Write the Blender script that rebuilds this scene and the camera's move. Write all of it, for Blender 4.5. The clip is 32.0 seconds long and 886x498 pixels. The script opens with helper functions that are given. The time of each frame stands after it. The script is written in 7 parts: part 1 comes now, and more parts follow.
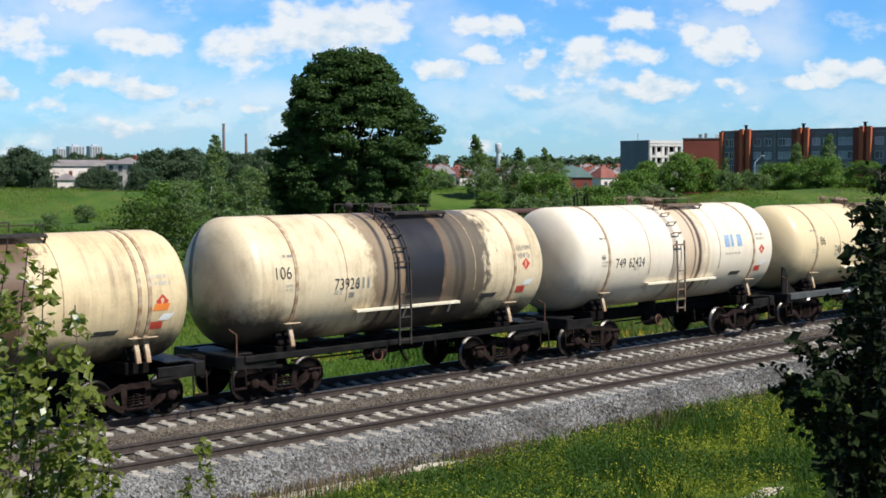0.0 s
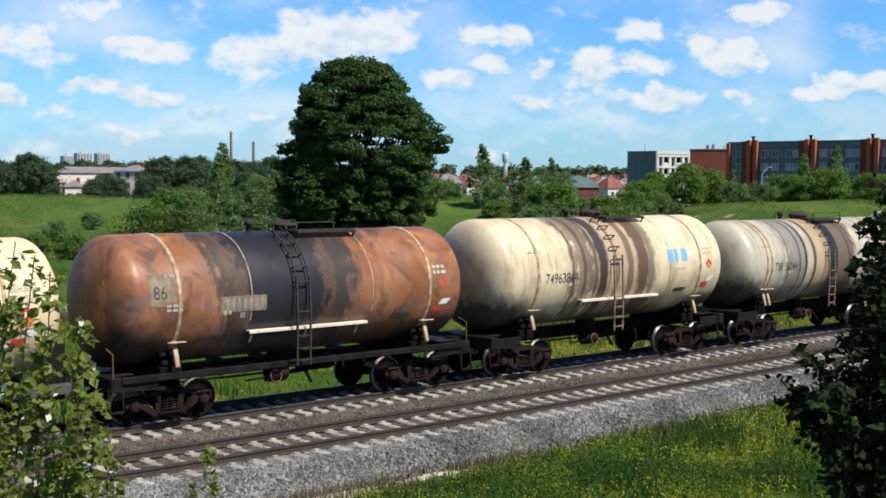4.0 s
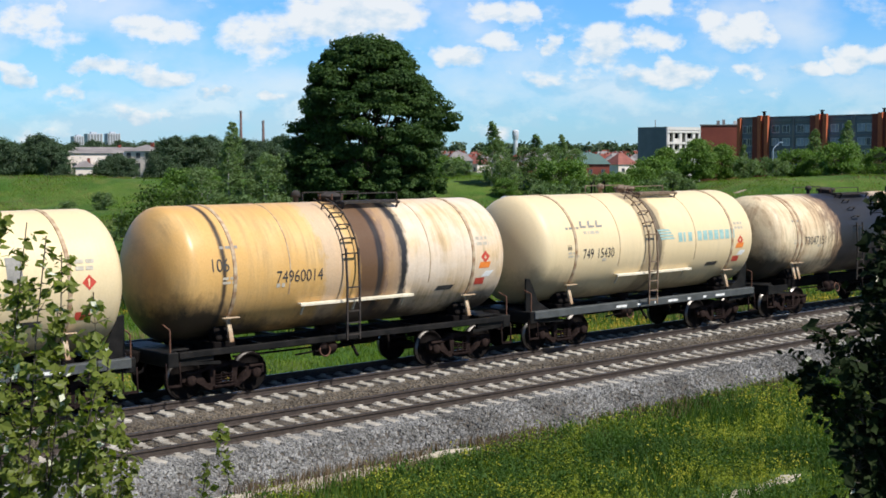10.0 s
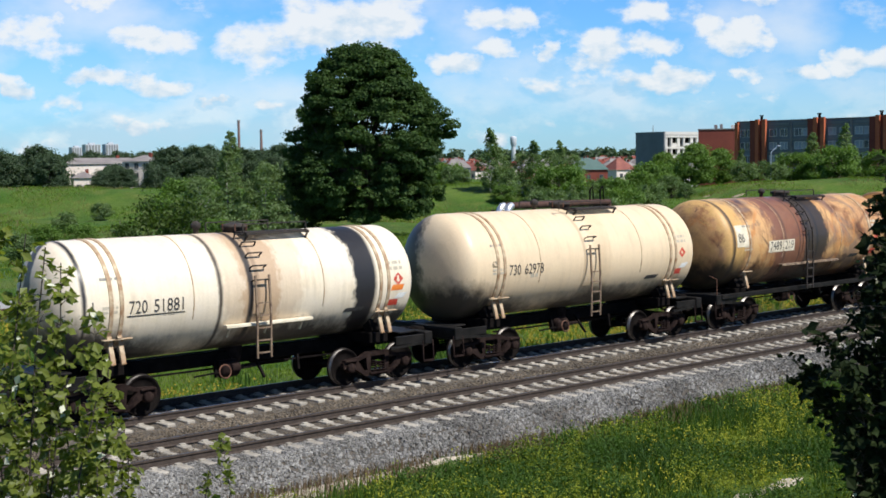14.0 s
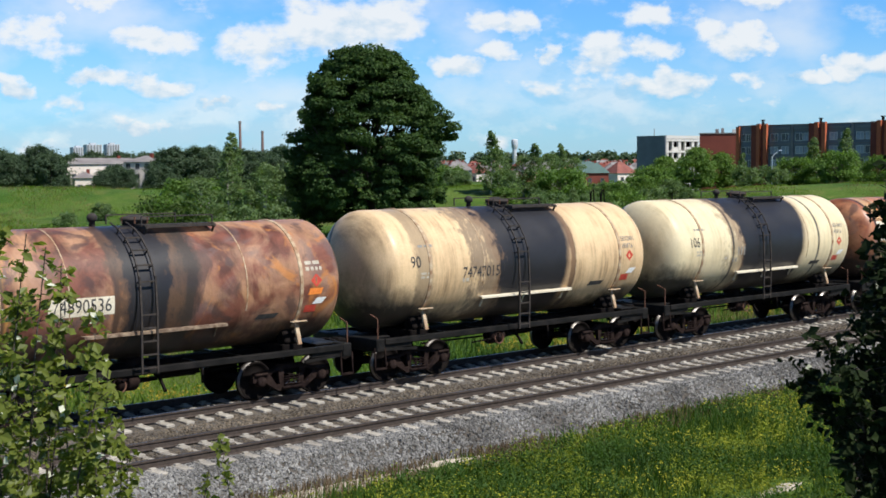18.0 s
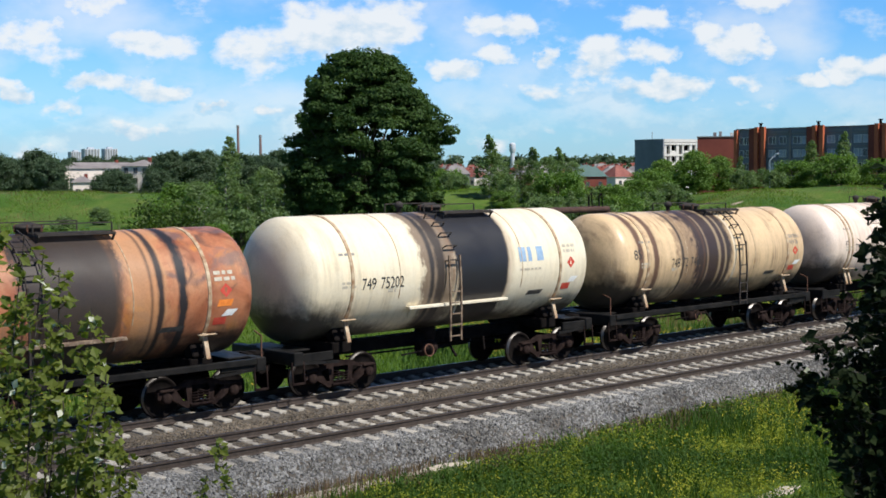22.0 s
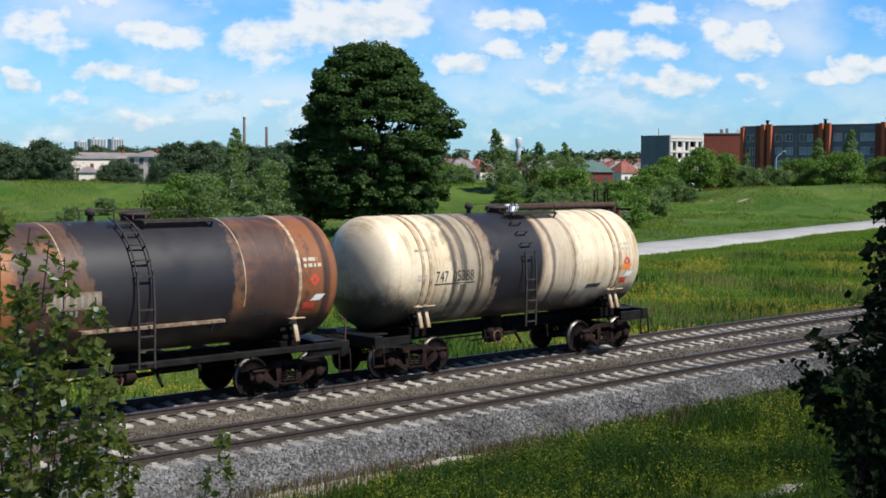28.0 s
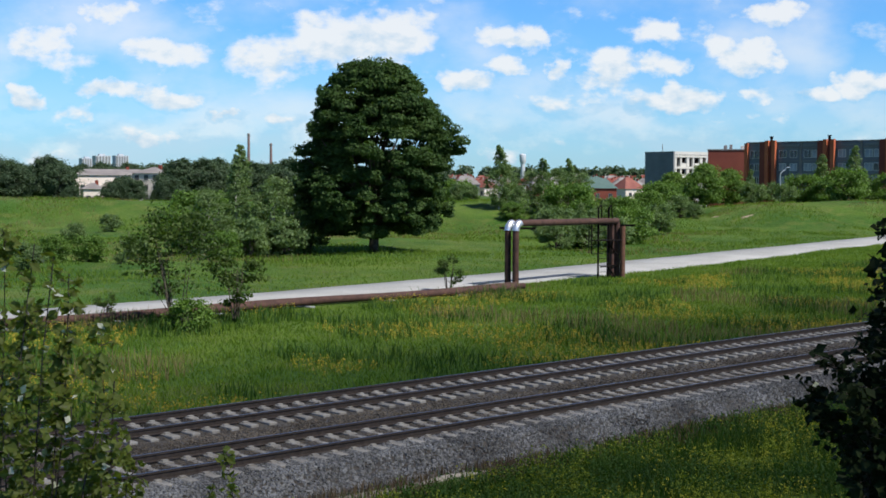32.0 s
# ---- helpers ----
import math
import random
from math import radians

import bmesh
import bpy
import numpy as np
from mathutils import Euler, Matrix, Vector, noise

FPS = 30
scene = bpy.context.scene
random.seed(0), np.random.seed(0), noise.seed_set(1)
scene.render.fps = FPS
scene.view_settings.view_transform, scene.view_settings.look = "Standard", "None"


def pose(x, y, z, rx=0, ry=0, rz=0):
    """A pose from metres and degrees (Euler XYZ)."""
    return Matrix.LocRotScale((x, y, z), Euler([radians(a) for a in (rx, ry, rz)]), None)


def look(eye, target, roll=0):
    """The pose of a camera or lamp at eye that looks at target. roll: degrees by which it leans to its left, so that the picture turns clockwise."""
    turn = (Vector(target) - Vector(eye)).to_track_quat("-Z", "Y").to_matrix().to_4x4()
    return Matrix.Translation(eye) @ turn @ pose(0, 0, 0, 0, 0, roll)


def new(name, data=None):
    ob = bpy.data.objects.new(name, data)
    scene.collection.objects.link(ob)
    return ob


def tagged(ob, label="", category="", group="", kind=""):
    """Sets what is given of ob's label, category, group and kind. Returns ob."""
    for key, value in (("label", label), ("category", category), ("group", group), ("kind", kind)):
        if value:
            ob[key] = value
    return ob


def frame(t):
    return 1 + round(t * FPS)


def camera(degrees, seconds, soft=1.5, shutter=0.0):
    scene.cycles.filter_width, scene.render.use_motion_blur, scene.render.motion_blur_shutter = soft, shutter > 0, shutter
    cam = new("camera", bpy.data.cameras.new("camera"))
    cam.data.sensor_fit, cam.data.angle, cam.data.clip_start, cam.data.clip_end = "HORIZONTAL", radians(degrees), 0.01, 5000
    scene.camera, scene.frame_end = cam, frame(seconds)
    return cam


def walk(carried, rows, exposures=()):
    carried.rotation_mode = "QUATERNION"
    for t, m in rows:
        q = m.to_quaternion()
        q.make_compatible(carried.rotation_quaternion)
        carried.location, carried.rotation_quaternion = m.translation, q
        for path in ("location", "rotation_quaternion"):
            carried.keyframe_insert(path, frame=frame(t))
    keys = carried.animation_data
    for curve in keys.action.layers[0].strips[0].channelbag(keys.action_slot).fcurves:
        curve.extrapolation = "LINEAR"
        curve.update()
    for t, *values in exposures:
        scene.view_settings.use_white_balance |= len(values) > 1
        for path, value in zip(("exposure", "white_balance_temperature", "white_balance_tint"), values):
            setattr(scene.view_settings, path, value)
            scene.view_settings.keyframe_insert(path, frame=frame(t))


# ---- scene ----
# The world: x runs along the railway, y away from the camera, z up, zero at the rail tops.
cam = camera(36.2, 32.0, soft=1.7)
EYE = (0.0, -23.28, 5.73)
TURNS = [  # seconds, yaw, pitch, roll of the held camera
    (0, -43.41, -3.35, -0.03),
    (0.5, -43.39, -3.31, 0.00),
    (1, -43.24, -3.33, -0.09),
    (1.5, -43.21, -3.30, 0.05),
    (2, -43.25, -3.16, -0.30),
    (2.5, -43.19, -3.04, -0.19),
    (3, -43.25, -2.95, -0.05),
    (3.5, -43.21, -2.92, 0.28),
    (5.5, -42.92, -3.06, 0.23),
    (6, -43.01, -3.09, -0.06),
    (6.5, -42.92, -3.20, 0.19),
    (7, -42.93, -3.32, 0.24),
    (7.5, -42.83, -3.45, 0.05),
    (8, -42.72, -3.55, -0.20),
    (8.5, -42.67, -3.66, -0.19),
    (9, -42.69, -3.77, -0.28),
    (9.5, -42.65, -3.83, -0.11),
    (10, -42.69, -3.90, -0.09),
    (10.5, -42.70, -3.89, -0.24),
    (11, -42.66, -3.91, -0.35),
    (11.5, -42.65, -3.92, -0.22),
    (12, -42.78, -3.91, -0.08),
    (12.5, -42.75, -3.86, -0.65),
    (13, -42.71, -3.79, -0.87),
    (13.5, -42.80, -3.70, -0.77),
    (14, -42.73, -3.60, -0.69),
    (14.5, -42.69, -3.56, -0.38),
    (15, -42.73, -3.52, -0.19),
    (15.5, -42.66, -3.44, -0.27),
    (17.5, -42.75, -3.55, -0.10),
    (18, -42.71, -3.50, -0.32),
    (18.5, -42.74, -3.48, -0.29),
    (19, -42.80, -3.43, -0.41),
    (19.5, -42.93, -3.39, -0.32),
    (20, -43.03, -3.32, -0.30),
    (20.5, -42.92, -3.28, -0.31),
    (21, -42.98, -3.30, -0.64),
    (21.5, -42.94, -3.32, -0.52),
    (22, -42.79, -3.34, -0.41),
    (22.5, -42.83, -3.39, -0.33),
    (23, -42.75, -3.47, -0.17),
    (23.5, -42.84, -3.53, -0.13),
    (24, -42.70, -3.54, -0.18),
    (24.5, -42.69, -3.59, 0.05),
    (25, -42.72, -3.57, -0.31),
    (25.5, -42.67, -3.48, 0.08),
    (26, -42.60, -3.47, -0.01),
    (26.5, -42.59, -3.37, -0.17),
    (28.5, -42.54, -3.62, 0.34),
    (29, -42.49, -3.53, 0.36),
    (29.5, -42.43, -3.42, 0.13),
    (30, -42.35, -3.37, 0.08),
    (30.5, -42.39, -3.27, 0.12),
    (31, -42.33, -3.14, -0.16),
    (31.5, -42.47, -3.01, 0.15),
    (32, -42.40, -2.91, 0.17),
]
walk(cam, [(t, pose(*EYE, 90 + p, 0, w) @ pose(0, 0, 0, 0, 0, r)) for t, w, p, r in TURNS],
     exposures=[(0.0, 0.30), (32.0, 0.30)])

# ---- light ----
SUN_DIR = Vector((0.12, -0.59, 0.79)).normalized()
SUN_EL = math.asin(SUN_DIR.z)
SUN_AZ = math.atan2(SUN_DIR.x, SUN_DIR.y)
sun = new("sun", bpy.data.lights.new("sun", "SUN"))
sun.data.energy, sun.data.angle, sun.data.color = 5.0, radians(0.55), (1.0, 0.965, 0.90)
sun.matrix_world = look(SUN_DIR * 200, (0, 0, 0))


def build_world():
    world = bpy.data.worlds.new("sky")
    scene.world = world
    world.use_nodes = True
    nt = world.node_tree
    N, L = nt.nodes, nt.links
    N.clear()
    out = N.new("ShaderNodeOutputWorld")
    bg = N.new("ShaderNodeBackground")
    sky = N.new("ShaderNodeTexSky")
    sky.sky_type, sky.sun_disc = "NISHITA", False
    sky.sun_elevation, sky.sun_rotation = SUN_EL, SUN_AZ
    sky.air_density, sky.dust_density, sky.ozone_density = 1.0, 0.3, 2.0
    bg.inputs["Strength"].default_value = 0.079
    co = N.new("ShaderNodeTexCoord")

    def vm(op, a, b):
        n = N.new("ShaderNodeVectorMath")
        n.operation = op
        for i, v in enumerate((a, b)):
            if isinstance(v, tuple):
                n.inputs[i].default_value = v
            else:
                L.new(v, n.inputs[i])
        return n

    def m(op, a, b=0.0, c=None, clamp=False):
        n = N.new("ShaderNodeMath")
        n.operation, n.use_clamp = op, clamp
        for i, v in enumerate((a, b) if c is None else (a, b, c)):
            if isinstance(v, (int, float)):
                n.inputs[i].default_value = v
            else:
                L.new(v, n.inputs[i])
        return n.outputs[0]

    # the direction as slopes to the right of and above one compass bearing
    az = radians(43.0)
    fwd, rgt = (math.sin(az), math.cos(az), 0.0), (math.cos(az), -math.sin(az), 0.0)
    d = co.outputs["Generated"]
    df = m("MAXIMUM", m("ABSOLUTE", vm("DOT_PRODUCT", d, fwd).outputs["Value"]), 0.05)
    u = m("DIVIDE", vm("DOT_PRODUCT", d, rgt).outputs["Value"], df)
    v = m("DIVIDE", vm("DOT_PRODUCT", d, (0.0, 0.0, 1.0)).outputs["Value"], df)
    uv = N.new("ShaderNodeCombineXYZ")
    L.new(u, uv.inputs[0]), L.new(v, uv.inputs[1])
    warp = N.new("ShaderNodeTexNoise")
    warp.inputs["Scale"].default_value, warp.inputs["Detail"].default_value, warp.inputs["Roughness"].default_value = 26.0, 5.0, 0.6
    L.new(uv.outputs[0], warp.inputs["Vector"])
    ws = N.new("ShaderNodeSeparateColor")
    L.new(warp.outputs["Color"], ws.inputs[0])
    cu_, cv_ = m("MULTIPLY_ADD", m("SUBTRACT", ws.outputs[0], 0.5), 0.055, u), m("MULTIPLY_ADD", m("SUBTRACT", ws.outputs[1], 0.5), 0.030, v)
    # clouds: east-west offset, height, half width, half height, weight
    total, num, den = None, 0.0, 0.03
    for cu, cv, su, sv, wt in CLOUDS:
        a = m("MULTIPLY", m("SUBTRACT", cu_, cu), 1.0 / su)
        b = m("MULTIPLY", m("SUBTRACT", cv_, cv), 1.0 / sv)
        e = m("SUBTRACT", 1.0, m("ADD", m("MULTIPLY", a, a), m("MULTIPLY", b, b)))
        e = m("MULTIPLY", m("MAXIMUM", e, -0.6), wt)
        total = e if total is None else m("SMOOTH_MAX", total, e, 0.15)
        pos = m("MAXIMUM", m("ADD", e, 0.35), 0.0)
        num, den = m("ADD", num, m("MULTIPLY", pos, b)), m("ADD", den, pos)
    n1 = N.new("ShaderNodeTexNoise")
    n1.inputs["Scale"].default_value, n1.inputs["Detail"].default_value, n1.inputs["Roughness"].default_value = 30.0, 8.0, 0.58
    st = vm("MULTIPLY", uv.outputs[0], (1.0, 1.7, 1.0))
    L.new(st.outputs[0], n1.inputs["Vector"])
    n2 = N.new("ShaderNodeTexNoise")
    n2.inputs["Scale"].default_value, n2.inputs["Detail"].default_value = 9.0, 6.0
    L.new(st.outputs[0], n2.inputs["Vector"])
    # soft broken veil everywhere, firm puffs where the cumulus stands
    puff = m("ADD", total, m("MULTIPLY", m("SUBTRACT", n1.outputs[0], 0.5), 3.0))
    mr = N.new("ShaderNodeMapRange")
    mr.interpolation_type = "SMOOTHSTEP"
    mr.inputs["From Min"].default_value, mr.inputs["From Max"].default_value = -0.22, 0.75
    L.new(puff, mr.inputs["Value"])
    veil = N.new("ShaderNodeMapRange")
    veil.interpolation_type = "SMOOTHSTEP"
    veil.inputs["From Min"].default_value, veil.inputs["From Max"].default_value = 0.40, 0.75
    veil.inputs["To Max"].default_value = 0.6
    band = N.new("ShaderNodeMapRange")  # more of it low down
    band.inputs["From Min"].default_value, band.inputs["From Max"].default_value = 0.085, 0.03
    band.inputs["To Max"].default_value = 0.12
    L.new(v, band.inputs["Value"])
    L.new(m("ADD", n2.outputs[0], band.outputs[0]), veil.inputs["Value"])
    low = N.new("ShaderNodeMapRange")  # haze towards the horizon
    low.inputs["From Min"].default_value, low.inputs["From Max"].default_value = 0.10, 0.0
    low.inputs["To Min"].default_value, low.inputs["To Max"].default_value = 0.0, 0.32
    L.new(v, low.inputs["Value"])
    high = N.new("ShaderNodeMapRange")  # fair-weather cloud stands low; overhead the sky is clear
    high.inputs["From Min"].default_value, high.inputs["From Max"].default_value = 0.45, 0.16
    L.new(v, high.inputs["Value"])
    mask = m("MAXIMUM", m("MULTIPLY", m("MAXIMUM", m("MULTIPLY", mr.outputs[0], 0.90), veil.outputs[0]), high.outputs[0]), low.outputs[0])
    # cloud tone: bright heads, blue-grey bases and hollows
    n3 = N.new("ShaderNodeTexNoise")
    n3.inputs["Scale"].default_value, n3.inputs["Detail"].default_value, n3.inputs["Roughness"].default_value = 30.0, 8.0, 0.58
    L.new(vm("ADD", st.outputs[0], (-0.004, 0.012, 0.0)).outputs[0], n3.inputs["Vector"])
    rise = m("ADD", m("MULTIPLY", m("DIVIDE", num, den), 0.55), m("MULTIPLY", m("SUBTRACT", n1.outputs[0], n3.outputs[0]), 4.2))
    tone = N.new("ShaderNodeMapRange")
    tone.inputs["From Min"].default_value, tone.inputs["From Max"].default_value = -0.40, 0.70
    L.new(rise, tone.inputs["Value"])
    cc = N.new("ShaderNodeMix")
    cc.data_type = "RGBA"
    cc.inputs["A"].default_value, cc.inputs["B"].default_value = (5.6, 7.2, 8.6, 1), (9.2, 9.4, 9.5, 1)
    L.new(tone.outputs[0], cc.inputs["Factor"])
    tint = N.new("ShaderNodeMix")
    tint.data_type, tint.blend_type = "RGBA", "MULTIPLY"
    tint.inputs["Factor"].default_value = 1.0
    deep = N.new("ShaderNodeMapRange")  # paler low down, deep blue overhead
    deep.inputs["From Min"].default_value, deep.inputs["From Max"].default_value = 0.16, 0.8
    L.new(v, deep.inputs["Value"])
    shade = N.new("ShaderNodeMix")
    shade.data_type = "RGBA"
    L.new(deep.outputs[0], shade.inputs["Factor"])
    shade.inputs["A"].default_value, shade.inputs["B"].default_value = SKY_TINT, (0.42, 0.58, 0.80, 1)
    L.new(shade.outputs["Result"], tint.inputs["B"])
    L.new(sky.outputs[0], tint.inputs["A"])
    mix = N.new("ShaderNodeMix")
    mix.data_type = "RGBA"
    L.new(mask, mix.inputs["Factor"])
    L.new(tint.outputs["Result"], mix.inputs["A"])
    L.new(cc.outputs["Result"], mix.inputs["B"])
    L.new(mix.outputs["Result"], bg.inputs["Color"])
    L.new(bg.outputs[0], out.inputs["Surface"])


SKY_TINT = (0.52, 1.03, 1.66, 1)
CLOUDS = [
    (-0.086, 0.104, 0.050, 0.021, 1.10),
    (-0.053, 0.105, 0.044, 0.022, 1.15),
    (-0.136, 0.090, 0.039, 0.018, 0.75),
    (-0.222, 0.096, 0.046, 0.011, 0.80),
    (-0.311, 0.101, 0.026, 0.021, 0.80),
    (-0.251, 0.064, 0.031, 0.009, 0.90),
    (-0.207, 0.060, 0.033, 0.009, 0.95),
    (-0.172, 0.048, 0.013, 0.005, 0.90),
    (-0.318, 0.059, 0.015, 0.011, 0.90),
    (-0.124, 0.047, 0.020, 0.006, 0.70),
    (0.009, 0.074, 0.024, 0.009, 0.90),
    (0.032, 0.106, 0.025, 0.009, 0.70),
    (0.054, 0.108, 0.014, 0.013, 0.85),
    (0.035, 0.086, 0.019, 0.009, 0.90),
    (0.074, 0.083, 0.009, 0.009, 0.80),
    (0.114, 0.084, 0.022, 0.013, 0.85),
    (0.149, 0.086, 0.019, 0.010, 0.90),
    (0.172, 0.063, 0.027, 0.013, 1.05),
    (0.147, 0.057, 0.026, 0.010, 0.70),
    (0.214, 0.093, 0.029, 0.016, 1.00),
    (0.226, 0.121, 0.029, 0.010, 0.85),
    (0.145, 0.109, 0.016, 0.011, 0.75),
    (0.295, 0.071, 0.024, 0.009, 0.85),
    (0.324, 0.072, 0.021, 0.010, 0.85),
    (0.257, 0.064, 0.018, 0.006, 0.75),
    (-0.257, 0.122, 0.022, 0.010, 0.80),
    (0.080, 0.057, 0.029, 0.011, 0.60),
    (0.035, 0.020, 0.021, 0.009, 0.55),
    (0.222, 0.065, 0.016, 0.006, 0.60),
    (-0.278, 0.047, 0.021, 0.007, 0.45),
    (-0.032, 0.120, 0.021, 0.009, 0.60),
    (0.097, 0.072, 0.031, 0.009, 0.60),
    (-0.303, 0.017, 0.031, 0.009, 0.50),
    (-0.224, 0.030, 0.036, 0.007, 0.45),
]
build_world()

# ---- materials ----
def nodes_of(name):
    mt = bpy.data.materials.new(name)
    mt.use_nodes = True
    nt = mt.node_tree
    return mt, nt, nt.nodes, nt.links, nt.nodes["Principled BSDF"]


def ramp2(N, L, fac, a, b, lo=0.35, hi=0.65):
    r = N.new("ShaderNodeValToRGB")
    r.color_ramp.elements[0].position, r.color_ramp.elements[1].position = lo, hi
    r.color_ramp.elements[0].color, r.color_ramp.elements[1].color = (*a, 1), (*b, 1)
    L.new(fac, r.inputs[0])
    return r.outputs[0]


def noise_tex(N, L, vec, scale, detail=5.0, rough=0.55, swirl=0.0):
    n = N.new("ShaderNodeTexNoise")
    n.inputs["Scale"].default_value, n.inputs["Detail"].default_value = scale, detail
    n.inputs["Roughness"].default_value, n.inputs["Distortion"].default_value = rough, swirl
    L.new(vec, n.inputs["Vector"])
    return n.outputs[0]


def mix_rgb(N, L, fac, a, b, mode="MIX"):
    n = N.new("ShaderNodeMix")
    n.data_type, n.blend_type = "RGBA", mode
    for key, v in (("Factor", fac), ("A", a), ("B", b)):
        if isinstance(v, (int, float)):
            n.inputs[key].default_value = v
        elif isinstance(v, tuple):
            n.inputs[key].default_value = (*v[:3], 1)
        else:
            L.new(v, n.inputs[key])
    return n.outputs["Result"]


def surface(name, a, b, scale=3.0, fine=40.0, rough=0.8, metal=0.0, bump=0.15, dist=0.01, island=0.0, each=0.0, spec=0.5, stretch=None):
    """Two tones mixed by noise at two scales, with fine relief; island or each: how far loose pieces or objects differ."""
    mt, nt, N, L, bs = nodes_of(name)
    co = N.new("ShaderNodeTexCoord").outputs["Object"]
    if stretch:
        mp = N.new("ShaderNodeMapping")
        mp.inputs["Scale"].default_value = stretch
        L.new(co, mp.inputs[0])
        co = mp.outputs[0]
    big, small = noise_tex(N, L, co, scale), noise_tex(N, L, co, fine, 4.0, 0.65)
    col = ramp2(N, L, big, a, b)
    col = mix_rgb(N, L, 0.55, col, ramp2(N, L, small, (0.55, 0.55, 0.55), (1.3, 1.3, 1.3), 0.3, 0.7), "MULTIPLY")
    if island or each:
        src = N.new("ShaderNodeNewGeometry").outputs["Random Per Island"] if island else N.new("ShaderNodeObjectInfo").outputs["Random"]
        k = island or each
        col = mix_rgb(N, L, 1.0, col, ramp2(N, L, src, (1 - k,) * 3, (1 + k,) * 3, 0.0, 1.0), "MULTIPLY")
    L.new(col, bs.inputs["Base Color"])
    bs.inputs["Roughness"].default_value, bs.inputs["Metallic"].default_value = rough, metal
    bs.inputs["Specular IOR Level"].default_value = spec
    bp = N.new("ShaderNodeBump")
    bp.inputs["Strength"].default_value, bp.inputs["Distance"].default_value = bump, dist
    L.new(small, bp.inputs["Height"])
    L.new(bp.outputs[0], bs.inputs["Normal"])
    return mt


def leaf_mat(name, dark, light, glow=0.35, rough=0.5, spec=0.3):
    """Leaves: each differs, and lets some light through."""
    mt, nt, N, L, bs = nodes_of(name)
    rnd = N.new("ShaderNodeNewGeometry").outputs["Random Per Island"]
    co = N.new("ShaderNodeTexCoord").outputs["Object"]
    big = noise_tex(N, L, co, 0.35, 3.0)
    col = mix_rgb(N, L, 0.6, ramp2(N, L, rnd, dark, light, 0.0, 1.0), ramp2(N, L, big, dark, light, 0.35, 0.65))
    L.new(col, bs.inputs["Base Color"])
    bs.inputs["Roughness"].default_value = rough
    bs.inputs["Specular IOR Level"].default_value = spec
    tr = N.new("ShaderNodeBsdfTranslucent")
    L.new(mix_rgb(N, L, 1.0, col, (1.25, 1.35, 0.5), "MULTIPLY"), tr.inputs["Color"])
    mx = N.new("ShaderNodeMixShader")
    mx.inputs[0].default_value = glow
    L.new(bs.outputs[0], mx.inputs[1]), L.new(tr.outputs[0], mx.inputs[2])
    L.new(mx.outputs[0], N["Material Output"].inputs["Surface"])
    return mt


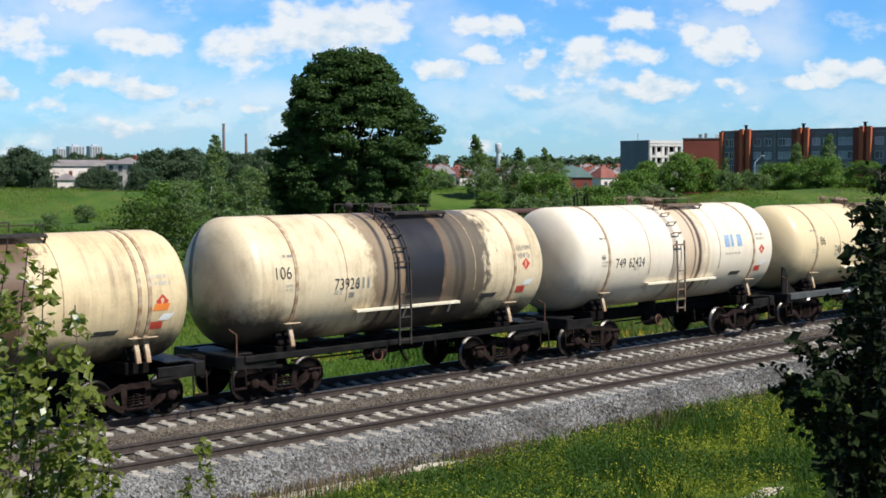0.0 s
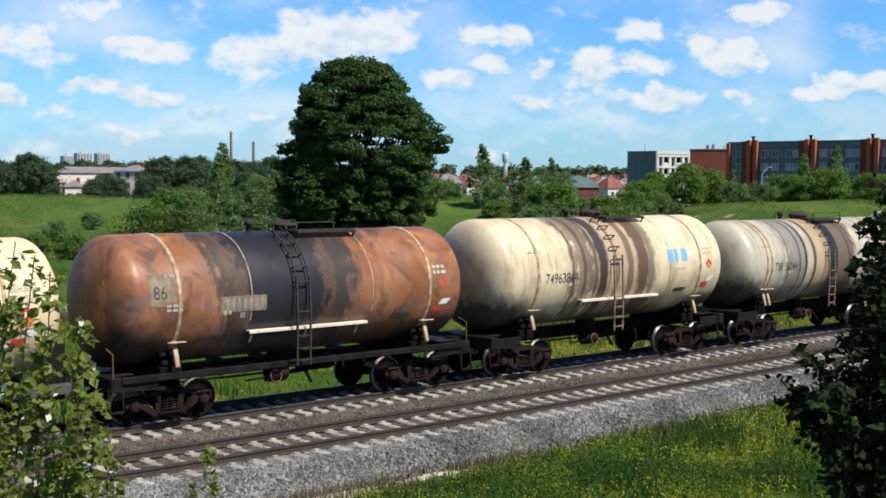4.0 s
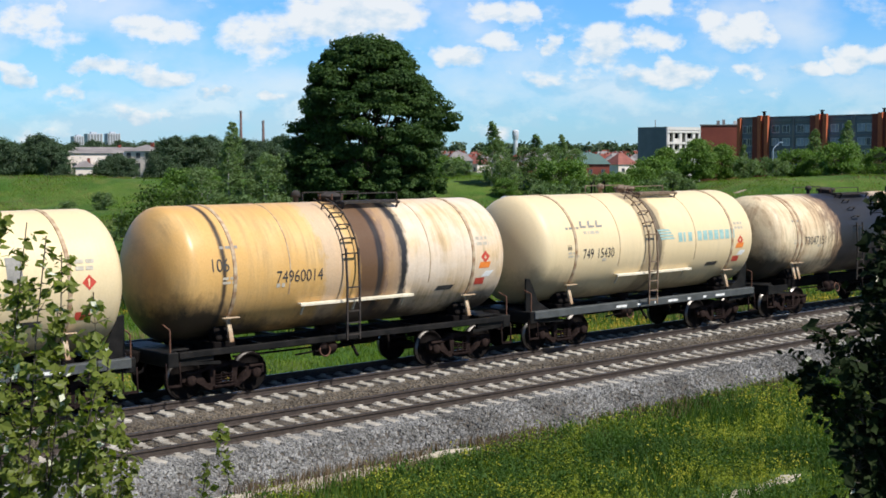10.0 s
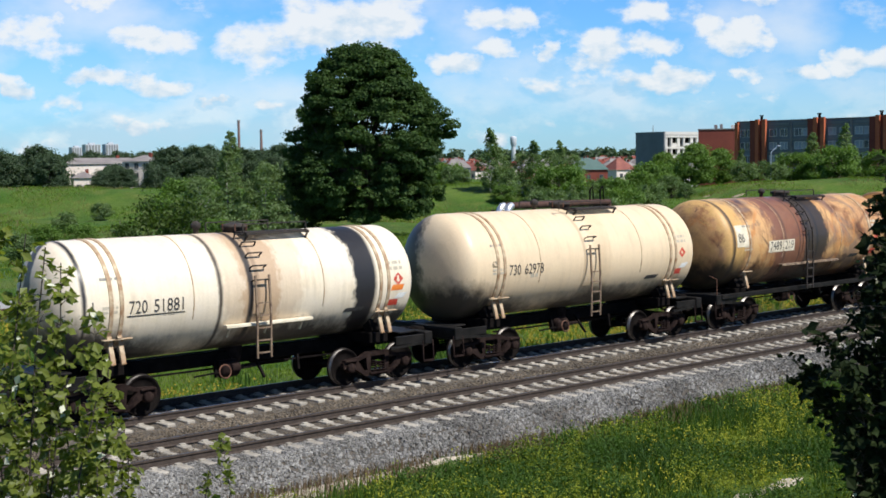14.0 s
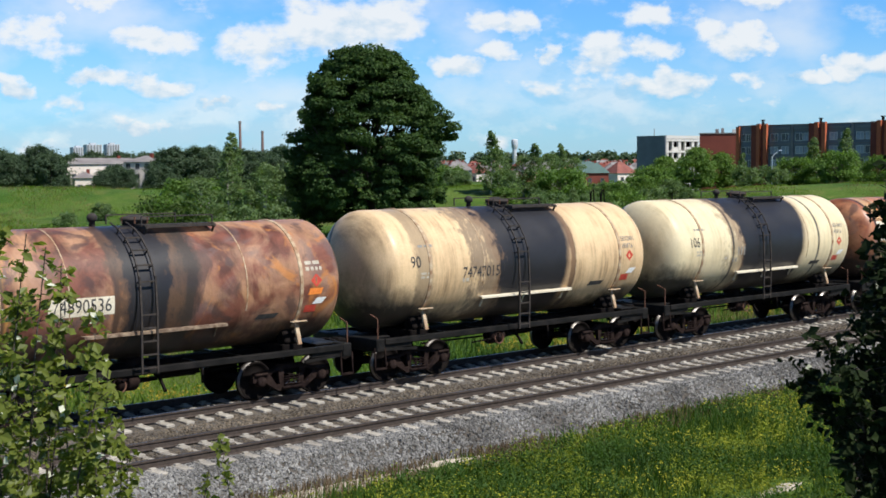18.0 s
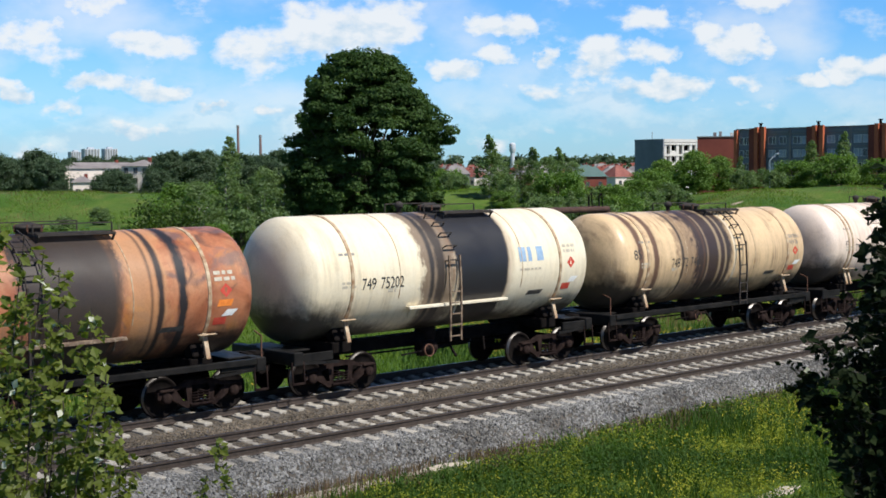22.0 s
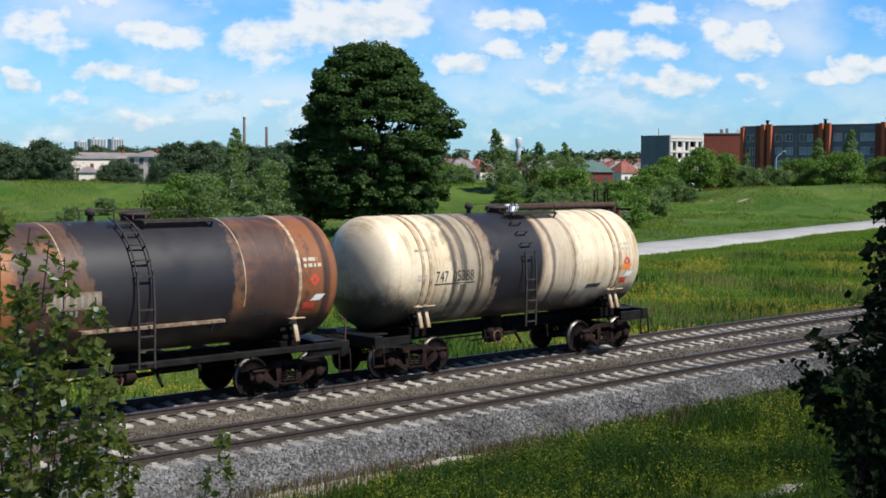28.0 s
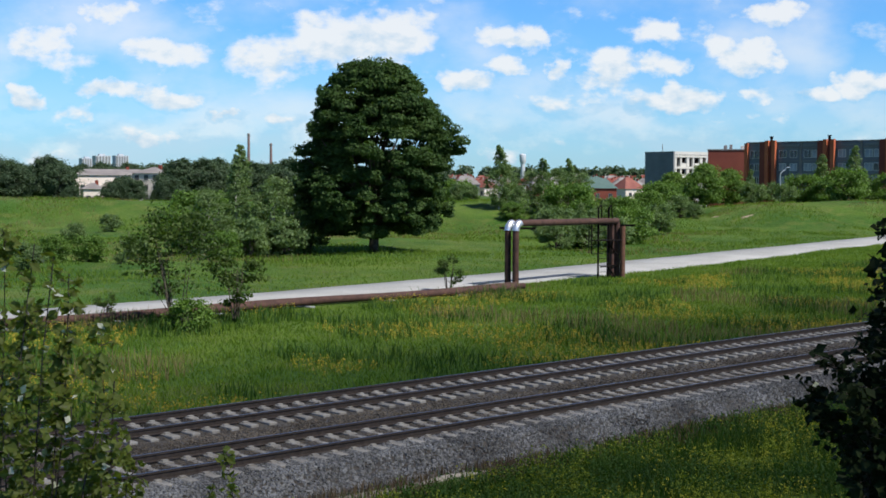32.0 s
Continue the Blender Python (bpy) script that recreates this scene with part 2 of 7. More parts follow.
def tank_mat(name, base, tone, spills=(), streak=0.5, rust=0.0, rust_col=(0.22, 0.09, 0.04), half=None, gloss=0.30, caps=(), soot=()):
    """Painted tank shell. tone: its second, dirtier tone. spills: (x, half width, colour, strength) of oil run down from the hatch.
    rust: share of bare rust. half: (x, colour) from which the paint differs."""
    mt, nt, N, L, bs = nodes_of(name)
    co = N.new("ShaderNodeTexCoord").outputs["Object"]
    seed = N.new("ShaderNodeObjectInfo").outputs["Random"]
    off = N.new("ShaderNodeVectorMath")
    off.operation = "ADD"
    mul = N.new("ShaderNodeMath")
    mul.operation = "MULTIPLY"
    mul.inputs[1].default_value = 37.0
    L.new(seed, mul.inputs[0])
    L.new(co, off.inputs[0]), L.new(mul.outputs[0], off.inputs[1])
    p = off.outputs[0]
    sx = N.new("ShaderNodeSeparateXYZ")
    L.new(co, sx.inputs[0])
    x = sx.outputs[0]

    def mapped(s):
        mp = N.new("ShaderNodeMapping")
        mp.inputs["Scale"].default_value = s
        L.new(p, mp.inputs[0])
        return mp.outputs[0]

    def math1(op, a, b, c=1.0):
        n = N.new("ShaderNodeMath")
        n.operation = op
        n.inputs[2].default_value = c
        for i, v in enumerate((a, b)):
            if isinstance(v, (int, float)):
                n.inputs[i].default_value = v
            else:
                L.new(v, n.inputs[i])
        return n.outputs[0]

    runs = noise_tex(N, L, mapped((5.0, 0.4, 0.4)), 1.0, 6.0, 0.6)
    thin = noise_tex(N, L, mapped((6.5, 0.55, 0.55)), 1.0, 8.0, 0.68)
    clouds = noise_tex(N, L, p, 0.9, 6.0, 0.6)
    flake = noise_tex(N, L, mapped((1.6, 1.0, 1.0)), 2.2, 9.0, 0.72)
    fine = noise_tex(N, L, p, 22.0, 4.0, 0.6)
    c0 = base
    if half:
        hx, hc = half
        c0 = mix_rgb(N, L, ramp2(N, L, math1("ADD", math1("MULTIPLY", math1("SUBTRACT", x, hx), 0.9), clouds), (0, 0, 0), (1, 1, 1), 0.35, 0.65), base, hc)
    col = mix_rgb(N, L, math1("MULTIPLY", ramp2(N, L, clouds, (0, 0, 0), (1, 1, 1), 0.42, 0.72), min(0.8, 0.25 + streak)), c0, tone)
    col = mix_rgb(N, L, math1("MULTIPLY", ramp2(N, L, thin, (0, 0, 0), (1, 1, 1), 0.46, 0.66), math1("MULTIPLY", streak, ramp2(N, L, clouds, (0.15, 0.15, 0.15), (1.3, 1.3, 1.3), 0.38, 0.66))), col, tuple(v * 0.45 for v in tone))
    if rust > 0:
        patch = noise_tex(N, L, p, 0.75, 6.0, 0.55, 1.2)
        rc = ramp2(N, L, noise_tex(N, L, p, 1.4, 6.0, 0.58, 0.8), rust_col, tuple(min(1, v * 0.45) for v in rust_col), 0.4, 0.62)
        col = mix_rgb(N, L, ramp2(N, L, patch, (1, 1, 1), (0, 0, 0), rust - 0.1, rust + 0.06), col, rc)
        if rust > 0.4:  # flaked paint: violet-grey primer, fresh orange rust and dark scale in ragged patches
            far = N.new("ShaderNodeVectorMath")
            far.operation = "ADD"
            L.new(p, far.inputs[0])
            far.inputs[1].default_value = (13.0, 5.0, 9.0)
            q = noise_tex(N, L, far.outputs[0], 0.55, 6.0, 0.55, 1.5)
            q2 = noise_tex(N, L, far.outputs[0], 0.9, 6.0, 0.58, 1.2)
            col = mix_rgb(N, L, ramp2(N, L, q, (0, 0, 0), (0.65, 0.65, 0.65), 0.53, 0.62), col, (0.15, 0.105, 0.10))
            col = mix_rgb(N, L, ramp2(N, L, q2, (0, 0, 0), (0.7, 0.7, 0.7), 0.57, 0.66), col, (0.50, 0.20, 0.055))
            col = mix_rgb(N, L, ramp2(N, L, q2, (0.75, 0.75, 0.75), (0, 0, 0), 0.34, 0.42), col, (0.075, 0.045, 0.04))
    wander = math1("ADD", math1("MULTIPLY", math1("SUBTRACT", runs, 0.5), 0.9), math1("MULTIPLY", math1("SUBTRACT", flake, 0.5), 2.1))
    wide_z = math1("MULTIPLY_ADD", math1("SUBTRACT", sx.outputs[2], 2.9), 0.10)
    for sxx, wid, sc, strength, *soft in spills:
        # widest below the hatch, narrowing as it runs down; each side has its own raggedness
        sl, sr = soft if soft else (min(0.8, wid * 0.7),) * 2
        rel = math1("SUBTRACT", x, sxx)
        dist = math1("DIVIDE", math1("ABSOLUTE", rel, 0.0), wide_z)
        ragged = sr if sl == sr else math1("MULTIPLY_ADD", math1("LESS_THAN", rel, 0.0), sl - sr, sr)
        strength = 1.0 - (1.0 - strength) ** (2.2 if sc[0] < 0.06 else 1.4)
        edge = math1("MULTIPLY_ADD", math1("ADD", math1("SUBTRACT", dist, wid), math1("MULTIPLY", wander, ragged)), 0.4, 0.5)
        gap = 0.012 + 0.05 * max(sl, sr)
        if sc[0] < 0.03 and wid > 0.4:  # a brown fringe round thick oil
            col = mix_rgb(N, L, math1("MULTIPLY", ramp2(N, L, edge, (1, 1, 1), (0, 0, 0), 0.5, 0.56 + 2.6 * gap), 0.55 * strength), col, (0.19, 0.10, 0.055))
        col = mix_rgb(N, L, math1("MULTIPLY", ramp2(N, L, edge, (1, 1, 1), (0, 0, 0), 0.5 - gap, 0.5 + gap), strength), col, sc)
    for y0, wid, z0 in caps:
        # oil run down the western end; wide bands put its shade into the colour
        across = math1("ADD", math1("ABSOLUTE", math1("SUBTRACT", sx.outputs[1], y0), 0.0), math1("MULTIPLY", math1("SUBTRACT", flake, 0.5), wid * 1.6))
        on = ramp2(N, L, across, (1, 1, 1), (0, 0, 0), wid * 0.75, wid * 1.2)
        low = ramp2(N, L, math1("MULTIPLY", math1("ADD", sx.outputs[2], math1("MULTIPLY", runs, 0.5)), 0.2), (0, 0, 0), (1, 1, 1), (z0 + 0.1) * 0.2, (z0 + 0.5) * 0.2)
        end = math1("LESS_THAN", x, -4.75)
        col = mix_rgb(N, L, math1("MULTIPLY", math1("MULTIPLY", on, low), math1("MULTIPLY", end, 0.92)), col, (0.022, 0.020, 0.020))
    speckle = math1("MULTIPLY_ADD", flake, 0.9, -0.45)
    for bx, bz, hx, hz, amount in soot:
        # sooty oil over wheels and below the valve, ragged, with belly shade painted in
        ex = math1("MULTIPLY", math1("SUBTRACT", x, bx), 1.0 / hx)
        ez = math1("MULTIPLY", math1("SUBTRACT", sx.outputs[2], bz), 1.0 / hz)
        blot = math1("ADD", math1("SQRT", math1("ADD", math1("MULTIPLY", ex, ex), math1("MULTIPLY", ez, ez)), 0.0), speckle)
        col = mix_rgb(N, L, math1("MULTIPLY", ramp2(N, L, math1("MULTIPLY", blot, 0.5), (1, 1, 1), (0, 0, 0), 0.34, 0.58), amount), col, (0.030, 0.024, 0.020))
    col = mix_rgb(N, L, 0.10 + 0.25 * min(1.0, streak), col, ramp2(N, L, fine, (0.7, 0.68, 0.64), (1.15, 1.15, 1.15), 0.35, 0.65), "MULTIPLY")
    L.new(col, bs.inputs["Base Color"])
    L.new(ramp2(N, L, clouds, (gloss,) * 3, (gloss + 0.25,) * 3, 0.3, 0.7), bs.inputs["Roughness"])
    bs.inputs["Specular IOR Level"].default_value = 0.38
    bp = N.new("ShaderNodeBump")
    bp.inputs["Strength"].default_value, bp.inputs["Distance"].default_value = 0.12, 0.02
    L.new(clouds, bp.inputs["Height"])
    L.new(bp.outputs[0], bs.inputs["Normal"])
    return mt


M = {
    "iron": surface("sooty_iron", (0.006, 0.005, 0.005), (0.014, 0.011, 0.010), 4, 60, 0.8, 0.0, 0.3, spec=0.05),
    "bogie": surface("dusty_bogie_iron", (0.011, 0.007, 0.007), (0.033, 0.022, 0.019), 5, 50, 0.85, 0.0, 0.3, spec=0.05),
    "rusty": surface("rusty_steel", (0.09, 0.04, 0.025), (0.16, 0.075, 0.045), 6, 70, 0.85, 0.1, 0.4),
    "steel": surface("worn_bright_steel", (0.10, 0.09, 0.085), (0.18, 0.17, 0.16), 9, 60, 0.4, 0.9, 0.1),
    "sill": surface("grey_painted_sill", (0.054, 0.060, 0.060), (0.084, 0.090, 0.090), 3, 40, 0.6, 0.1, 0.2),
    "darksill": surface("black_painted_sill", (0.010, 0.010, 0.010), (0.022, 0.020, 0.019), 3, 40, 0.5, 0.1, 0.2, spec=0.12),
    "dirtyplate": surface("grimy_sign_panel", (0.17, 0.125, 0.08), (0.30, 0.23, 0.15), 5, 40, 0.8, 0.0, 0.2),
    "cream": surface("cream_painted_iron", (0.62, 0.54, 0.40), (0.75, 0.68, 0.54), 4, 40, 0.6, 0.0, 0.2),
    "strap": surface("rust_stained_strap", (0.30, 0.17, 0.09), (0.55, 0.44, 0.30), 5, 50, 0.7, 0.1, 0.3),
    "gear": surface("sooty_top_gear", (0.018, 0.015, 0.014), (0.055, 0.042, 0.034), 6, 40, 0.8, 0.1, 0.3),
    # oily stone, darkened further to paint in the shade under the train
    "oil_shade_stone": surface("oily_shaded_stone", (0.027, 0.022, 0.017), (0.076, 0.063, 0.052), 0.8, 30, 0.9, 0.0, 0.3, island=0.5),
    "ladder": surface("rusty_ladder_paint", (0.10, 0.06, 0.04), (0.30, 0.22, 0.15), 6, 40, 0.8, 0.1, 0.3),
    "white": surface("white_stencil_paint", (0.74, 0.74, 0.72), (0.82, 0.82, 0.80), 5, 60, 0.6),
    "black": surface("black_stencil_paint", (0.025, 0.025, 0.028), (0.06, 0.058, 0.055), 7, 60, 0.6),
    "grey": surface("grey_stencil_paint", (0.20, 0.19, 0.17), (0.30, 0.28, 0.25), 6, 60, 0.65),
    "faint": surface("faded_stencil_paint", (0.42, 0.37, 0.29), (0.55, 0.49, 0.39), 6, 60, 0.7),
    "paleblue": surface("faded_blue_paint", (0.22, 0.34, 0.50), (0.32, 0.44, 0.58), 5, 60, 0.6),
    "sky": surface("light_blue_paint", (0.10, 0.38, 0.68), (0.2, 0.48, 0.75), 5, 60, 0.5),
    "teal": surface("faded_teal_paint", (0.25, 0.42, 0.40), (0.36, 0.52, 0.48), 5, 60, 0.6),
    "red": surface("red_placard", (0.50, 0.05, 0.03), (0.60, 0.08, 0.05), 6, 60, 0.5),
    "orange": surface("orange_placard", (0.75, 0.20, 0.03), (0.85, 0.26, 0.05), 6, 60, 0.5),
    "rail": surface("rail_side_rust", (0.046, 0.034, 0.028), (0.080, 0.060, 0.049), 8, 70, 0.8, 0.2, 0.3),
    "railtop": surface("polished_rail_head", (0.10, 0.10, 0.12), (0.17, 0.17, 0.20), 6, 50, 0.38, 0.85, 0.05),
    "sleeper": surface("weathered_concrete", (0.279, 0.252, 0.214), (0.393, 0.363, 0.314), 3, 50, 0.9, 0.0, 0.3, each=0.18),
    "sleepers": surface("weathered_concrete_far", (0.279, 0.252, 0.214), (0.393, 0.363, 0.314), 3, 50, 0.9, 0.0, 0.3, island=0.18),
    "ballast": surface("crushed_stone_bed", (0.065, 0.054, 0.044), (0.122, 0.108, 0.093), 1.2, 26, 0.95, 0.0, 0.9, 0.05),
    "stone": surface("grey_crushed_stone", (0.103, 0.098, 0.092), (0.246, 0.240, 0.230), 0.8, 30, 0.9, 0.0, 0.3, island=0.5),
    "brownstone": surface("rust_dusted_stone", (0.076, 0.060, 0.043), (0.160, 0.129, 0.095), 0.8, 30, 0.92, 0.0, 0.3, island=0.5),
    "road": surface("pale_worn_asphalt", (0.274, 0.271, 0.259), (0.351, 0.347, 0.336), 0.3, 14, 0.9, 0.0, 0.2),
    "pipe": surface("rusted_pipe", (0.041, 0.018, 0.013), (0.083, 0.039, 0.028), 2.5, 30, 0.85, 0.1, 0.3),
    "foil": surface("bare_aluminium_cladding", (0.75, 0.77, 0.8), (0.85, 0.86, 0.88), 5, 30, 0.35, 0.8, 0.3),
    "bark": surface("grey_brown_bark", (0.05, 0.038, 0.03), (0.10, 0.08, 0.06), 3, 24, 0.95, 0.0, 0.8, 0.03),
    "birchbark": surface("pale_bark", (0.35, 0.33, 0.29), (0.55, 0.53, 0.48), 3, 20, 0.9, 0.0, 0.4),
    "sand": surface("bare_sand", (0.315, 0.270, 0.203), (0.435, 0.383, 0.300), 0.6, 9, 0.95, 0.0, 0.4),
    "scar": surface("bare_earth_scar", (0.24, 0.18, 0.13), (0.42, 0.34, 0.25), 0.9, 6, 0.95, 0.0, 0.4),
    # shade is put into this dark brick, sunlight into the orange copy below
    "brick": surface("shade_red_brick_far", (0.170, 0.036, 0.024), (0.230, 0.052, 0.032), 0.2, 6, 0.85),
    "brick_sunlit": surface("sunlit_orange_brick_far", (0.425, 0.096, 0.040), (0.510, 0.136, 0.056), 0.2, 6, 0.85),
    "panel": surface("grey_wall_panel", (0.130, 0.150, 0.176), (0.195, 0.215, 0.247), 0.15, 5, 0.85),
    "concrete": surface("grey_concrete_far", (0.20, 0.21, 0.22), (0.28, 0.285, 0.29), 0.1, 4, 0.9),
    "whitewall": surface("whitewashed_wall_far", (0.561, 0.544, 0.510), (0.646, 0.629, 0.595), 0.1, 4, 0.85),
    "pinkwall": surface("pale_pink_plaster", (0.697, 0.595, 0.535), (0.748, 0.671, 0.612), 0.1, 4, 0.85),
    "slate": surface("grey_slate_roof", (0.17, 0.15, 0.15), (0.25, 0.23, 0.22), 0.3, 5, 0.8),
    "redroof": surface("red_tile_roof", (0.187, 0.056, 0.044), (0.264, 0.092, 0.068), 0.3, 5, 0.8),
    "greenroof": surface("green_metal_roof", (0.063, 0.119, 0.108), (0.091, 0.154, 0.140), 0.3, 5, 0.6),
    "chimney": surface("sooty_chimney_brick", (0.16, 0.10, 0.10), (0.23, 0.15, 0.14), 0.1, 3, 0.9),
    # distance haze is put into this pale bluish tower colour
    "haze": surface("far_hazed_tower", (0.468, 0.493, 0.535), (0.544, 0.570, 0.612), 0.05, 1, 0.9),
    "leaf_oak": leaf_mat("dark_broad_leaf", (0.022, 0.052, 0.014), (0.065, 0.111, 0.031), 0.32, 0.55, 0.12),
    "leaf_bush": leaf_mat("green_shrub_leaf", (0.066, 0.138, 0.021), (0.150, 0.241, 0.048), 0.42),
    "leaf_willow": leaf_mat("willow_leaf", (0.024, 0.053, 0.008), (0.073, 0.113, 0.018), 0.4),
    "leaf_birch": leaf_mat("pale_birch_leaf", (0.092, 0.156, 0.057), (0.176, 0.246, 0.099), 0.45),
    # bluish green: some distance haze is mixed into the leaf colour
    "leaf_far": leaf_mat("far_wood_leaf", (0.037, 0.069, 0.034), (0.076, 0.116, 0.059), 0.3),
    "leaf_poplar": leaf_mat("poplar_leaf", (0.016, 0.030, 0.005), (0.200, 0.235, 0.046), 0.5, 0.45),
    "leaf_pale": leaf_mat("pale_leaf_underside", (0.45, 0.47, 0.36), (0.68, 0.68, 0.55), 0.3, 0.5),
    # near-black tone: the near bush's shade is put into the leaf colour
    "leaf_shade": leaf_mat("shaded_broad_leaf", (0.008, 0.015, 0.005), (0.024, 0.036, 0.010), 0.15, 0.7, 0.10),
    "grass": leaf_mat("meadow_grass_blade", (0.098, 0.161, 0.014), (0.218, 0.256, 0.033), 0.5, 0.7),
    "meadow": leaf_mat("sunlit_meadow_blade", (0.075, 0.150, 0.014), (0.175, 0.250, 0.034), 0.5, 0.7),
    "grass_dry": leaf_mat("dry_grass_blade", (0.128, 0.105, 0.045), (0.225, 0.188, 0.083), 0.3, 0.7),
    "weed": leaf_mat("weed_leaf", (0.028, 0.072, 0.011), (0.071, 0.137, 0.022), 0.42, 0.7),
    "yellow": leaf_mat("yellow_blossom", (0.255, 0.255, 0.019), (0.420, 0.390, 0.030), 0.3, 0.7),
    "litter": leaf_mat("dead_brown_stalk", (0.085, 0.060, 0.040), (0.16, 0.115, 0.07), 0.2, 0.8),
    "goldweed": leaf_mat("yellow_green_weed", (0.127, 0.172, 0.016), (0.310, 0.345, 0.034), 0.4, 0.7),
    "ochre": leaf_mat("ochre_blossom", (0.26, 0.19, 0.02), (0.42, 0.33, 0.035), 0.3, 0.7),
}


def ground_mat():
    """Grass sward with drier and ranker stretches, and bare earth along the railway."""
    mt, nt, N, L, bs = nodes_of("grass_sward")
    co = N.new("ShaderNodeTexCoord").outputs["Object"]
    a, b, c = noise_tex(N, L, co, 0.05, 5.0), noise_tex(N, L, co, 0.35, 6.0, 0.65), noise_tex(N, L, co, 4.0, 6.0, 0.7)
    col = ramp2(N, L, a, (0.044, 0.106, 0.014), (0.088, 0.148, 0.023), 0.40, 0.60)
    col = mix_rgb(N, L, ramp2(N, L, b, (0, 0, 0), (1, 1, 1), 0.5, 0.72), col, (0.125, 0.150, 0.040))
    col = mix_rgb(N, L, 0.7, col, ramp2(N, L, c, (0.45, 0.5, 0.45), (1.35, 1.3, 1.2), 0.3, 0.7), "MULTIPLY")
    col = mix_rgb(N, L, 0.5, col, ramp2(N, L, noise_tex(N, L, co, 0.16, 6.0, 0.7), (0.5, 0.6, 0.5), (1.3, 1.2, 1.1), 0.35, 0.65), "MULTIPLY")
    sx = N.new("ShaderNodeSeparateXYZ")
    L.new(co, sx.inputs[0])
    # trodden earth strip between y = -3.2 and y = 8.2
    mr = N.new("ShaderNodeMath")
    mr.operation = "SUBTRACT"
    L.new(sx.outputs[1], mr.inputs[0])
    mr.inputs[1].default_value = 2.6
    ab = N.new("ShaderNodeMath")
    ab.operation = "ABSOLUTE"
    L.new(mr.outputs[0], ab.inputs[0])
    ad = N.new("ShaderNodeMath")
    ad.operation = "MULTIPLY_ADD"
    L.new(b, ad.inputs[0])
    ad.inputs[1].default_value = 3.0
    L.new(ab.outputs[0], ad.inputs[2])
    band = N.new("ShaderNodeMapRange")
    band.inputs["From Min"].default_value, band.inputs["From Max"].default_value = 6.7, 6.0
    L.new(ad.outputs[0], band.inputs["Value"])
    earth = ramp2(N, L, c, (0.13, 0.11, 0.08), (0.27, 0.24, 0.19), 0.3, 0.7)
    col = mix_rgb(N, L, band.outputs[0], col, earth)
    L.new(col, bs.inputs["Base Color"])
    bs.inputs["Roughness"].default_value = 0.95
    bs.inputs["Specular IOR Level"].default_value = 0.2
    bp = N.new("ShaderNodeBump")
    bp.inputs["Strength"].default_value, bp.inputs["Distance"].default_value = 0.8, 0.25
    L.new(c, bp.inputs["Height"])
    L.new(bp.outputs[0], bs.inputs["Normal"])
    return mt


M["ground"] = ground_mat()

# ---- mesh helpers ----
def mesh_np(name, verts, faces, mats, smooth=False):
    """A mesh from arrays: verts (n, 3), faces (m, 3 or 4)."""
    me = bpy.data.meshes.new(name)
    verts, faces = np.asarray(verts, np.float32), np.asarray(faces, np.int32)
    k = faces.shape[1]
    me.vertices.add(len(verts)), me.loops.add(faces.size), me.polygons.add(len(faces))
    me.vertices.foreach_set("co", verts.ravel())
    me.loops.foreach_set("vertex_index", faces.ravel())
    me.polygons.foreach_set("loop_start", np.arange(0, faces.size, k, dtype=np.int32))
    me.polygons.foreach_set("use_smooth", np.full(len(faces), smooth))
    me.update(calc_edges=True)
    for mt in mats if isinstance(mats, (list, tuple)) else [mats]:
        me.materials.append(mt)
    return me


def bm_mesh(name, bm, mt, smooth=False):
    me = bpy.data.meshes.new(name)
    bmesh.ops.recalc_face_normals(bm, faces=bm.faces)
    bm.to_mesh(me)
    bm.free()
    me.materials.append(mt)
    if smooth:
        me.polygons.foreach_set("use_smooth", [True] * len(me.polygons))
    return me


def put(name, me, parent=None, m=None, label=""):
    """One object on a mesh, under a thing or on its own."""
    ob = new(name, me)
    if parent is not None:
        ob.parent = parent
    if m is not None:
        ob.matrix_basis = m
    if label:
        tagged(ob, label)
    return ob


def add_box(bm, c, s, bevel=0.0, rot=None):
    r = bmesh.ops.create_cube(bm, size=1.0)["verts"]
    mt = Matrix.Translation(c) @ (rot.to_4x4() if rot is not None else Matrix()) @ Matrix.Diagonal((*s, 1))
    bmesh.ops.transform(bm, matrix=mt, verts=r)
    if bevel:
        eds = list({e for v in r for e in v.link_edges})
        bmesh.ops.bevel(bm, geom=eds, offset=bevel, segments=1, affect="EDGES")
    return r


def add_bar(bm, a, b, w, h=None, seg=0):
    """A bar from a to b: square, or round with seg sides."""
    a, b = Vector(a), Vector(b)
    d = b - a
    mt = Matrix.Translation((a + b) / 2) @ d.to_track_quat("Z", "Y").to_matrix().to_4x4()
    if seg:
        r = bmesh.ops.create_cone(bm, cap_ends=True, segments=seg, radius1=w, radius2=w if h is None else h, depth=d.length)["verts"]
        bmesh.ops.transform(bm, matrix=mt, verts=r)
    else:
        r = bmesh.ops.create_cube(bm, size=1.0)["verts"]
        bmesh.ops.transform(bm, matrix=mt @ Matrix.Diagonal((w, h or w, d.length, 1)), verts=r)
    return r


def box_mesh(name, c, s, mt, bevel=0.0):
    bm = bmesh.new()
    add_box(bm, c, s, bevel)
    return bm_mesh(name, bm, mt)


def bars_mesh(name, bars, mt, seg=0, smooth=False):
    bm = bmesh.new()
    for a, b, w, *h in bars:
        add_bar(bm, a, b, w, h[0] if h else None, seg)
    return bm_mesh(name, bm, mt, smooth)


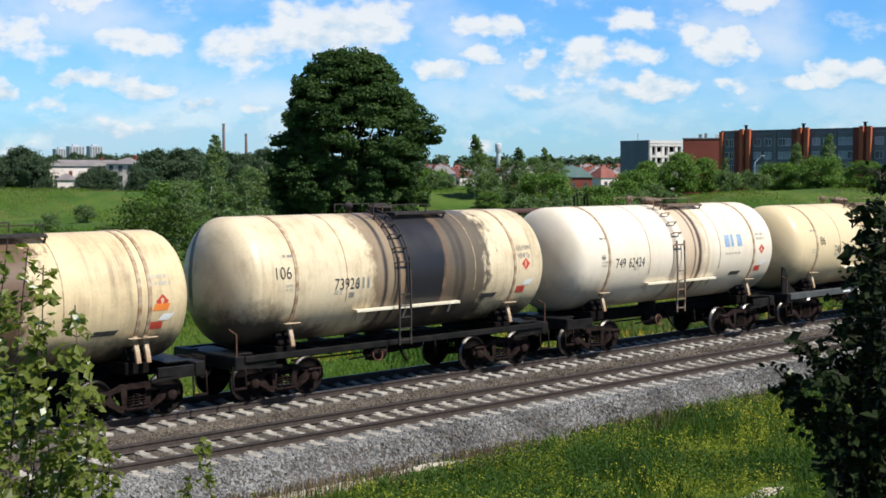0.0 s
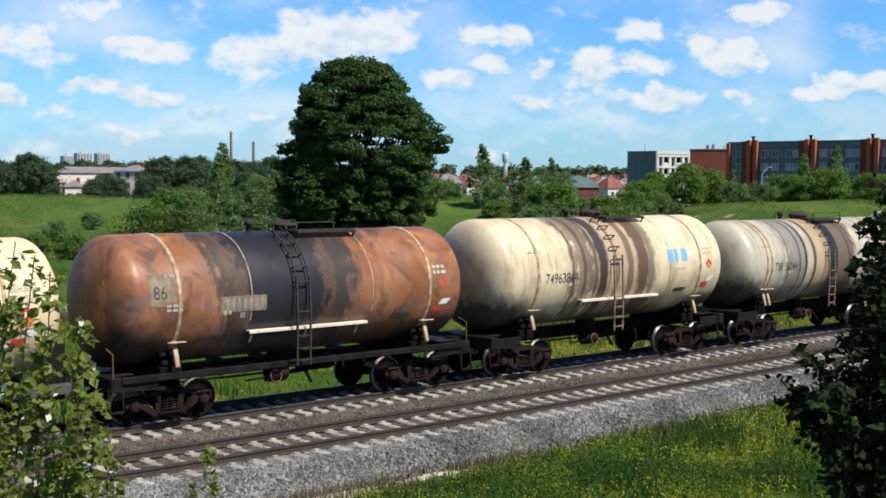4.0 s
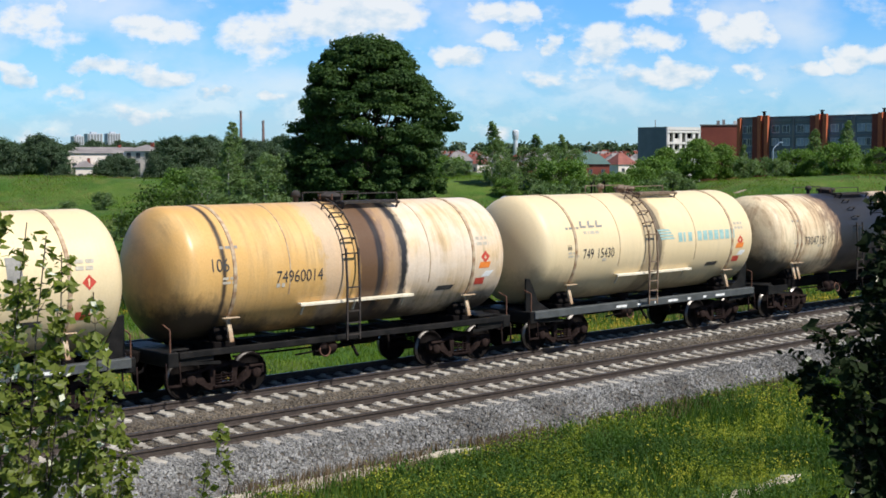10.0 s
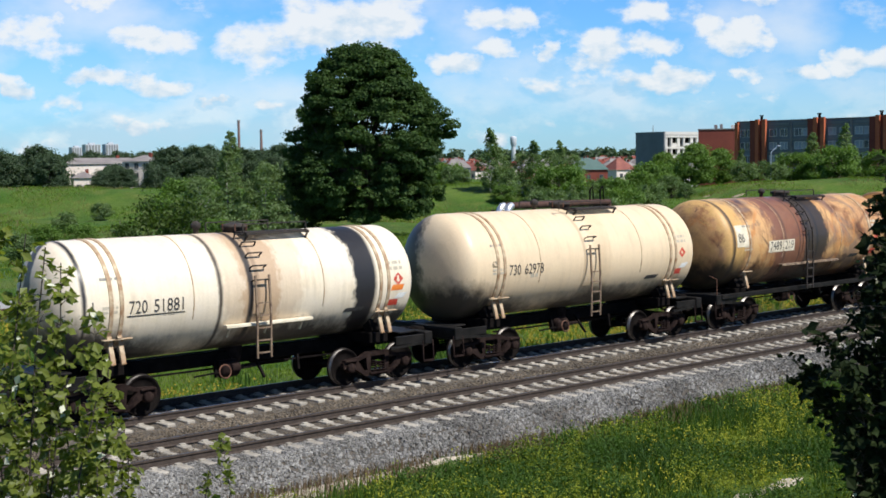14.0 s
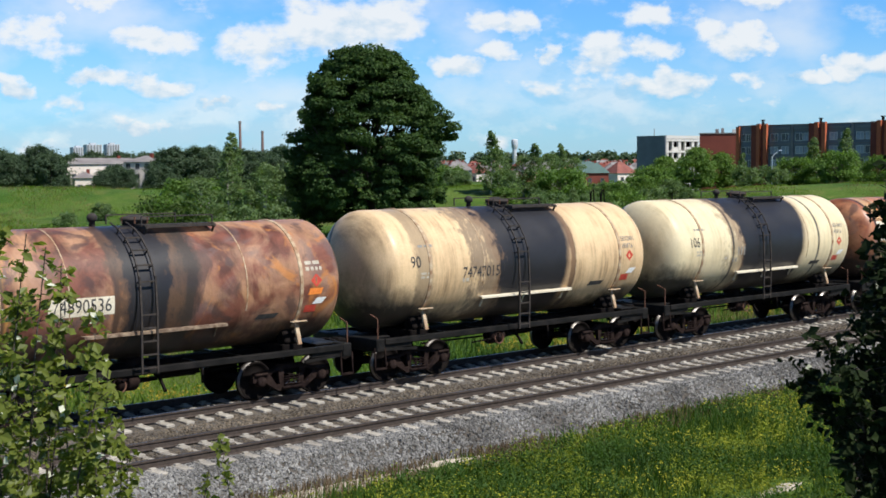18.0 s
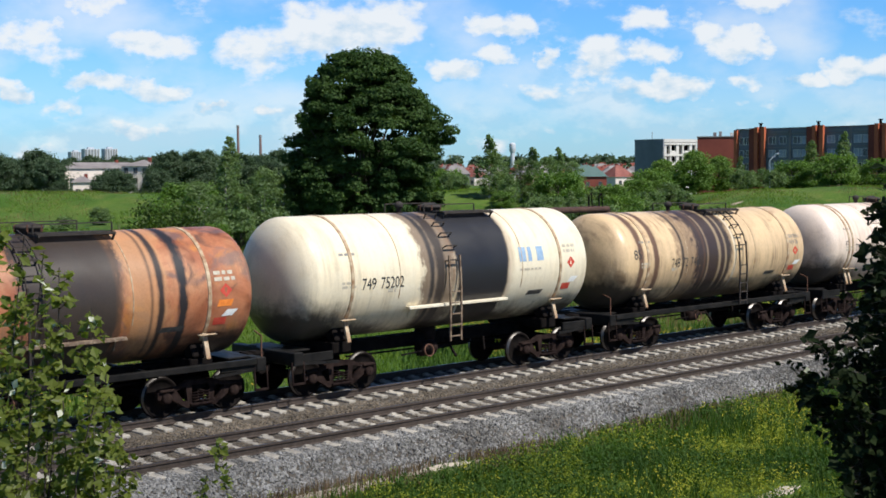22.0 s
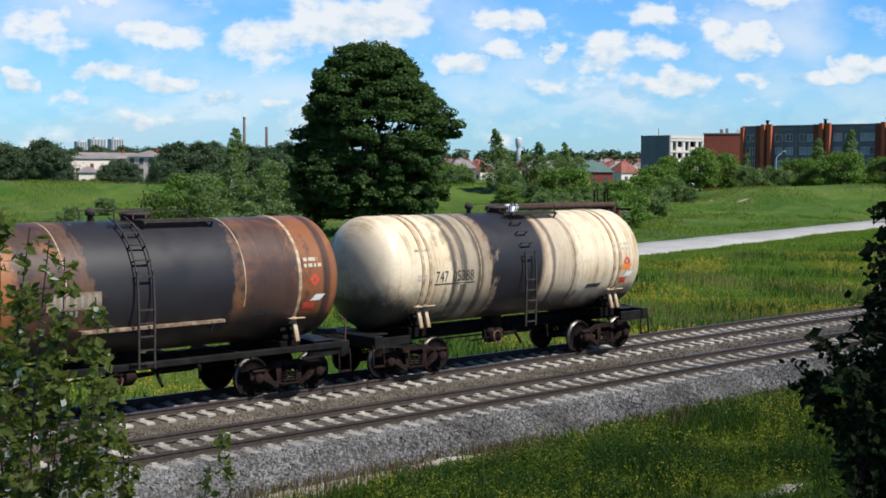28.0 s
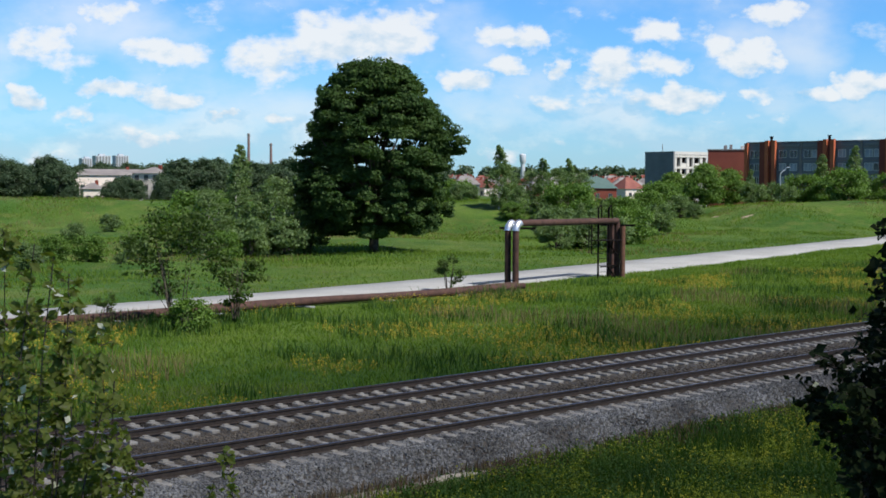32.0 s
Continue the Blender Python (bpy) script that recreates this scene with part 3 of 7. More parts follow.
def lathe(name, profile, seg, mt, axis="z", smooth=True):
    """A turned shape from (radius, height) points."""
    ang = np.linspace(0, 2 * np.pi, seg, endpoint=False)
    v = np.array([[r * np.cos(a), r * np.sin(a), h] for r, h in profile for a in ang])
    if axis == "x":
        v = v[:, [2, 0, 1]]
    if axis == "y":
        v = v[:, [1, 2, 0]]
    f = [[i * seg + j, i * seg + (j + 1) % seg, (i + 1) * seg + (j + 1) % seg, (i + 1) * seg + j]
         for i in range(len(profile) - 1) for j in range(seg)]
    return mesh_np(name, v, f, mt, smooth)


def blend(points, x):
    return float(np.interp(x, [p[0] for p in points], [p[1] for p in points]))


# ---- ground ----
RIDGE_A, RIDGE_D = np.array((90.0, 177.0)), np.array((0.784, -0.620))
RIDGE_N = np.array((0.620, 0.784))
CREST = [(-400, 2.7), (0, 2.6), (35, 2.2), (60, 2.2), (78, 2.6), (90, 0.9), (100, -0.6), (112, -0.6), (120, 1.8), (140, 2.3), (170, 2.2), (400, 2.5)]
PROFILE = [(-400, 4.1), (-60, 4.1), (-22, 4.1), (-19, 3.2), (-15, 0.9), (-11, -0.85), (-8, -1.0), (-5, -0.92), (-3, -0.80), (-2.0, -0.68), (-1.0, -0.75),
           (7.0, -0.75), (8.5, -0.95), (13, -1.5), (4000, -1.5)]


def ground_z(x, y):
    x, y = np.asarray(x, float), np.asarray(y, float)
    z = np.interp(y, [p[0] for p in PROFILE], [p[1] for p in PROFILE])
    dx, dy = x - RIDGE_A[0], y - RIDGE_A[1]
    s, n = dx * RIDGE_D[0] + dy * RIDGE_D[1], dx * RIDGE_N[0] + dy * RIDGE_N[1]
    h = np.interp(s, [p[0] for p in CREST], [p[1] for p in CREST]) + 1.5
    side = np.where(n < 0, np.exp(-(n / 15.0) ** 2), np.exp(-(n / 60.0) ** 2))
    far = np.clip((y - 30) / 60, 0, 1)
    wob = 0.25 * np.sin(x * 0.09 + y * 0.05) * np.sin(y * 0.11 - x * 0.03) + 0.12 * np.sin(x * 0.31 + 1.3) * np.sin(y * 0.27)
    rough = 0.34 * np.sin(x * 0.21 + 0.17 * y + 2.0) * np.sin(y * 0.19 - 0.11 * x) + 0.22 * np.sin(x * 0.47 - 0.2 * y) * np.sin(y * 0.41 + 0.9) + 0.10 * np.sin(x * 1.1 + y * 0.3) * np.sin(y * 0.9)
    wob = wob + rough * np.exp(-((n + 22.0) / 26.0) ** 2)
    z = z + np.clip((np.hypot(x, y + 23.3) - 600.0) * 0.007, 0, 4.2) * (y > 100)  # the town lies on a long rise
    return z + np.where(y > 12, h * side * far, 0.0) + wob * far + 0.05 * np.sin(x * 0.9) * np.sin(y * 1.1) * (np.abs(y - 2.5) > 6)


def axis_steps(parts):
    out = []
    for a, b, st in parts:
        out += list(np.arange(a, b, st))
    return np.array(out + [parts[-1][1]])


gx = axis_steps([(-4500, -500, 400), (-500, -60, 40), (-60, 0, 6), (0, 120, 1.5), (120, 330, 4), (330, 800, 30), (800, 4800, 400)])
gy = axis_steps([(-4500, -400, 400), (-400, -40, 40), (-40, -14, 2), (-14, 14, 0.7), (14, 100, 2), (100, 300, 4), (300, 800, 30), (800, 4800, 400)])
GX, GY = np.meshgrid(gx, gy)
gv = np.stack([GX, GY, ground_z(GX, GY)], -1).reshape(-1, 3)
nx = len(gx)
gi = np.arange(len(gv)).reshape(len(gy), nx)
gf = np.stack([gi[:-1, :-1], gi[:-1, 1:], gi[1:, 1:], gi[1:, :-1]], -1).reshape(-1, 4)
tagged(put("ground", mesh_np("ground", gv, gf, M["ground"], True)), "green summer meadow with low grassy banks", "ground", kind="structure")

# ---- road: pale asphalt lane beyond the railway ----
ROAD = [(-300, 38.0), (-60, 40.0), (0, 41.8), (30, 43.2), (46, 44.2), (63, 46.1), (88, 50.8), (110, 55.4), (141, 61.6), (200, 75.0), (300, 101.0), (460, 150.0)]


def road_mesh():
    xs = np.arange(-300, 460, 3.0)
    cy = np.interp(xs, [p[0] for p in ROAD], [p[1] for p in ROAD])
    cy = np.convolve(np.pad(cy, 6, "edge"), np.ones(13) / 13, "valid")
    v, f = [], []
    for i, (x, y) in enumerate(zip(xs, cy)):
        w = 2.75 + 0.12 * math.sin(x * 0.23) + 0.08 * math.sin(x * 0.71)
        near = w + float(np.interp(x, [20, 50, 70], [0.5, 0.9, 1.8]))  # the near verge is worn wide
        for dy, dz in ((-near - 0.3, -0.25), (-near, 0.06), (0, 0.12), (w, 0.06), (w + 0.3, -0.25)):
            v.append((x, y + dy, -1.5 + dz + 0.05))
        if i:
            for j in range(4):
                a = (i - 1) * 5 + j
                f.append((a, a + 5, a + 6, a + 1))
    return mesh_np("road", v, f, M["road"], True)


tagged(put("road", road_mesh()), "pale grey worn asphalt lane through the meadow", "road", kind="structure")

# ---- railway: two tracks on one stone bed ----
TRACKS = (0.795, 5.032)  # middles of the empty and of the train's track
RAIL_X0, RAIL_X1 = -420.0, 620.0


def ballast_mesh():
    prof = [(-1.80, -0.76), (-1.32, -0.52), (-0.98, -0.27), (-0.62, -0.225), (0.1, -0.215), (1.5, -0.215), (2.2, -0.23), (2.9, -0.28), (3.6, -0.24), (4.3, -0.215), (5.7, -0.215),
            (6.45, -0.24), (6.85, -0.30), (7.3, -0.6), (7.9, -1.1)]
    xs = axis_steps([(RAIL_X0, 0, 8), (0, 75, 0.35), (75, 160, 2), (160, RAIL_X1, 10)])
    v = [(x, y + 0.10 * noise.noise((x * 0.6, y * 2, 0)) * (i in (0, 1, 13, 14)), z + 0.02 * noise.noise((x * 1.9, y * 2.3, 3))) for x in xs for i, (y, z) in enumerate(prof)]
    n = len(prof)
    a = np.arange(len(v)).reshape(len(xs), n)
    f = np.stack([a[:-1, :-1], a[1:, :-1], a[1:, 1:], a[:-1, 1:]], -1).reshape(-1, 4)
    return mesh_np("ballast", v, f, M["ballast"], True)


bed = tagged(put("ballast_bed", ballast_mesh()), "crushed grey stone railway bed under two tracks", "track bed", kind="structure")


def stones(name, count, x0, x1, y0, y1, size, mt, seed, zfun):
    """Loose crushed stones, each a rough little block."""
    rg = np.random.default_rng(seed)
    u = rg.random(count)
    x = x0 + (x1 - x0) * u ** 1.35
    y = rg.uniform(y0, y1, count)
    z = zfun(y)
    base = np.array([(-1, -1, -1), (1, -1, -1), (1, 1, -1), (-1, 1, -1), (-.7, -.7, 1), (.8, -.6, .8), (.6, .7, 1), (-.6, .8, .9)], float) * 0.5
    fc = np.array([(4, 5, 6, 7), (0, 1, 5, 4), (1, 2, 6, 5), (2, 3, 7, 6), (3, 0, 4, 7)])
    sc = size * rg.uniform(0.6, 1.5, (count, 1, 3)) * np.array([1, 1, 0.75])
    jit = base[None] + rg.normal(0, 0.12, (count, 8, 3))
    th = rg.uniform(0, 2 * np.pi, count)
    c, s = np.cos(th)[:, None], np.sin(th)[:, None]
    p = jit * sc
    p = np.stack([p[..., 0] * c - p[..., 1] * s, p[..., 0] * s + p[..., 1] * c, p[..., 2]], -1)
    p += np.stack([x, y, z], -1)[:, None]
    f = fc[None] + (np.arange(count) * 8)[:, None, None]
    return mesh_np(name, p.reshape(-1, 3), f.reshape(-1, 4), mt)


def bed_z(y):
    return np.interp(y, [-1.80, -1.32, -0.98, -0.62, 0.1, 2.9, 6.45, 6.85, 7.3], [-0.74, -0.5, -0.25, -0.205, -0.200, -0.265, -0.20, -0.28, -0.58])


for nm, cnt, ya, yb, sz, mk, sd in (("shoulder_stones", 42000, -1.85, 0.0, 0.055, "stone", 5), ("track_stones", 26000, 0.0, 2.2, 0.05, "brownstone", 6),
                                    ("middle_stones", 26000, 2.2, 4.4, 0.05, "brownstone", 7), ("far_track_stones", 16000, 4.4, 6.9, 0.05, "oil_shade_stone", 8)):
    tagged(put(nm, stones(nm, cnt, 7, 72, ya, yb, sz, M[mk], sd, bed_z), bed), kind="stuff")


def rail_meshes():
    prof = [(-0.036, 0.0), (0.036, 0.0), (0.036, -0.040), (0.010, -0.052), (0.009, -0.150), (0.066, -0.168), (0.066, -0.180), (-0.066, -0.180), (-0.066, -0.168), (-0.009, -0.150), (-0.010, -0.052), (-0.036, -0.040)]
    n = len(prof)
    v = [(x, y, z) for x in (RAIL_X0, RAIL_X1) for y, z in prof]
    f = [(i, (i + 1) % n, n + (i + 1) % n, n + i) for i in range(1, n)]
    body = mesh_np("rail", v, f, M["rail"])
    hv = [(x, y, z) for x in (RAIL_X0, RAIL_X1) for y, z in ((-0.033, -0.006), (-0.030, 0.001), (0.030, 0.001), (0.033, -0.006))]
    head = mesh_np("rail_head", hv, [(0, 1, 5, 4), (1, 2, 6, 5), (2, 3, 7, 6)], M["railtop"])
    return body, head


RAIL, HEAD = rail_meshes()
for name, cy in zip(("near_track", "train_track"), TRACKS):
    tk = new(name)
    tk.location = (0, cy, 0)
    tagged(tk, "straight railway track, brown steel rails on concrete sleepers", "railway track", "railway tracks", "structure")
    for dy in (-0.795, 0.795):
        r = put("rail", RAIL, tk, pose(0, dy, 0))
        put("rail_head", HEAD, r, label="polished steel running surface")


def sleeper_mesh():
    bm = bmesh.new()
    for y0, y1, z0, z1, w in ((-1.35, -0.45, -0.172, -0.172, 0.15), (-0.45, 0.45, -0.18, -0.215, 0.115), (0.45, 1.35, -0.172, -0.172, 0.15)):
        add_box(bm, (0, (y0 + y1) / 2, (z0 + z1) / 2 - 0.09), (w * 2 * 0.78, y1 - y0, 0.18), 0.02)
    for y in (-0.795, 0.795):
        for d in (-0.13, 0.13):
            add_box(bm, (0, y + d, -0.165), (0.14, 0.10, 0.05), 0.012)
    return bm_mesh("sleeper", bm, M["sleeper"])


SLEEPER_STEP = 0.5435
# ---- tank wagons ----
# shell radius, height of its axis, half length of its straight part, for each make of wagon
MAKES = {"A": (1.52, 2.79, 4.80), "B": (1.62, 2.94, 4.92), "C": (1.55, 2.84, 4.88), "D": (1.42, 2.68, 4.64)}
R, ZC, HALF, CAP = 1.52, 2.79, 4.80, 0.62


def set_make(key):
    global R, ZC, HALF
    R, ZC, HALF = MAKES[key]


def tank_shell(name, mt):
    prof = []
    for i in range(10):
        a = i / 9 * math.pi / 2
        prof.append((max(0.002, R * math.sin(a) ** 0.82), -HALF - CAP * math.cos(a)))
    for x in np.linspace(-HALF, HALF, 25)[1:-1]:
        prof.append((R, x))
    prof += [(r, -h) for r, h in reversed(prof[:10])]
    me = lathe(name, prof, 64, mt, "x")
    co = np.zeros(len(me.vertices) * 3, np.float32)
    me.vertices.foreach_get("co", co)
    co = co.reshape(-1, 3)
    co[:, 2] += ZC
    me.vertices.foreach_set("co", co.ravel())
    me.update()
    return me


def ring(name, mt, half_w, r0, r1, a0=-200.0, a1=20.0, seg=44):
    """A flat hoop about the tank between two angles (0 at +y, 90 at the top)."""
    v, f = [], []
    for i in range(seg + 1):
        a = radians(a0 + (a1 - a0) * i / seg)
        for r, x in ((r0, -half_w), (r1, -half_w * 0.8), (r1, half_w * 0.8), (r0, half_w)):
            v.append((x, r * math.cos(a), ZC + r * math.sin(a)))
        if i:
            for j in range(3):
                b = (i - 1) * 4 + j
                f.append((b, b + 1, b + 5, b + 4))
    return mesh_np(name, v, f, mt)


def on_tank(x, ang, out=0.0):
    """The place on the shell's camera side: ang degrees above the middle line."""
    a = radians(180 - ang)
    return Vector((x, (R + out) * math.cos(a), ZC + (R + out) * math.sin(a)))


def curved_steps(i):
    """One step bracket of the upper ladder."""
    ang = 12 + i * 13
    p, q = on_tank(LADDER - 0.20, ang, 0.0), on_tank(LADDER + 0.20, ang, 0.0)
    u = (on_tank(0, ang, 0.14) - on_tank(0, ang, 0.0))
    return [(p, p + u, 0.028), (q, q + u, 0.028), (p + u, q + u, 0.035)]


LADDER = -0.45
W = {}


def build_wagon_meshes():
    W["strap"] = ring("strap", M["strap"], 0.055, R, R + 0.022, 224.0, -44.0, 52)
    W["seam"] = ring("weld_seam", M["strap"], 0.016, R, R + 0.008, 200.0, -20.0, 48)
    # tensioner and saddle where a strap meets the underframe
    for s, key in ((-1, "tensioner"), (1, "tensioner_far")):
        bm = bmesh.new()
        add_box(bm, (0, s * 1.34, 1.66), (0.12, 0.07, 0.66), 0.01, Euler((radians(16 * s), 0, 0)).to_matrix())
        add_box(bm, (0, s * 1.40, 1.92), (0.46, 0.12, 0.03), 0.008)
        W[key] = bm_mesh("tensioner", bm, M["strap"])
    bm = bmesh.new()
    add_box(bm, (0, 0, 1.20), (0.62, 2.3, 0.30), 0.03)
    for s in (-1, 1):
        add_box(bm, (0, s * 0.95, 1.50), (0.50, 0.34, 0.42), 0.03, Euler((radians(28 * s), 0, 0)).to_matrix())
    W["saddle"] = bm_mesh("saddle", bm, M["iron"])
    # centre sill, end beams
    bm = bmesh.new()
    add_box(bm, (0, 0, 1.02), (10.9, 0.42, 0.34), 0.02)
    W["centre_sill"] = bm_mesh("centre_sill", bm, M["iron"])
    bm = bmesh.new()
    add_box(bm, (0, 0, 1.06), (0.28, 2.75, 0.34), 0.02)
    add_box(bm, (-0.40, 0, 1.21), (0.55, 1.9, 0.04), 0.01)
    for s in (-1, 1):
        add_box(bm, (-0.62, s * 1.28, 1.06), (1.0, 0.09, 0.22), 0.01)
        add_bar(bm, (0.02, s * 1.30, 0.95), (-1.3, s * 1.30, 0.88), 0.07)
    W["end_beam"] = bm_mesh("end_beam", bm, M["darksill"])
    bm = bmesh.new()
    tri = [bm.verts.new((x, -0.03, z)) for x, z in ((-0.06, 0.0), (0.95, 0.0), (0.45, 0.28), (0.10, 0.95), (-0.06, 0.98))]
    f = bm.faces.new(tri)
    r = bmesh.ops.extrude_face_region(bm, geom=[f])["geom"]
    bmesh.ops.translate(bm, vec=(0, 0.06, 0), verts=[g for g in r if isinstance(g, bmesh.types.BMVert)])
    W["gusset"] = bm_mesh("end_gusset", bm, M["darksill"])
    # side sill of the framed type
    bm = bmesh.new()
    for s in (-1, 1):
        add_box(bm, (0, s * 1.36, 1.14), (10.6, 0.07, 0.14), 0.012)
        add_box(bm, (0, s * 1.32, 1.205), (10.6, 0.14, 0.025), 0.005)
    for x in (-2.6, -1.3, 0, 1.3, 2.6):
        add_box(bm, (x, 0, 1.08), (0.09, 2.6, 0.12))
    W["side_sill"] = bm_mesh("side_sill", bm, M["darksill"])
    W["side_sill_thick"] = box_pair("side_sill", (10.9, 0.09, 0.21), 1.39, 1.12, M["sill"])
    # coupler
    bm = bmesh.new()
    add_box(bm, (0.15, 0, 1.03), (0.5, 0.24, 0.26), 0.03)
    add_box(bm, (0.42, 0.05, 1.03), (0.30, 0.42, 0.34), 0.06)
    add_box(bm, (0.50, -0.16, 1.03), (0.22, 0.16, 0.30), 0.05)
    add_bar(bm, (0.1, -0.35, 1.25), (0.1, -1.25, 1.18), 0.03)
    W["coupler"] = bm_mesh("coupler", bm, M["iron"])
    W["hose"] = bars_mesh("brake_hose", [((0.1, 0.35, 0.98), (0.28, 0.38, 0.72), 0.035), ((0.28, 0.38, 0.72), (0.46, 0.36, 0.66), 0.035), ((0.46, 0.36, 0.66), (0.60, 0.34, 0.78), 0.035)], M["iron"], 6)
    # brake gear below the tank
    W["reservoir"] = lathe("air_reservoir", [(0.01, -0.62), (0.13, -0.60), (0.20, -0.5), (0.20, 0.5), (0.13, 0.60), (0.01, 0.62)], 18, M["iron"], "x")
    W["cylinder"] = lathe("brake_cylinder", [(0.01, -0.30), (0.19, -0.30), (0.22, -0.24), (0.22, 0.2), (0.16, 0.28), (0.05, 0.34), (0.04, 0.8), (0.005, 0.8)], 18, M["bogie"], "x")
    for k, bar in enumerate([((-3.2, -0.42, 0.82), (3.2, -0.36, 0.80), 0.045), ((-1.5, -0.7, 0.72), (0.4, -0.55, 0.78), 0.04), ((0.5, -0.75, 0.5), (0.5, -0.3, 1.0), 0.06), ((-0.8, -0.6, 0.62), (-0.8, -0.5, 1.0), 0.07), ((1.4, -0.95, 0.62), (1.4, -0.9, 1.0), 0.06)]):
        W["rod%d" % k] = bars_mesh("brake_rod", [bar], M["iron"])
    W["drain"] = lathe("drain_valve", [(0.02, -0.15), (0.16, -0.15), (0.16, 0.05), (0.26, 0.10), (0.30, 0.35), (0.30, 0.55)], 16, M["bogie"], "z")
    W["valve_wheel"] = torus("valve_wheel", 0.16, 0.02, M["rusty"])
    # top: hatch, platform, rails
    W["hatch"] = lathe("hatch", [(0.29, -0.10), (0.29, 0.10), (0.34, 0.11), (0.34, 0.16), (0.29, 0.19), (0.14, 0.23), (0.01, 0.24)], 24, M["ladder"], "z")
    W["hatch_bolt"] = bars_mesh("hatch_bolt", [((0, 0, 0.04), (0, 0, 0.20), 0.022)], M["rusty"], 5)
    W["valve"] = lathe("relief_valve", [(0.07, -0.1), (0.07, 0.12), (0.12, 0.13), (0.12, 0.24), (0.06, 0.30), (0.01, 0.31)], 14, M["ladder"], "z")
    bm = bmesh.new()
    for x in (-0.92, 0.92):
        add_box(bm, (x, -0.55, -0.02), (0.05, 0.6, 0.05))
        add_bar(bm, (x, -0.80, -0.02), (x, -0.62, -0.30), 0.04)
    add_box(bm, (0, -0.80, 0), (1.9, 0.05, 0.05))
    add_box(bm, (0, -0.30, 0), (1.9, 0.05, 0.05))
    W["platform"] = bm_mesh("platform", bm, M["ladder"])
    W["slat"] = box_mesh("slat", (0, 0, 0.035), (1.9, 0.055, 0.02), M["ladder"])
    W["guard"] = bars_mesh("guard_rail", [((-0.95, 0, 0.0), (-0.95, 0, 0.22), 0.028), ((0.95, 0, 0), (0.95, 0, 0.22), 0.028), ((-0.95, 0, 0.22), (0.95, 0, 0.22), 0.028)], M["ladder"])
    # ladders
    for i in range(5):
        W["step%d" % i] = bars_mesh("step", curved_steps(i), M["ladder"])
    W["stile"] = bars_mesh("stile", [(on_tank(0, 16, 0.16), on_tank(0, -14, 0.20), 0.045), (on_tank(0, -14, 0.20), (0, -R - 0.13, 1.12), 0.045)], M["ladder"])
    W["upper_stile"] = bars_mesh("upper_stile", [(on_tank(0, a, 0.13), on_tank(0, a + 13, 0.13), 0.03) for a in range(12, 77, 13)], M["ladder"])
    W["rung"] = bars_mesh("rung", [((-0.20, 0, 0), (0.20, 0, 0), 0.034)], M["ladder"])
    W["shelf"] = bars_shelf()
    # end rails
    W["end_rail"] = bars_mesh("end_hand_rail", [((0, -1.30, 1.2), (0, -1.30, 1.75), 0.028), ((0, -1.30, 1.75), (0, -1.0, 1.85), 0.028)], M["rusty"])
    W["footstep"] = bars_mesh("shunter_step", [((0, -1.32, 1.0), (0, -1.36, 0.45), 0.035), ((-0.36, -1.32, 1.0), (-0.36, -1.36, 0.45), 0.035), ((0.02, -1.36, 0.45), (-0.38, -1.36, 0.45), 0.05)], M["bogie"])
    # bogie
    bm = bmesh.new()
    add_box(bm, (0, 0, 0.72), (0.42, 2.0, 0.26), 0.03)
    for x in (-0.42, 0.42):
        add_bar(bm, (x, -0.75, 0.42), (x, 0.75, 0.42), 0.10)
    W["bogie"] = bm_mesh("bogie", bm, M["iron"])
    W["frame"] = side_frame()
    W["box"] = lathe("axle_box", [(0.01, -0.11), (0.10, -0.11), (0.125, -0.09), (0.135, 0.10), (0.01, 0.10)], 16, M["bogie"], "y")
    W["spring"] = coil("spring", 0.075, 0.26, 4, 0.018, M["bogie"])
    prof = [(0.02, -0.075), (0.09, -0.07), (0.10, -0.03), (0.40, -0.02), (0.425, -0.065), (0.475, -0.065), (0.4785, 0.04), (0.505, 0.05), (0.505, 0.075), (0.43, 0.07), (0.40, 0.03), (0.12, 0.02), (0.09, 0.07), (0.02, 0.07)]
    W["wheel_l"] = wheelset_mesh(prof)


def box_pair(name, size, y, z, mt):
    bm = bmesh.new()
    for s in (-1, 1):
        add_box(bm, (0, s * y, z), size, 0.012)
        add_box(bm, (0, s * (y - 0.06), z + size[2] / 2), (size[0], 0.16, 0.025), 0.005)
    for x in (-2.6, -1.3, 0, 1.3, 2.6):
        add_box(bm, (x, 0, z - 0.04), (0.09, 2.6, 0.12))
    return bm_mesh(name, bm, mt)


def torus(name, r, q, mt, n=20, k=6):
    v = [((r + q * math.cos(b)) * math.cos(a), (r + q * math.cos(b)) * math.sin(a), q * math.sin(b)) for a in np.linspace(0, 6.2832, n + 1)[:-1] for b in np.linspace(0, 6.2832, k + 1)[:-1]]
    f = [(i * k + j, ((i + 1) % n) * k + j, ((i + 1) % n) * k + (j + 1) % k, i * k + (j + 1) % k) for i in range(n) for j in range(k)]
    return mesh_np(name, v, f, mt, True)


def coil(name, r, h, turns, q, mt):
    n, k = turns * 10, 5
    v = []
    for i in range(n + 1):
        a = i / 10 * 2 * math.pi
        for j in range(k):
            b = j / k * 2 * math.pi
            v.append(((r + q * math.cos(b)) * math.cos(a), (r + q * math.cos(b)) * math.sin(a), h * i / n + q * math.sin(b)))
    f = [(i * k + j, (i + 1) * k + j, (i + 1) * k + (j + 1) % k, i * k + (j + 1) % k) for i in range(n) for j in range(k)]
    return mesh_np(name, v, f, mt, True)


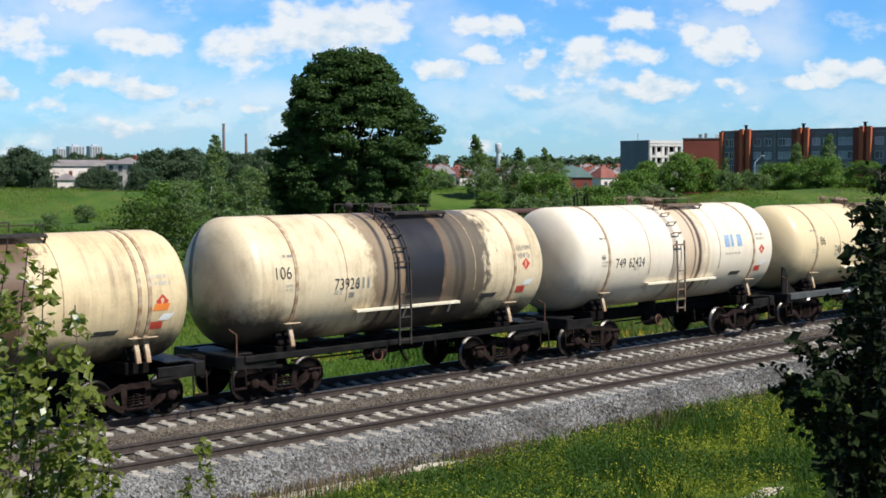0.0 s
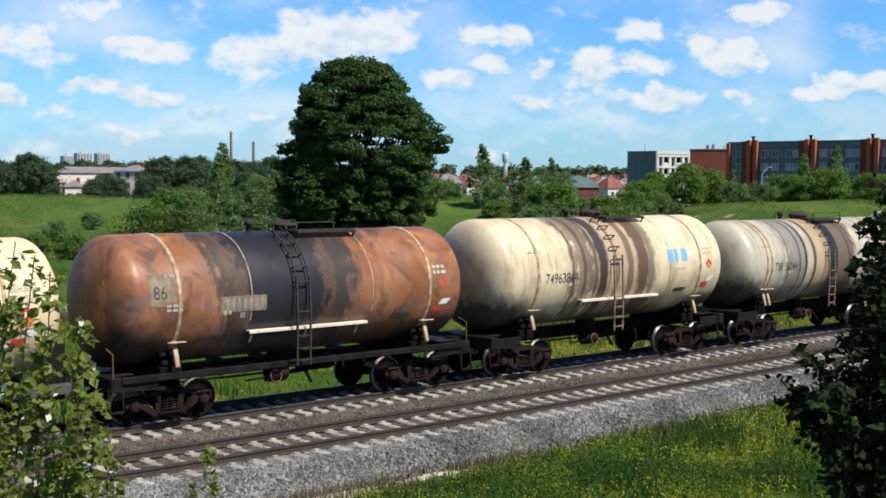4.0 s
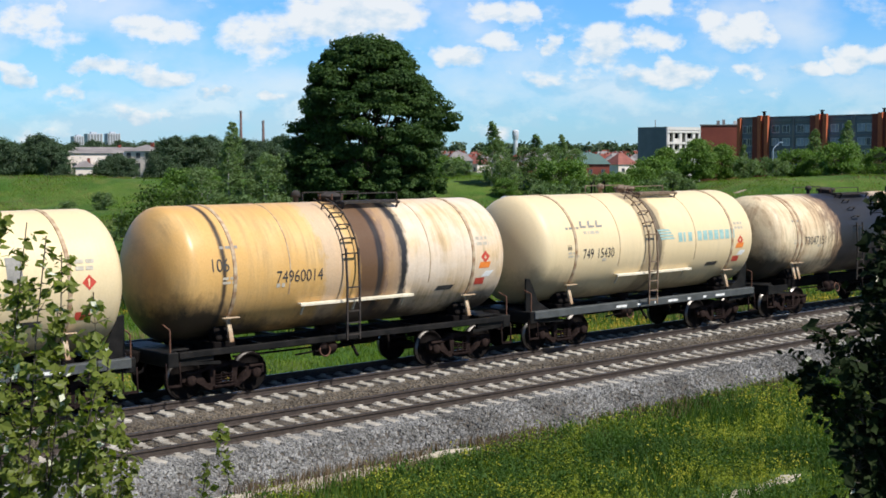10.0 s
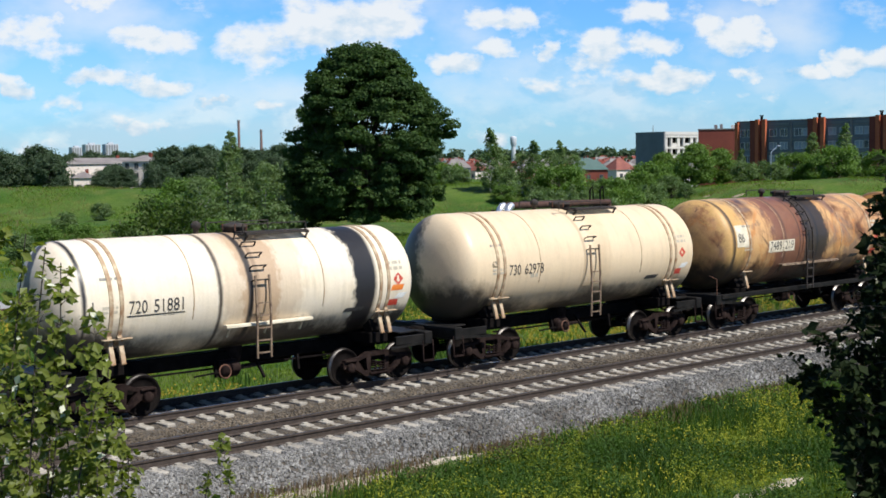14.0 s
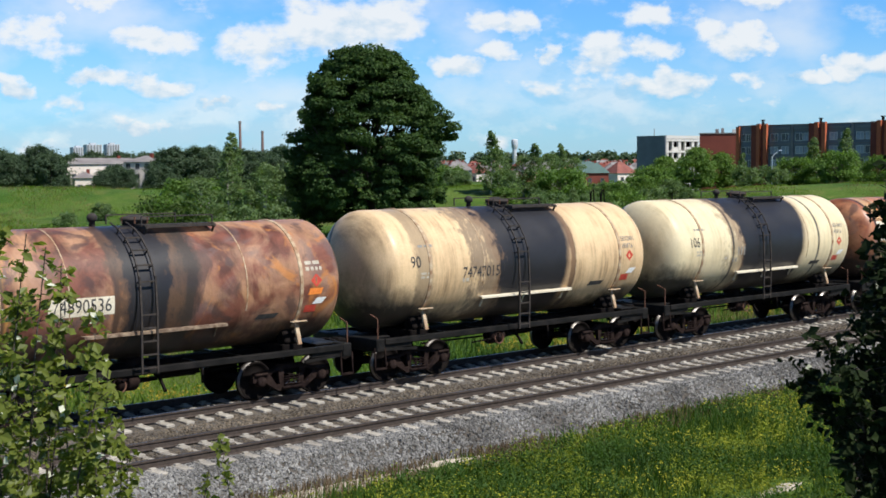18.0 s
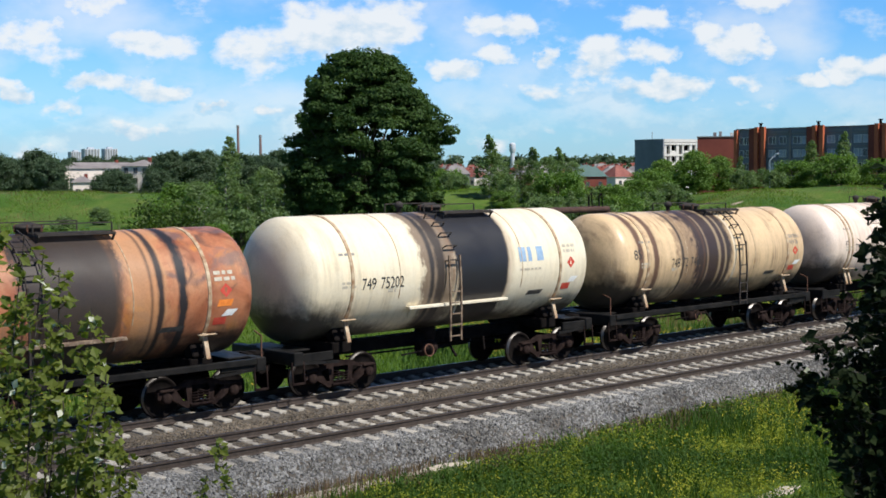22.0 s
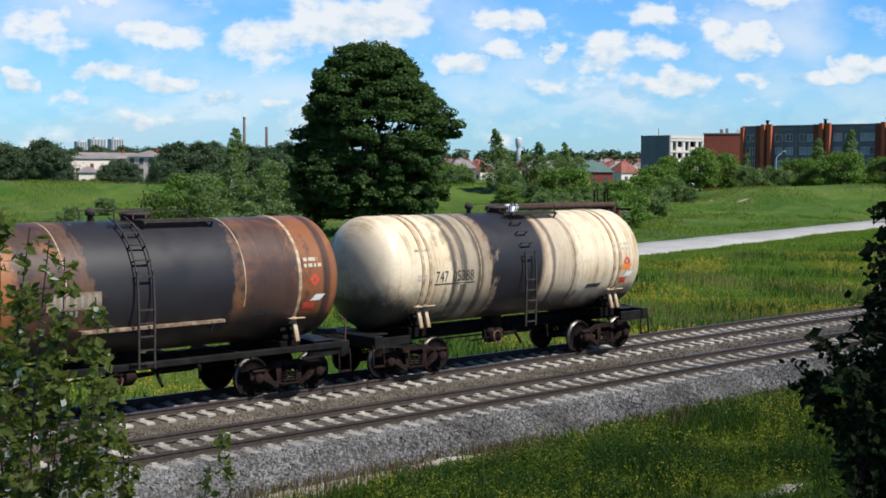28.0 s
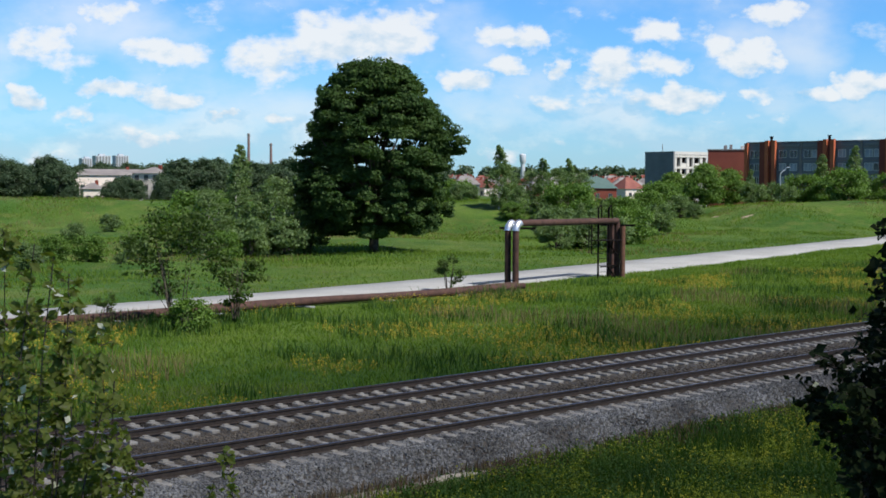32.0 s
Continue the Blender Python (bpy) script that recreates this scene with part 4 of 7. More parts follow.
def bars_shelf():
    """Angle-iron shelf along the lower flank on two stays."""
    bm = bmesh.new()
    x0, x1 = (-1.95, 1.75) if R > 1.53 else (-1.0, 1.55)
    mid = (on_tank(x0, -29, 0.08) + on_tank(x1, -29, 0.08)) / 2
    add_box(bm, mid, (x1 - x0, 0.15, 0.03), 0.006)
    add_box(bm, mid + Vector((0, -0.08, -0.03)), (x1 - x0, 0.02, 0.06), 0.004)
    for x in (x0 + 0.2, (x0 + x1) / 2, x1 - 0.2):
        add_bar(bm, (x, mid.y + 0.05, mid.z), (x, mid.y + 0.22, mid.z - 0.30), 0.04)
    return bm_mesh("side_shelf", bm, M["cream"])


def side_frame():
    """Cast bogie side: arched top chord, two windows, spring nest and jaws over the axles."""
    bm = bmesh.new()
    out = [(-1.16, 0.46), (-1.16, 0.62), (-1.02, 0.70), (-0.62, 0.72), (-0.34, 0.84), (0.34, 0.84), (0.62, 0.72), (1.02, 0.70), (1.16, 0.62), (1.16, 0.46),
           (1.07, 0.46), (1.05, 0.57), (0.80, 0.57), (0.76, 0.42), (0.40, 0.20), (-0.40, 0.20), (-0.76, 0.42), (-0.80, 0.57), (-1.05, 0.57), (-1.07, 0.46)]
    holes = [[(-0.66, 0.63), (-0.40, 0.70), (-0.36, 0.36), (-0.44, 0.34)], [(0.66, 0.63), (0.44, 0.34), (0.36, 0.36), (0.40, 0.70)], [(-0.24, 0.72), (0.24, 0.72), (0.24, 0.34), (-0.24, 0.34)]]
    edges = []
    for loop in [out] + holes:
        vs = [bm.verts.new((x, -0.06, z)) for x, z in loop]
        edges += [bm.edges.new((vs[i], vs[(i + 1) % len(vs)])) for i in range(len(vs))]
    fs = bmesh.ops.triangle_fill(bm, edges=edges, use_beauty=True)["geom"]
    faces = [g for g in fs if isinstance(g, bmesh.types.BMFace)]
    r = bmesh.ops.extrude_face_region(bm, geom=faces)["geom"]
    bmesh.ops.translate(bm, vec=(0, 0.13, 0), verts=[g for g in r if isinstance(g, bmesh.types.BMVert)])
    add_box(bm, (0, -0.02, 0.27), (0.62, 0.24, 0.06), 0.015)
    for x in (-0.925, 0.925):
        add_box(bm, (x, -0.02, 0.66), (0.40, 0.20, 0.07), 0.02)
    return bm_mesh("side_frame", bm, M["bogie"])


def wheelset_mesh(prof):
    a = lathe("wheel_tmp", prof, 36, M["iron"], "y")
    vs, fs = [], []
    for y, flip in ((-0.79, 1), (0.79, -1)):
        base = len(vs)
        vs += [(v.co.x, v.co.y * flip + y, v.co.z) for v in a.vertices]
        fs += [[base + i for i in p.vertices] for p in a.polygons]
    base = len(vs)
    for y in (-1.08, 1.08):
        vs += [(0.075 * math.cos(t), y, 0.075 * math.sin(t)) for t in np.linspace(0, 6.2832, 13)[:-1]]
    fs += [[base + i, base + (i + 1) % 12, base + 12 + (i + 1) % 12, base + 12 + i] for i in range(12)]
    bpy.data.meshes.remove(a)
    me = mesh_np("wheelset", vs, fs, [M["iron"], M["steel"]], True)
    for p in me.polygons:  # the tyre's worn bright face and tread
        if math.hypot(p.center.x, p.center.z) > 0.45 and abs(p.center.y) > 0.78:
            p.material_index = 1
    return me


WORDS = {}


def mesh_words(jobs):
    """Flat meshes of all (word, size) pairs, made in one pass."""
    made = []
    for body, size in jobs:
        cu = bpy.data.curves.new("lettering", "FONT")
        cu.body, cu.size, cu.resolution_u = body, size, 3
        ob = bpy.data.objects.new("lettering", cu)
        scene.collection.objects.link(ob)
        made.append((body, size, ob))
    dg = bpy.context.evaluated_depsgraph_get()
    for body, size, ob in made:
        WORDS[body, size] = bpy.data.meshes.new_from_object(ob.evaluated_get(dg))
    for _, _, ob in made:
        bpy.data.objects.remove(ob)


def curve_text(body, size, x, ang, mt, name="number", squeeze=0.8, width=0.0):
    """Lettering laid round the shell, its left edge at x, its foot at ang degrees above the middle line."""
    me = WORDS[body, size].copy()
    if width:
        squeeze = width / max(v.co.x for v in me.vertices)
    for v in me.vertices:
        v.co = on_tank(x + v.co.x * squeeze, ang + math.degrees(v.co.y / R), 0.009)
    me.name = name
    me.materials.clear()
    me.materials.append(mt)
    return me


def patch(name, x0, x1, a0, a1, mt, out=0.010, slant=0.0):
    """A painted or stuck-on patch on the shell between two x and two angles."""
    nx_, na = max(1, int((x1 - x0) / 0.4)), max(1, int(abs(a1 - a0) / 5) + 1)
    v, f = [], []
    for i in range(nx_ + 1):
        for j in range(na + 1):
            t = j / na
            v.append(on_tank(x0 + (x1 - x0) * i / nx_ + slant * t, a0 + (a1 - a0) * t, out))
    for i in range(nx_):
        for j in range(na):
            a = i * (na + 1) + j
            f.append((a, a + na + 1, a + na + 2, a + 1))
    return mesh_np(name, v, f, mt)


def diamond(name, x, ang, r, mt, out=0.006):
    d = math.degrees(r / R)
    return mesh_np(name, [on_tank(x, ang - d, out), on_tank(x + r, ang, out), on_tank(x, ang + d, out), on_tank(x - r, ang, out)], [(0, 1, 2, 3)], mt)


def bars_of(name, x, ang, width, rows, height, mt, wag, seed):
    """Lettering too faint to read: rows of short bars."""
    rg = random.Random(seed)
    for r in range(rows):
        cx, a = x, ang - r * math.degrees(height * 1.7 / R)
        end = x + width * rg.uniform(0.7, 1.0)
        while cx < end:
            w = rg.uniform(0.06, 0.22)
            put(name, patch(name, cx, min(cx + w, end), a, a + math.degrees(height / R), mt, 0.006), wag)
            cx += w + 0.05


def brand_blocks(wag, x, ang, h, mt, logo=False):
    """A painted company mark as plain shapes: three blocks, and a striped emblem before some of them."""
    d = math.degrees(h / R)
    if logo:
        for i in range(4):
            put("emblem_stripe", patch("emblem_stripe", x - 1.0 + 0.04 * i, x - 0.40 + 0.07 * i, ang + d * (1.25 - 0.30 * i), ang + d * (1.43 - 0.30 * i), mt, 0.006, -0.04), wag)
    s = h / 0.42
    for k in range(3):
        put("mark_block", patch("mark_block", x + 0.36 * s * k, x + (0.36 * k + (0.15 if k == 1 else 0.27)) * s, ang, ang + d, mt, 0.006), wag)


WM = {}
for key in MAKES:
    set_make(key)
    W = {}
    build_wagon_meshes()
    WM[key] = W
CREAM, PALE, WHITE_, TAN, DIRT = (0.72, 0.57, 0.34), (0.74, 0.61, 0.41), (0.77, 0.68, 0.55), (0.64, 0.46, 0.26), (0.48, 0.36, 0.21)
OIL, BROWN, SOOT = (0.020, 0.020, 0.024), (0.10, 0.055, 0.035), (0.045, 0.035, 0.03)
RUSTY, RED = (0.26, 0.10, 0.045), (0.30, 0.10, 0.055)

# Each wagon from the front of the train: label, paint, then what is painted on it.
WAGONS = [
    dict(make="A", label="cream tank wagon, sooty round the hatch", base=CREAM, tone=DIRT, spills=[(-0.9, 2.1, BROWN, 0.9), (-1.4, 1.2, OIL, 0.9)], code=None, num=None, sill=0, cap=1),
    dict(make="B", label="cream tank wagon with a broad black oil spill", base=PALE, tone=DIRT, spills=[(-0.75, 0.65, BROWN, 0.55, 0.6, 0.2), (1.9, 0.95, SOOT, 0.6, 0.3, 0.9), (0.42, 0.72, OIL, 1.0, 0.10, 0.12)], caps=[(0.7, 0.11, 2.3)], code="106", num="73926", numbar=3, sill=1, cap=1),
    dict(make="B", label="white tank wagon with black number and faded blue mark", base=WHITE_, tone=PALE, spills=[(0.5, 0.55, (0.50, 0.33, 0.20), 0.5, 0.2, 0.5), (1.25, 0.06, (0.5, 0.36, 0.2), 0.6), (-0.55, 0.12, BROWN, 0.4)], code=None, num="749 62424", sill=0, brand="paleblue", streak=0.2),
    dict(make="C", label="clean cream tank wagon with bright blue mark", base=CREAM, tone=PALE, spills=[(0.0, 0.2, BROWN, 0.4)], code="86", codex=-3.70, num="748 94312", sill=2, brand="sky", logo=1, streak=0.15),
    dict(make="C", label="red-brown rusty tank wagon with black hatch streak", base=RUSTY, tone=(0.40, 0.20, 0.11), spills=[(-0.7, 2.0, SOOT, 0.8), (-0.9, 1.2, OIL, 0.9)], code="86", plate=1, num=None, numbar=7, sill=1, rust=0.45, cap=1),
    dict(make="B", label="cream tank wagon streaked brown below the hatch", base=PALE, tone=DIRT, spills=[(-0.3, 1.4, (0.38, 0.26, 0.17), 0.65, 0.9, 0.3), (-1.9, 0.5, SOOT, 0.4, 0.9, 0.7), (-1.0, 0.20, SOOT, 0.85, 0.2, 0.15), (0.92, 0.28, BROWN, 0.85, 0.3, 0.15), (0.3, 0.14, BROWN, 0.65), (1.35, 0.16, SOOT, 0.4, 0.1, 0.3)], code=None, num="74963844", sill=0, brand="sky", streak=0.6),
    dict(make="A", label="greyish tank wagon with brown and black hatch stains", base=(0.54, 0.48, 0.37), tone=(0.38, 0.33, 0.25), spills=[(0.8, 1.1, BROWN, 0.75, 0.2, 0.9), (-0.55, 0.6, (0.42, 0.29, 0.15), 0.5, 0.35, 0.35), (-2.2, 0.7, (0.14, 0.125, 0.12), 0.55, 1.0, 0.3), (-1.57, 0.07, OIL, 0.85, 0.05, 0.05), (0.35, 0.26, OIL, 0.9, 0.2, 0.3), (3.05, 0.05, OIL, 0.7, 0.03, 0.03)], code=None, num="730 56244", sill=0, streak=0.7),
    dict(make="B", label="greyish white tank wagon with light blue mark", base=(0.64, 0.54, 0.45), tone=(0.50, 0.41, 0.33), spills=[(0.4, 1.1, BROWN, 0.55), (-1.45, 0.12, OIL, 0.8), (1.5, 0.10, OIL, 0.8)], code=None, num="749 65500", sill=2, brand="sky", streak=0.6, cap=1),
    dict(make="B", label="cream tank wagon with two thin black bands", base=CREAM, tone=PALE, spills=[(0.1, 0.8, (0.40, 0.28, 0.17), 0.6, 0.2, 0.3), (-1.35, 0.30, OIL, 0.92, 0.28, 0.10), (1.1, 0.18, OIL, 0.92, 0.22, 0.10), (0.35, 0.10, BROWN, 0.6)], code=None, num="749 71037", sill=2, brand="grey", logo=1, maker=1, streak=0.15),
    dict(make="B", label="tank wagon, ochre at one end and pale at the other", base=(0.62, 0.37, 0.13), tone=(0.66, 0.44, 0.20), half=(1.2, (0.70, 0.58, 0.46)), spills=[(0.35, 0.5, BROWN, 0.88, 0.15, 0.5), (1.0, 0.25, (0.30, 0.20, 0.14), 0.6), (1.38, 0.13, OIL, 0.9, 0.1, 0.25), (-4.2, 0.06, OIL, 0.7), (-0.9, 0.35, (0.55, 0.42, 0.32), 0.5, 0.5, 0.4)], code="106", num="74960014", sill=1),
    dict(make="B", label="cream tank wagon with a pale green lettered mark", base=CREAM, tone=PALE, spills=[(-0.2, 0.5, BROWN, 0.35)], code=None, num="749 15430", sill=2, brand="teal", wide=1, maker=1, streak=0.12, flame=1),
    dict(make="A", label="dirty cream tank wagon with black middle", base=PALE, tone=(0.55, 0.36, 0.20), spills=[(0.4, 2.2, (0.14, 0.09, 0.06), 0.6, 1.3, 0.9), (0.4, 1.7, OIL, 1.0, 0.7, 0.5)], caps=[(0.75, 0.15, 1.6), (1.4, 0.35, 1.3)], code=None, num="73047151", sill=0, streak=0.9, rust=0.36, cap=1),
    dict(make="D", label="white tank wagon with black bands at both ends", base=WHITE_, tone=PALE, spills=[(0.05, 1.2, (0.50, 0.36, 0.24), 0.35, 0.8, 0.6), (0.0, 0.55, (0.36, 0.22, 0.12), 0.5), (3.25, 0.36, OIL, 0.95, 0.3, 0.05), (-4.68, 0.05, OIL, 0.9)], caps=[(0.2, 0.17, 2.5)], code=None, num="720 51881", line=1, sill=0, streak=0.25),
    dict(make="A", label="cream tank wagon with black number", base=(0.72, 0.57, 0.39), tone=(0.62, 0.47, 0.31), spills=[(0.5, 0.35, (0.5, 0.36, 0.22), 0.2, 0.4, 0.4), (-0.35, 0.06, BROWN, 0.25)], caps=[(1.0, 0.75, 1.5)], code=None, num="730 62978", sill=0, streak=0.2),
    dict(make="C", label="rust-blotched orange tank wagon", base=(0.60, 0.36, 0.16), tone=(0.42, 0.20, 0.10), spills=[(-4.7, 0.5, (0.60, 0.38, 0.14), 0.6, 0.8, 0.8), (-1.3, 1.2, (0.17, 0.07, 0.05), 0.75), (0.2, 0.7, SOOT, 0.95)], code="86", plate=1, num="74891219", nplate=1, sill=1, rust=0.47, streak=0.8),
    dict(make="C", label="purple-brown rusty tank wagon with pale plates", base=(0.36, 0.20, 0.13), tone=(0.52, 0.28, 0.13), spills=[(-4.5, 0.75, (0.50, 0.24, 0.06), 0.75, 0.9, 0.9), (-4.6, 0.2, (0.62, 0.42, 0.16), 0.6, 0.4, 0.4), (-0.1, 1.05, SOOT, 0.85, 0.5, 0.3), (-0.35, 0.6, OIL, 0.85, 0.5, 0.5)], code="85", plate=1, num="74890536", nplate=1, sill=1, rust=0.52, rust_col=(0.20, 0.075, 0.05), streak=0.8),
    dict(make="B", label="tan tank wagon with a black oil spill", base=(0.70, 0.51, 0.30), tone=(0.56, 0.38, 0.21), spills=[(-1.3, 1.0, (0.12, 0.09, 0.07), 0.6, 1.7, 0.6), (0.15, 1.4, OIL, 1.0, 0.7, 0.10), (1.8, 0.12, BROWN, 0.7), (-4.1, 0.3, (0.2, 0.15, 0.1), 0.5)], caps=[(0.85, 0.07, 1.6)], code="90", num="74747015", sill=1, streak=0.7),
    dict(make="B", label="pale cream tank wagon with black middle", base=(0.74, 0.63, 0.41), tone=(0.62, 0.49, 0.29), spills=[(-1.9, 0.5, (0.22, 0.155, 0.10), 0.5, 1.6, 0.8), (0.15, 1.85, OIL, 1.0, 0.55, 0.12), (3.0, 0.05, OIL, 0.8, 0.03, 0.03)], caps=[(0.8, 0.11, 1.9), (1.45, 0.40, 1.3)], code="106", num=None, numbar=3, sill=1, streak=0.4),
    dict(make="C", label="red rusty tank wagon with dark hatch streak", base=(0.42, 0.16, 0.08), tone=(0.55, 0.30, 0.16), spills=[(0.5, 1.15, SOOT, 0.85, 0.6, 0.2), (-2.45, 0.10, OIL, 0.7), (3.2, 0.12, OIL, 0.85, 0.1, 0.15), (-4.75, 0.08, OIL, 0.85), (-4.4, 0.2, (0.55, 0.36, 0.18), 0.6, 0.3, 0.3), (2.3, 0.5, (0.52, 0.27, 0.13), 0.6, 0.7, 0.5)], code="86", plate=1, num="748137", nplate=1, sill=1, rust=0.46, rust_col=(0.30, 0.10, 0.05), streak=0.7),
    dict(make="B", label="white tank wagon with black stripe and blue mark", base=(0.75, 0.67, 0.51), tone=PALE, spills=[(-0.9, 0.6, BROWN, 0.7, 0.5, 0.3), (0.75, 0.98, OIL, 1.0, 0.12, 0.08), (-0.85, 0.16, SOOT, 0.8)], code=None, num="749 75202", sill=0, brand="paleblue", streak=0.4),
    dict(make="A", label="tan tank wagon with brown and black stains", base=(0.65, 0.47, 0.28), tone=(0.50, 0.35, 0.21), spills=[(-1.6, 0.7, BROWN, 0.5, 0.8, 0.2), (-0.45, 1.0, (0.045, 0.030, 0.028), 0.93, 0.9, 0.3), (-0.15, 0.07, (0.48, 0.36, 0.22), 0.4), (0.2, 0.05, (0.48, 0.36, 0.22), 0.4), (-0.8, 0.05, (0.40, 0.28, 0.18), 0.35), (-4.25, 0.12, (0.10, 0.05, 0.035), 0.85), (-3.5, 0.12, (0.10, 0.05, 0.035), 0.85), (0.75, 0.06, (0.75, 0.66, 0.5), 0.6)], code="85", lad=1.45, num="748 72 748", sill=1, streak=0.7, rust=0.33),
    dict(make="A", label="pinkish white tank wagon with brown runs", base=(0.76, 0.63, 0.53), tone=(0.66, 0.50, 0.39), spills=[(-0.4, 0.5, (0.42, 0.28, 0.18), 0.35, 0.8, 0.3), (-0.1, 0.14, BROWN, 0.5), (0.35, 0.10, BROWN, 0.45), (-1.3, 0.06, (0.4, 0.28, 0.18), 0.4), (1.4, 0.10, (0.45, 0.32, 0.22), 0.4)], code=None, num="730 60972", line=1, sill=0, streak=0.55),
    dict(make="A", label="olive cream tank wagon with brown runs below the hatch", base=(0.64, 0.52, 0.31), tone=(0.54, 0.42, 0.25), spills=[(0.6, 0.6, (0.36, 0.24, 0.15), 0.35, 0.3, 0.5), (1.15, 0.12, (0.25, 0.13, 0.09), 0.5), (-0.53, 0.18, OIL, 0.85, 0.3, 0.15)], code=None, num="730 33607", line=1, sill=0, streak=0.25),
    dict(make="C", label="brown-black tank wagon with orange rust at its ends", base=(0.055, 0.036, 0.032), tone=(0.11, 0.055, 0.04), spills=[(-4.75, 0.42, (0.46, 0.15, 0.04), 0.85, 0.5, 0.7), (-3.7, 0.25, (0.36, 0.13, 0.04), 0.6, 0.4, 0.5), (4.6, 0.6, (0.36, 0.13, 0.045), 0.45, 1.1, 0.7), (0.2, 1.9, OIL, 0.85, 0.9, 0.9)], code="86", plate=1, num=None, numbar=7, sill=1, rust=0.4, streak=0.7),
    dict(make="A", label="pale cream tank wagon with black middle, last of the train", base=(0.74, 0.63, 0.46), tone=(0.58, 0.43, 0.26), spills=[(-2.1, 0.9, SOOT, 0.3, 1.4, 0.4), (1.6, 0.6, (0.25, 0.20, 0.16), 0.35, 0.2, 0.9), (-0.35, 1.0, OIL, 0.97, 0.55, 0.06), (-1.9, 0.12, SOOT, 0.5), (-2.5, 0.08, SOOT, 0.5)], code=None, num="747 05388", line=1, caps=[(1.3, 0.45, 1.3)], sill=0, streak=0.7),
]
PITCH, TRAIN_X0, V0, SLOW = 12.02, 12.18, 9.91, 0.0061
SPIN = []
GEAR = {"hatch", "relief_valve", "platform", "slat", "guard_rail", "step", "upper_stile"}


def wagon(i, spec):
    global W
    set_make(spec["make"])
    W = WM[spec["make"]]
    wg = new("tank_wagon")
    tagged(wg, spec["label"], "tank wagon", "wagons of the train")
    rgs = random.Random(500 + i)
    runs = [(sx + wd * rgs.uniform(-1.05, 1.05), rgs.uniform(0.025, 0.09), rgs.choice((OIL, SOOT, BROWN)), rgs.uniform(0.35, 0.8)) for sx, wd, *rest in spec["spills"] if wd > 0.4 for _ in range(2)]
    # blots mix real grime with the painted shade of belly and lower end
    grime_shade_k = 0.45 if i in (2, 3, 8, 10) else 0.92
    blots = [(-5.0 + rgs.uniform(-0.2, 0.2), 1.25, 1.55, 1.15, grime_shade_k), (4.3 + rgs.uniform(-0.3, 0.3), 1.20, 1.6, 0.78, grime_shade_k), (-3.4, 1.15, 1.4, 0.70, grime_shade_k), (rgs.uniform(0.2, 1.2), 1.12, 3.0, 0.80, grime_shade_k)]
    shell = tank_mat("tank_paint", spec["base"], spec["tone"], [q for q in spec["spills"] if q[2] != OIL] + runs + [q for q in spec["spills"] if q[2] == OIL], spec.get("streak", 0.5), spec.get("rust", 0.0), spec.get("rust_col", (0.22, 0.09, 0.04)), spec.get("half"), caps=spec.get("caps", ()), soot=blots)
    put("tank", tank_shell("tank", shell), wg)
    framed = spec["sill"]
    put("centre_sill", W["centre_sill"], wg)
    for s in (-1, 1):
        for dx in (-0.13, 0.13) if spec["make"] in "AD" and not framed else (0.0,):
            put("strap", W["strap"], wg, pose(s * 3.9 + dx, 0, 0))
            put("tensioner", W["tensioner"], wg, pose(s * 3.9 + dx, 0, 0))
            put("tensioner", W["tensioner_far"], wg, pose(s * 3.9 + dx, 0, 0))
        if framed == 2:
            for q in (-1, 1):
                put("end_gusset", W["gusset"], wg, pose(s * 5.42, q * 1.05, 1.2, 0, 0, 0 if s < 0 else 180))
        put("saddle", W["saddle"], wg, pose(s * 3.9, 0, 0))
        put("end_beam", W["end_beam"], wg, pose(s * 5.45, 0, 0, 0, 0, 0 if s > 0 else 180))
        put("coupler", W["coupler"], wg, pose(s * 5.42, 0, 0, 0, 0, 0 if s > 0 else 180))
        put("brake_hose", W["hose"], wg, pose(s * 5.42, 0, 0, 0, 0, 0 if s > 0 else 180))
        put("weld_seam", W["seam"], wg, pose(s * (2.3 if i % 2 else 1.9), 0, 0))
        if spec["sill"]:
            put("end_hand_rail", W["end_rail"], wg, pose(s * 5.5, 0, 0))
        put("shunter_step", W["footstep"], wg, pose(s * 5.45 + 0.18, 0, 0))
    if framed:
        put("side_sill", W["side_sill_thick" if framed == 2 else "side_sill"], wg)
        if framed == 2:
            for k in range(7):
                put("sill_marking", box_mesh("sill_marking", (-1.6 + k * 0.85, -1.440, 1.11), (0.16 if k % 3 else 0.50, 0.012, 0.07), M["white"]), wg)
    put("air_reservoir", W["reservoir"], wg, pose(1.6, 0.55, 0.78))
    put("brake_cylinder", W["cylinder"], wg, pose(-0.4, -0.5, 0.80))
    for k in range(5):
        put("brake_rod", W["rod%d" % k], wg)
    put("drain_valve", W["drain"], wg, pose(0.0, 0, 0.78))
    put("valve_wheel", W["valve_wheel"], wg, pose(-1.0, -1.28, 0.86, 80, 0, 0))
    # top
    top = ZC + R
    put("hatch", W["hatch"], wg, pose(0.2, 0, top))
    for k in range(6):
        put("hatch_bolt", W["hatch_bolt"], wg, pose(0.2 + 0.33 * math.cos(k * 1.0472), 0.33 * math.sin(k * 1.0472), top))
    put("relief_valve", W["valve"], wg, pose(-0.85, 0.1, top))
    plate = put("platform", W["platform"], wg, pose(0.95, 0, top - 0.02))
    for k in range(6):
        put("slat", W["slat"], plate, pose(0, -0.74 + k * 0.078, 0))
    put("guard_rail", W["guard"], wg, pose(0.2 if i % 3 else 0.85, -0.82, top))
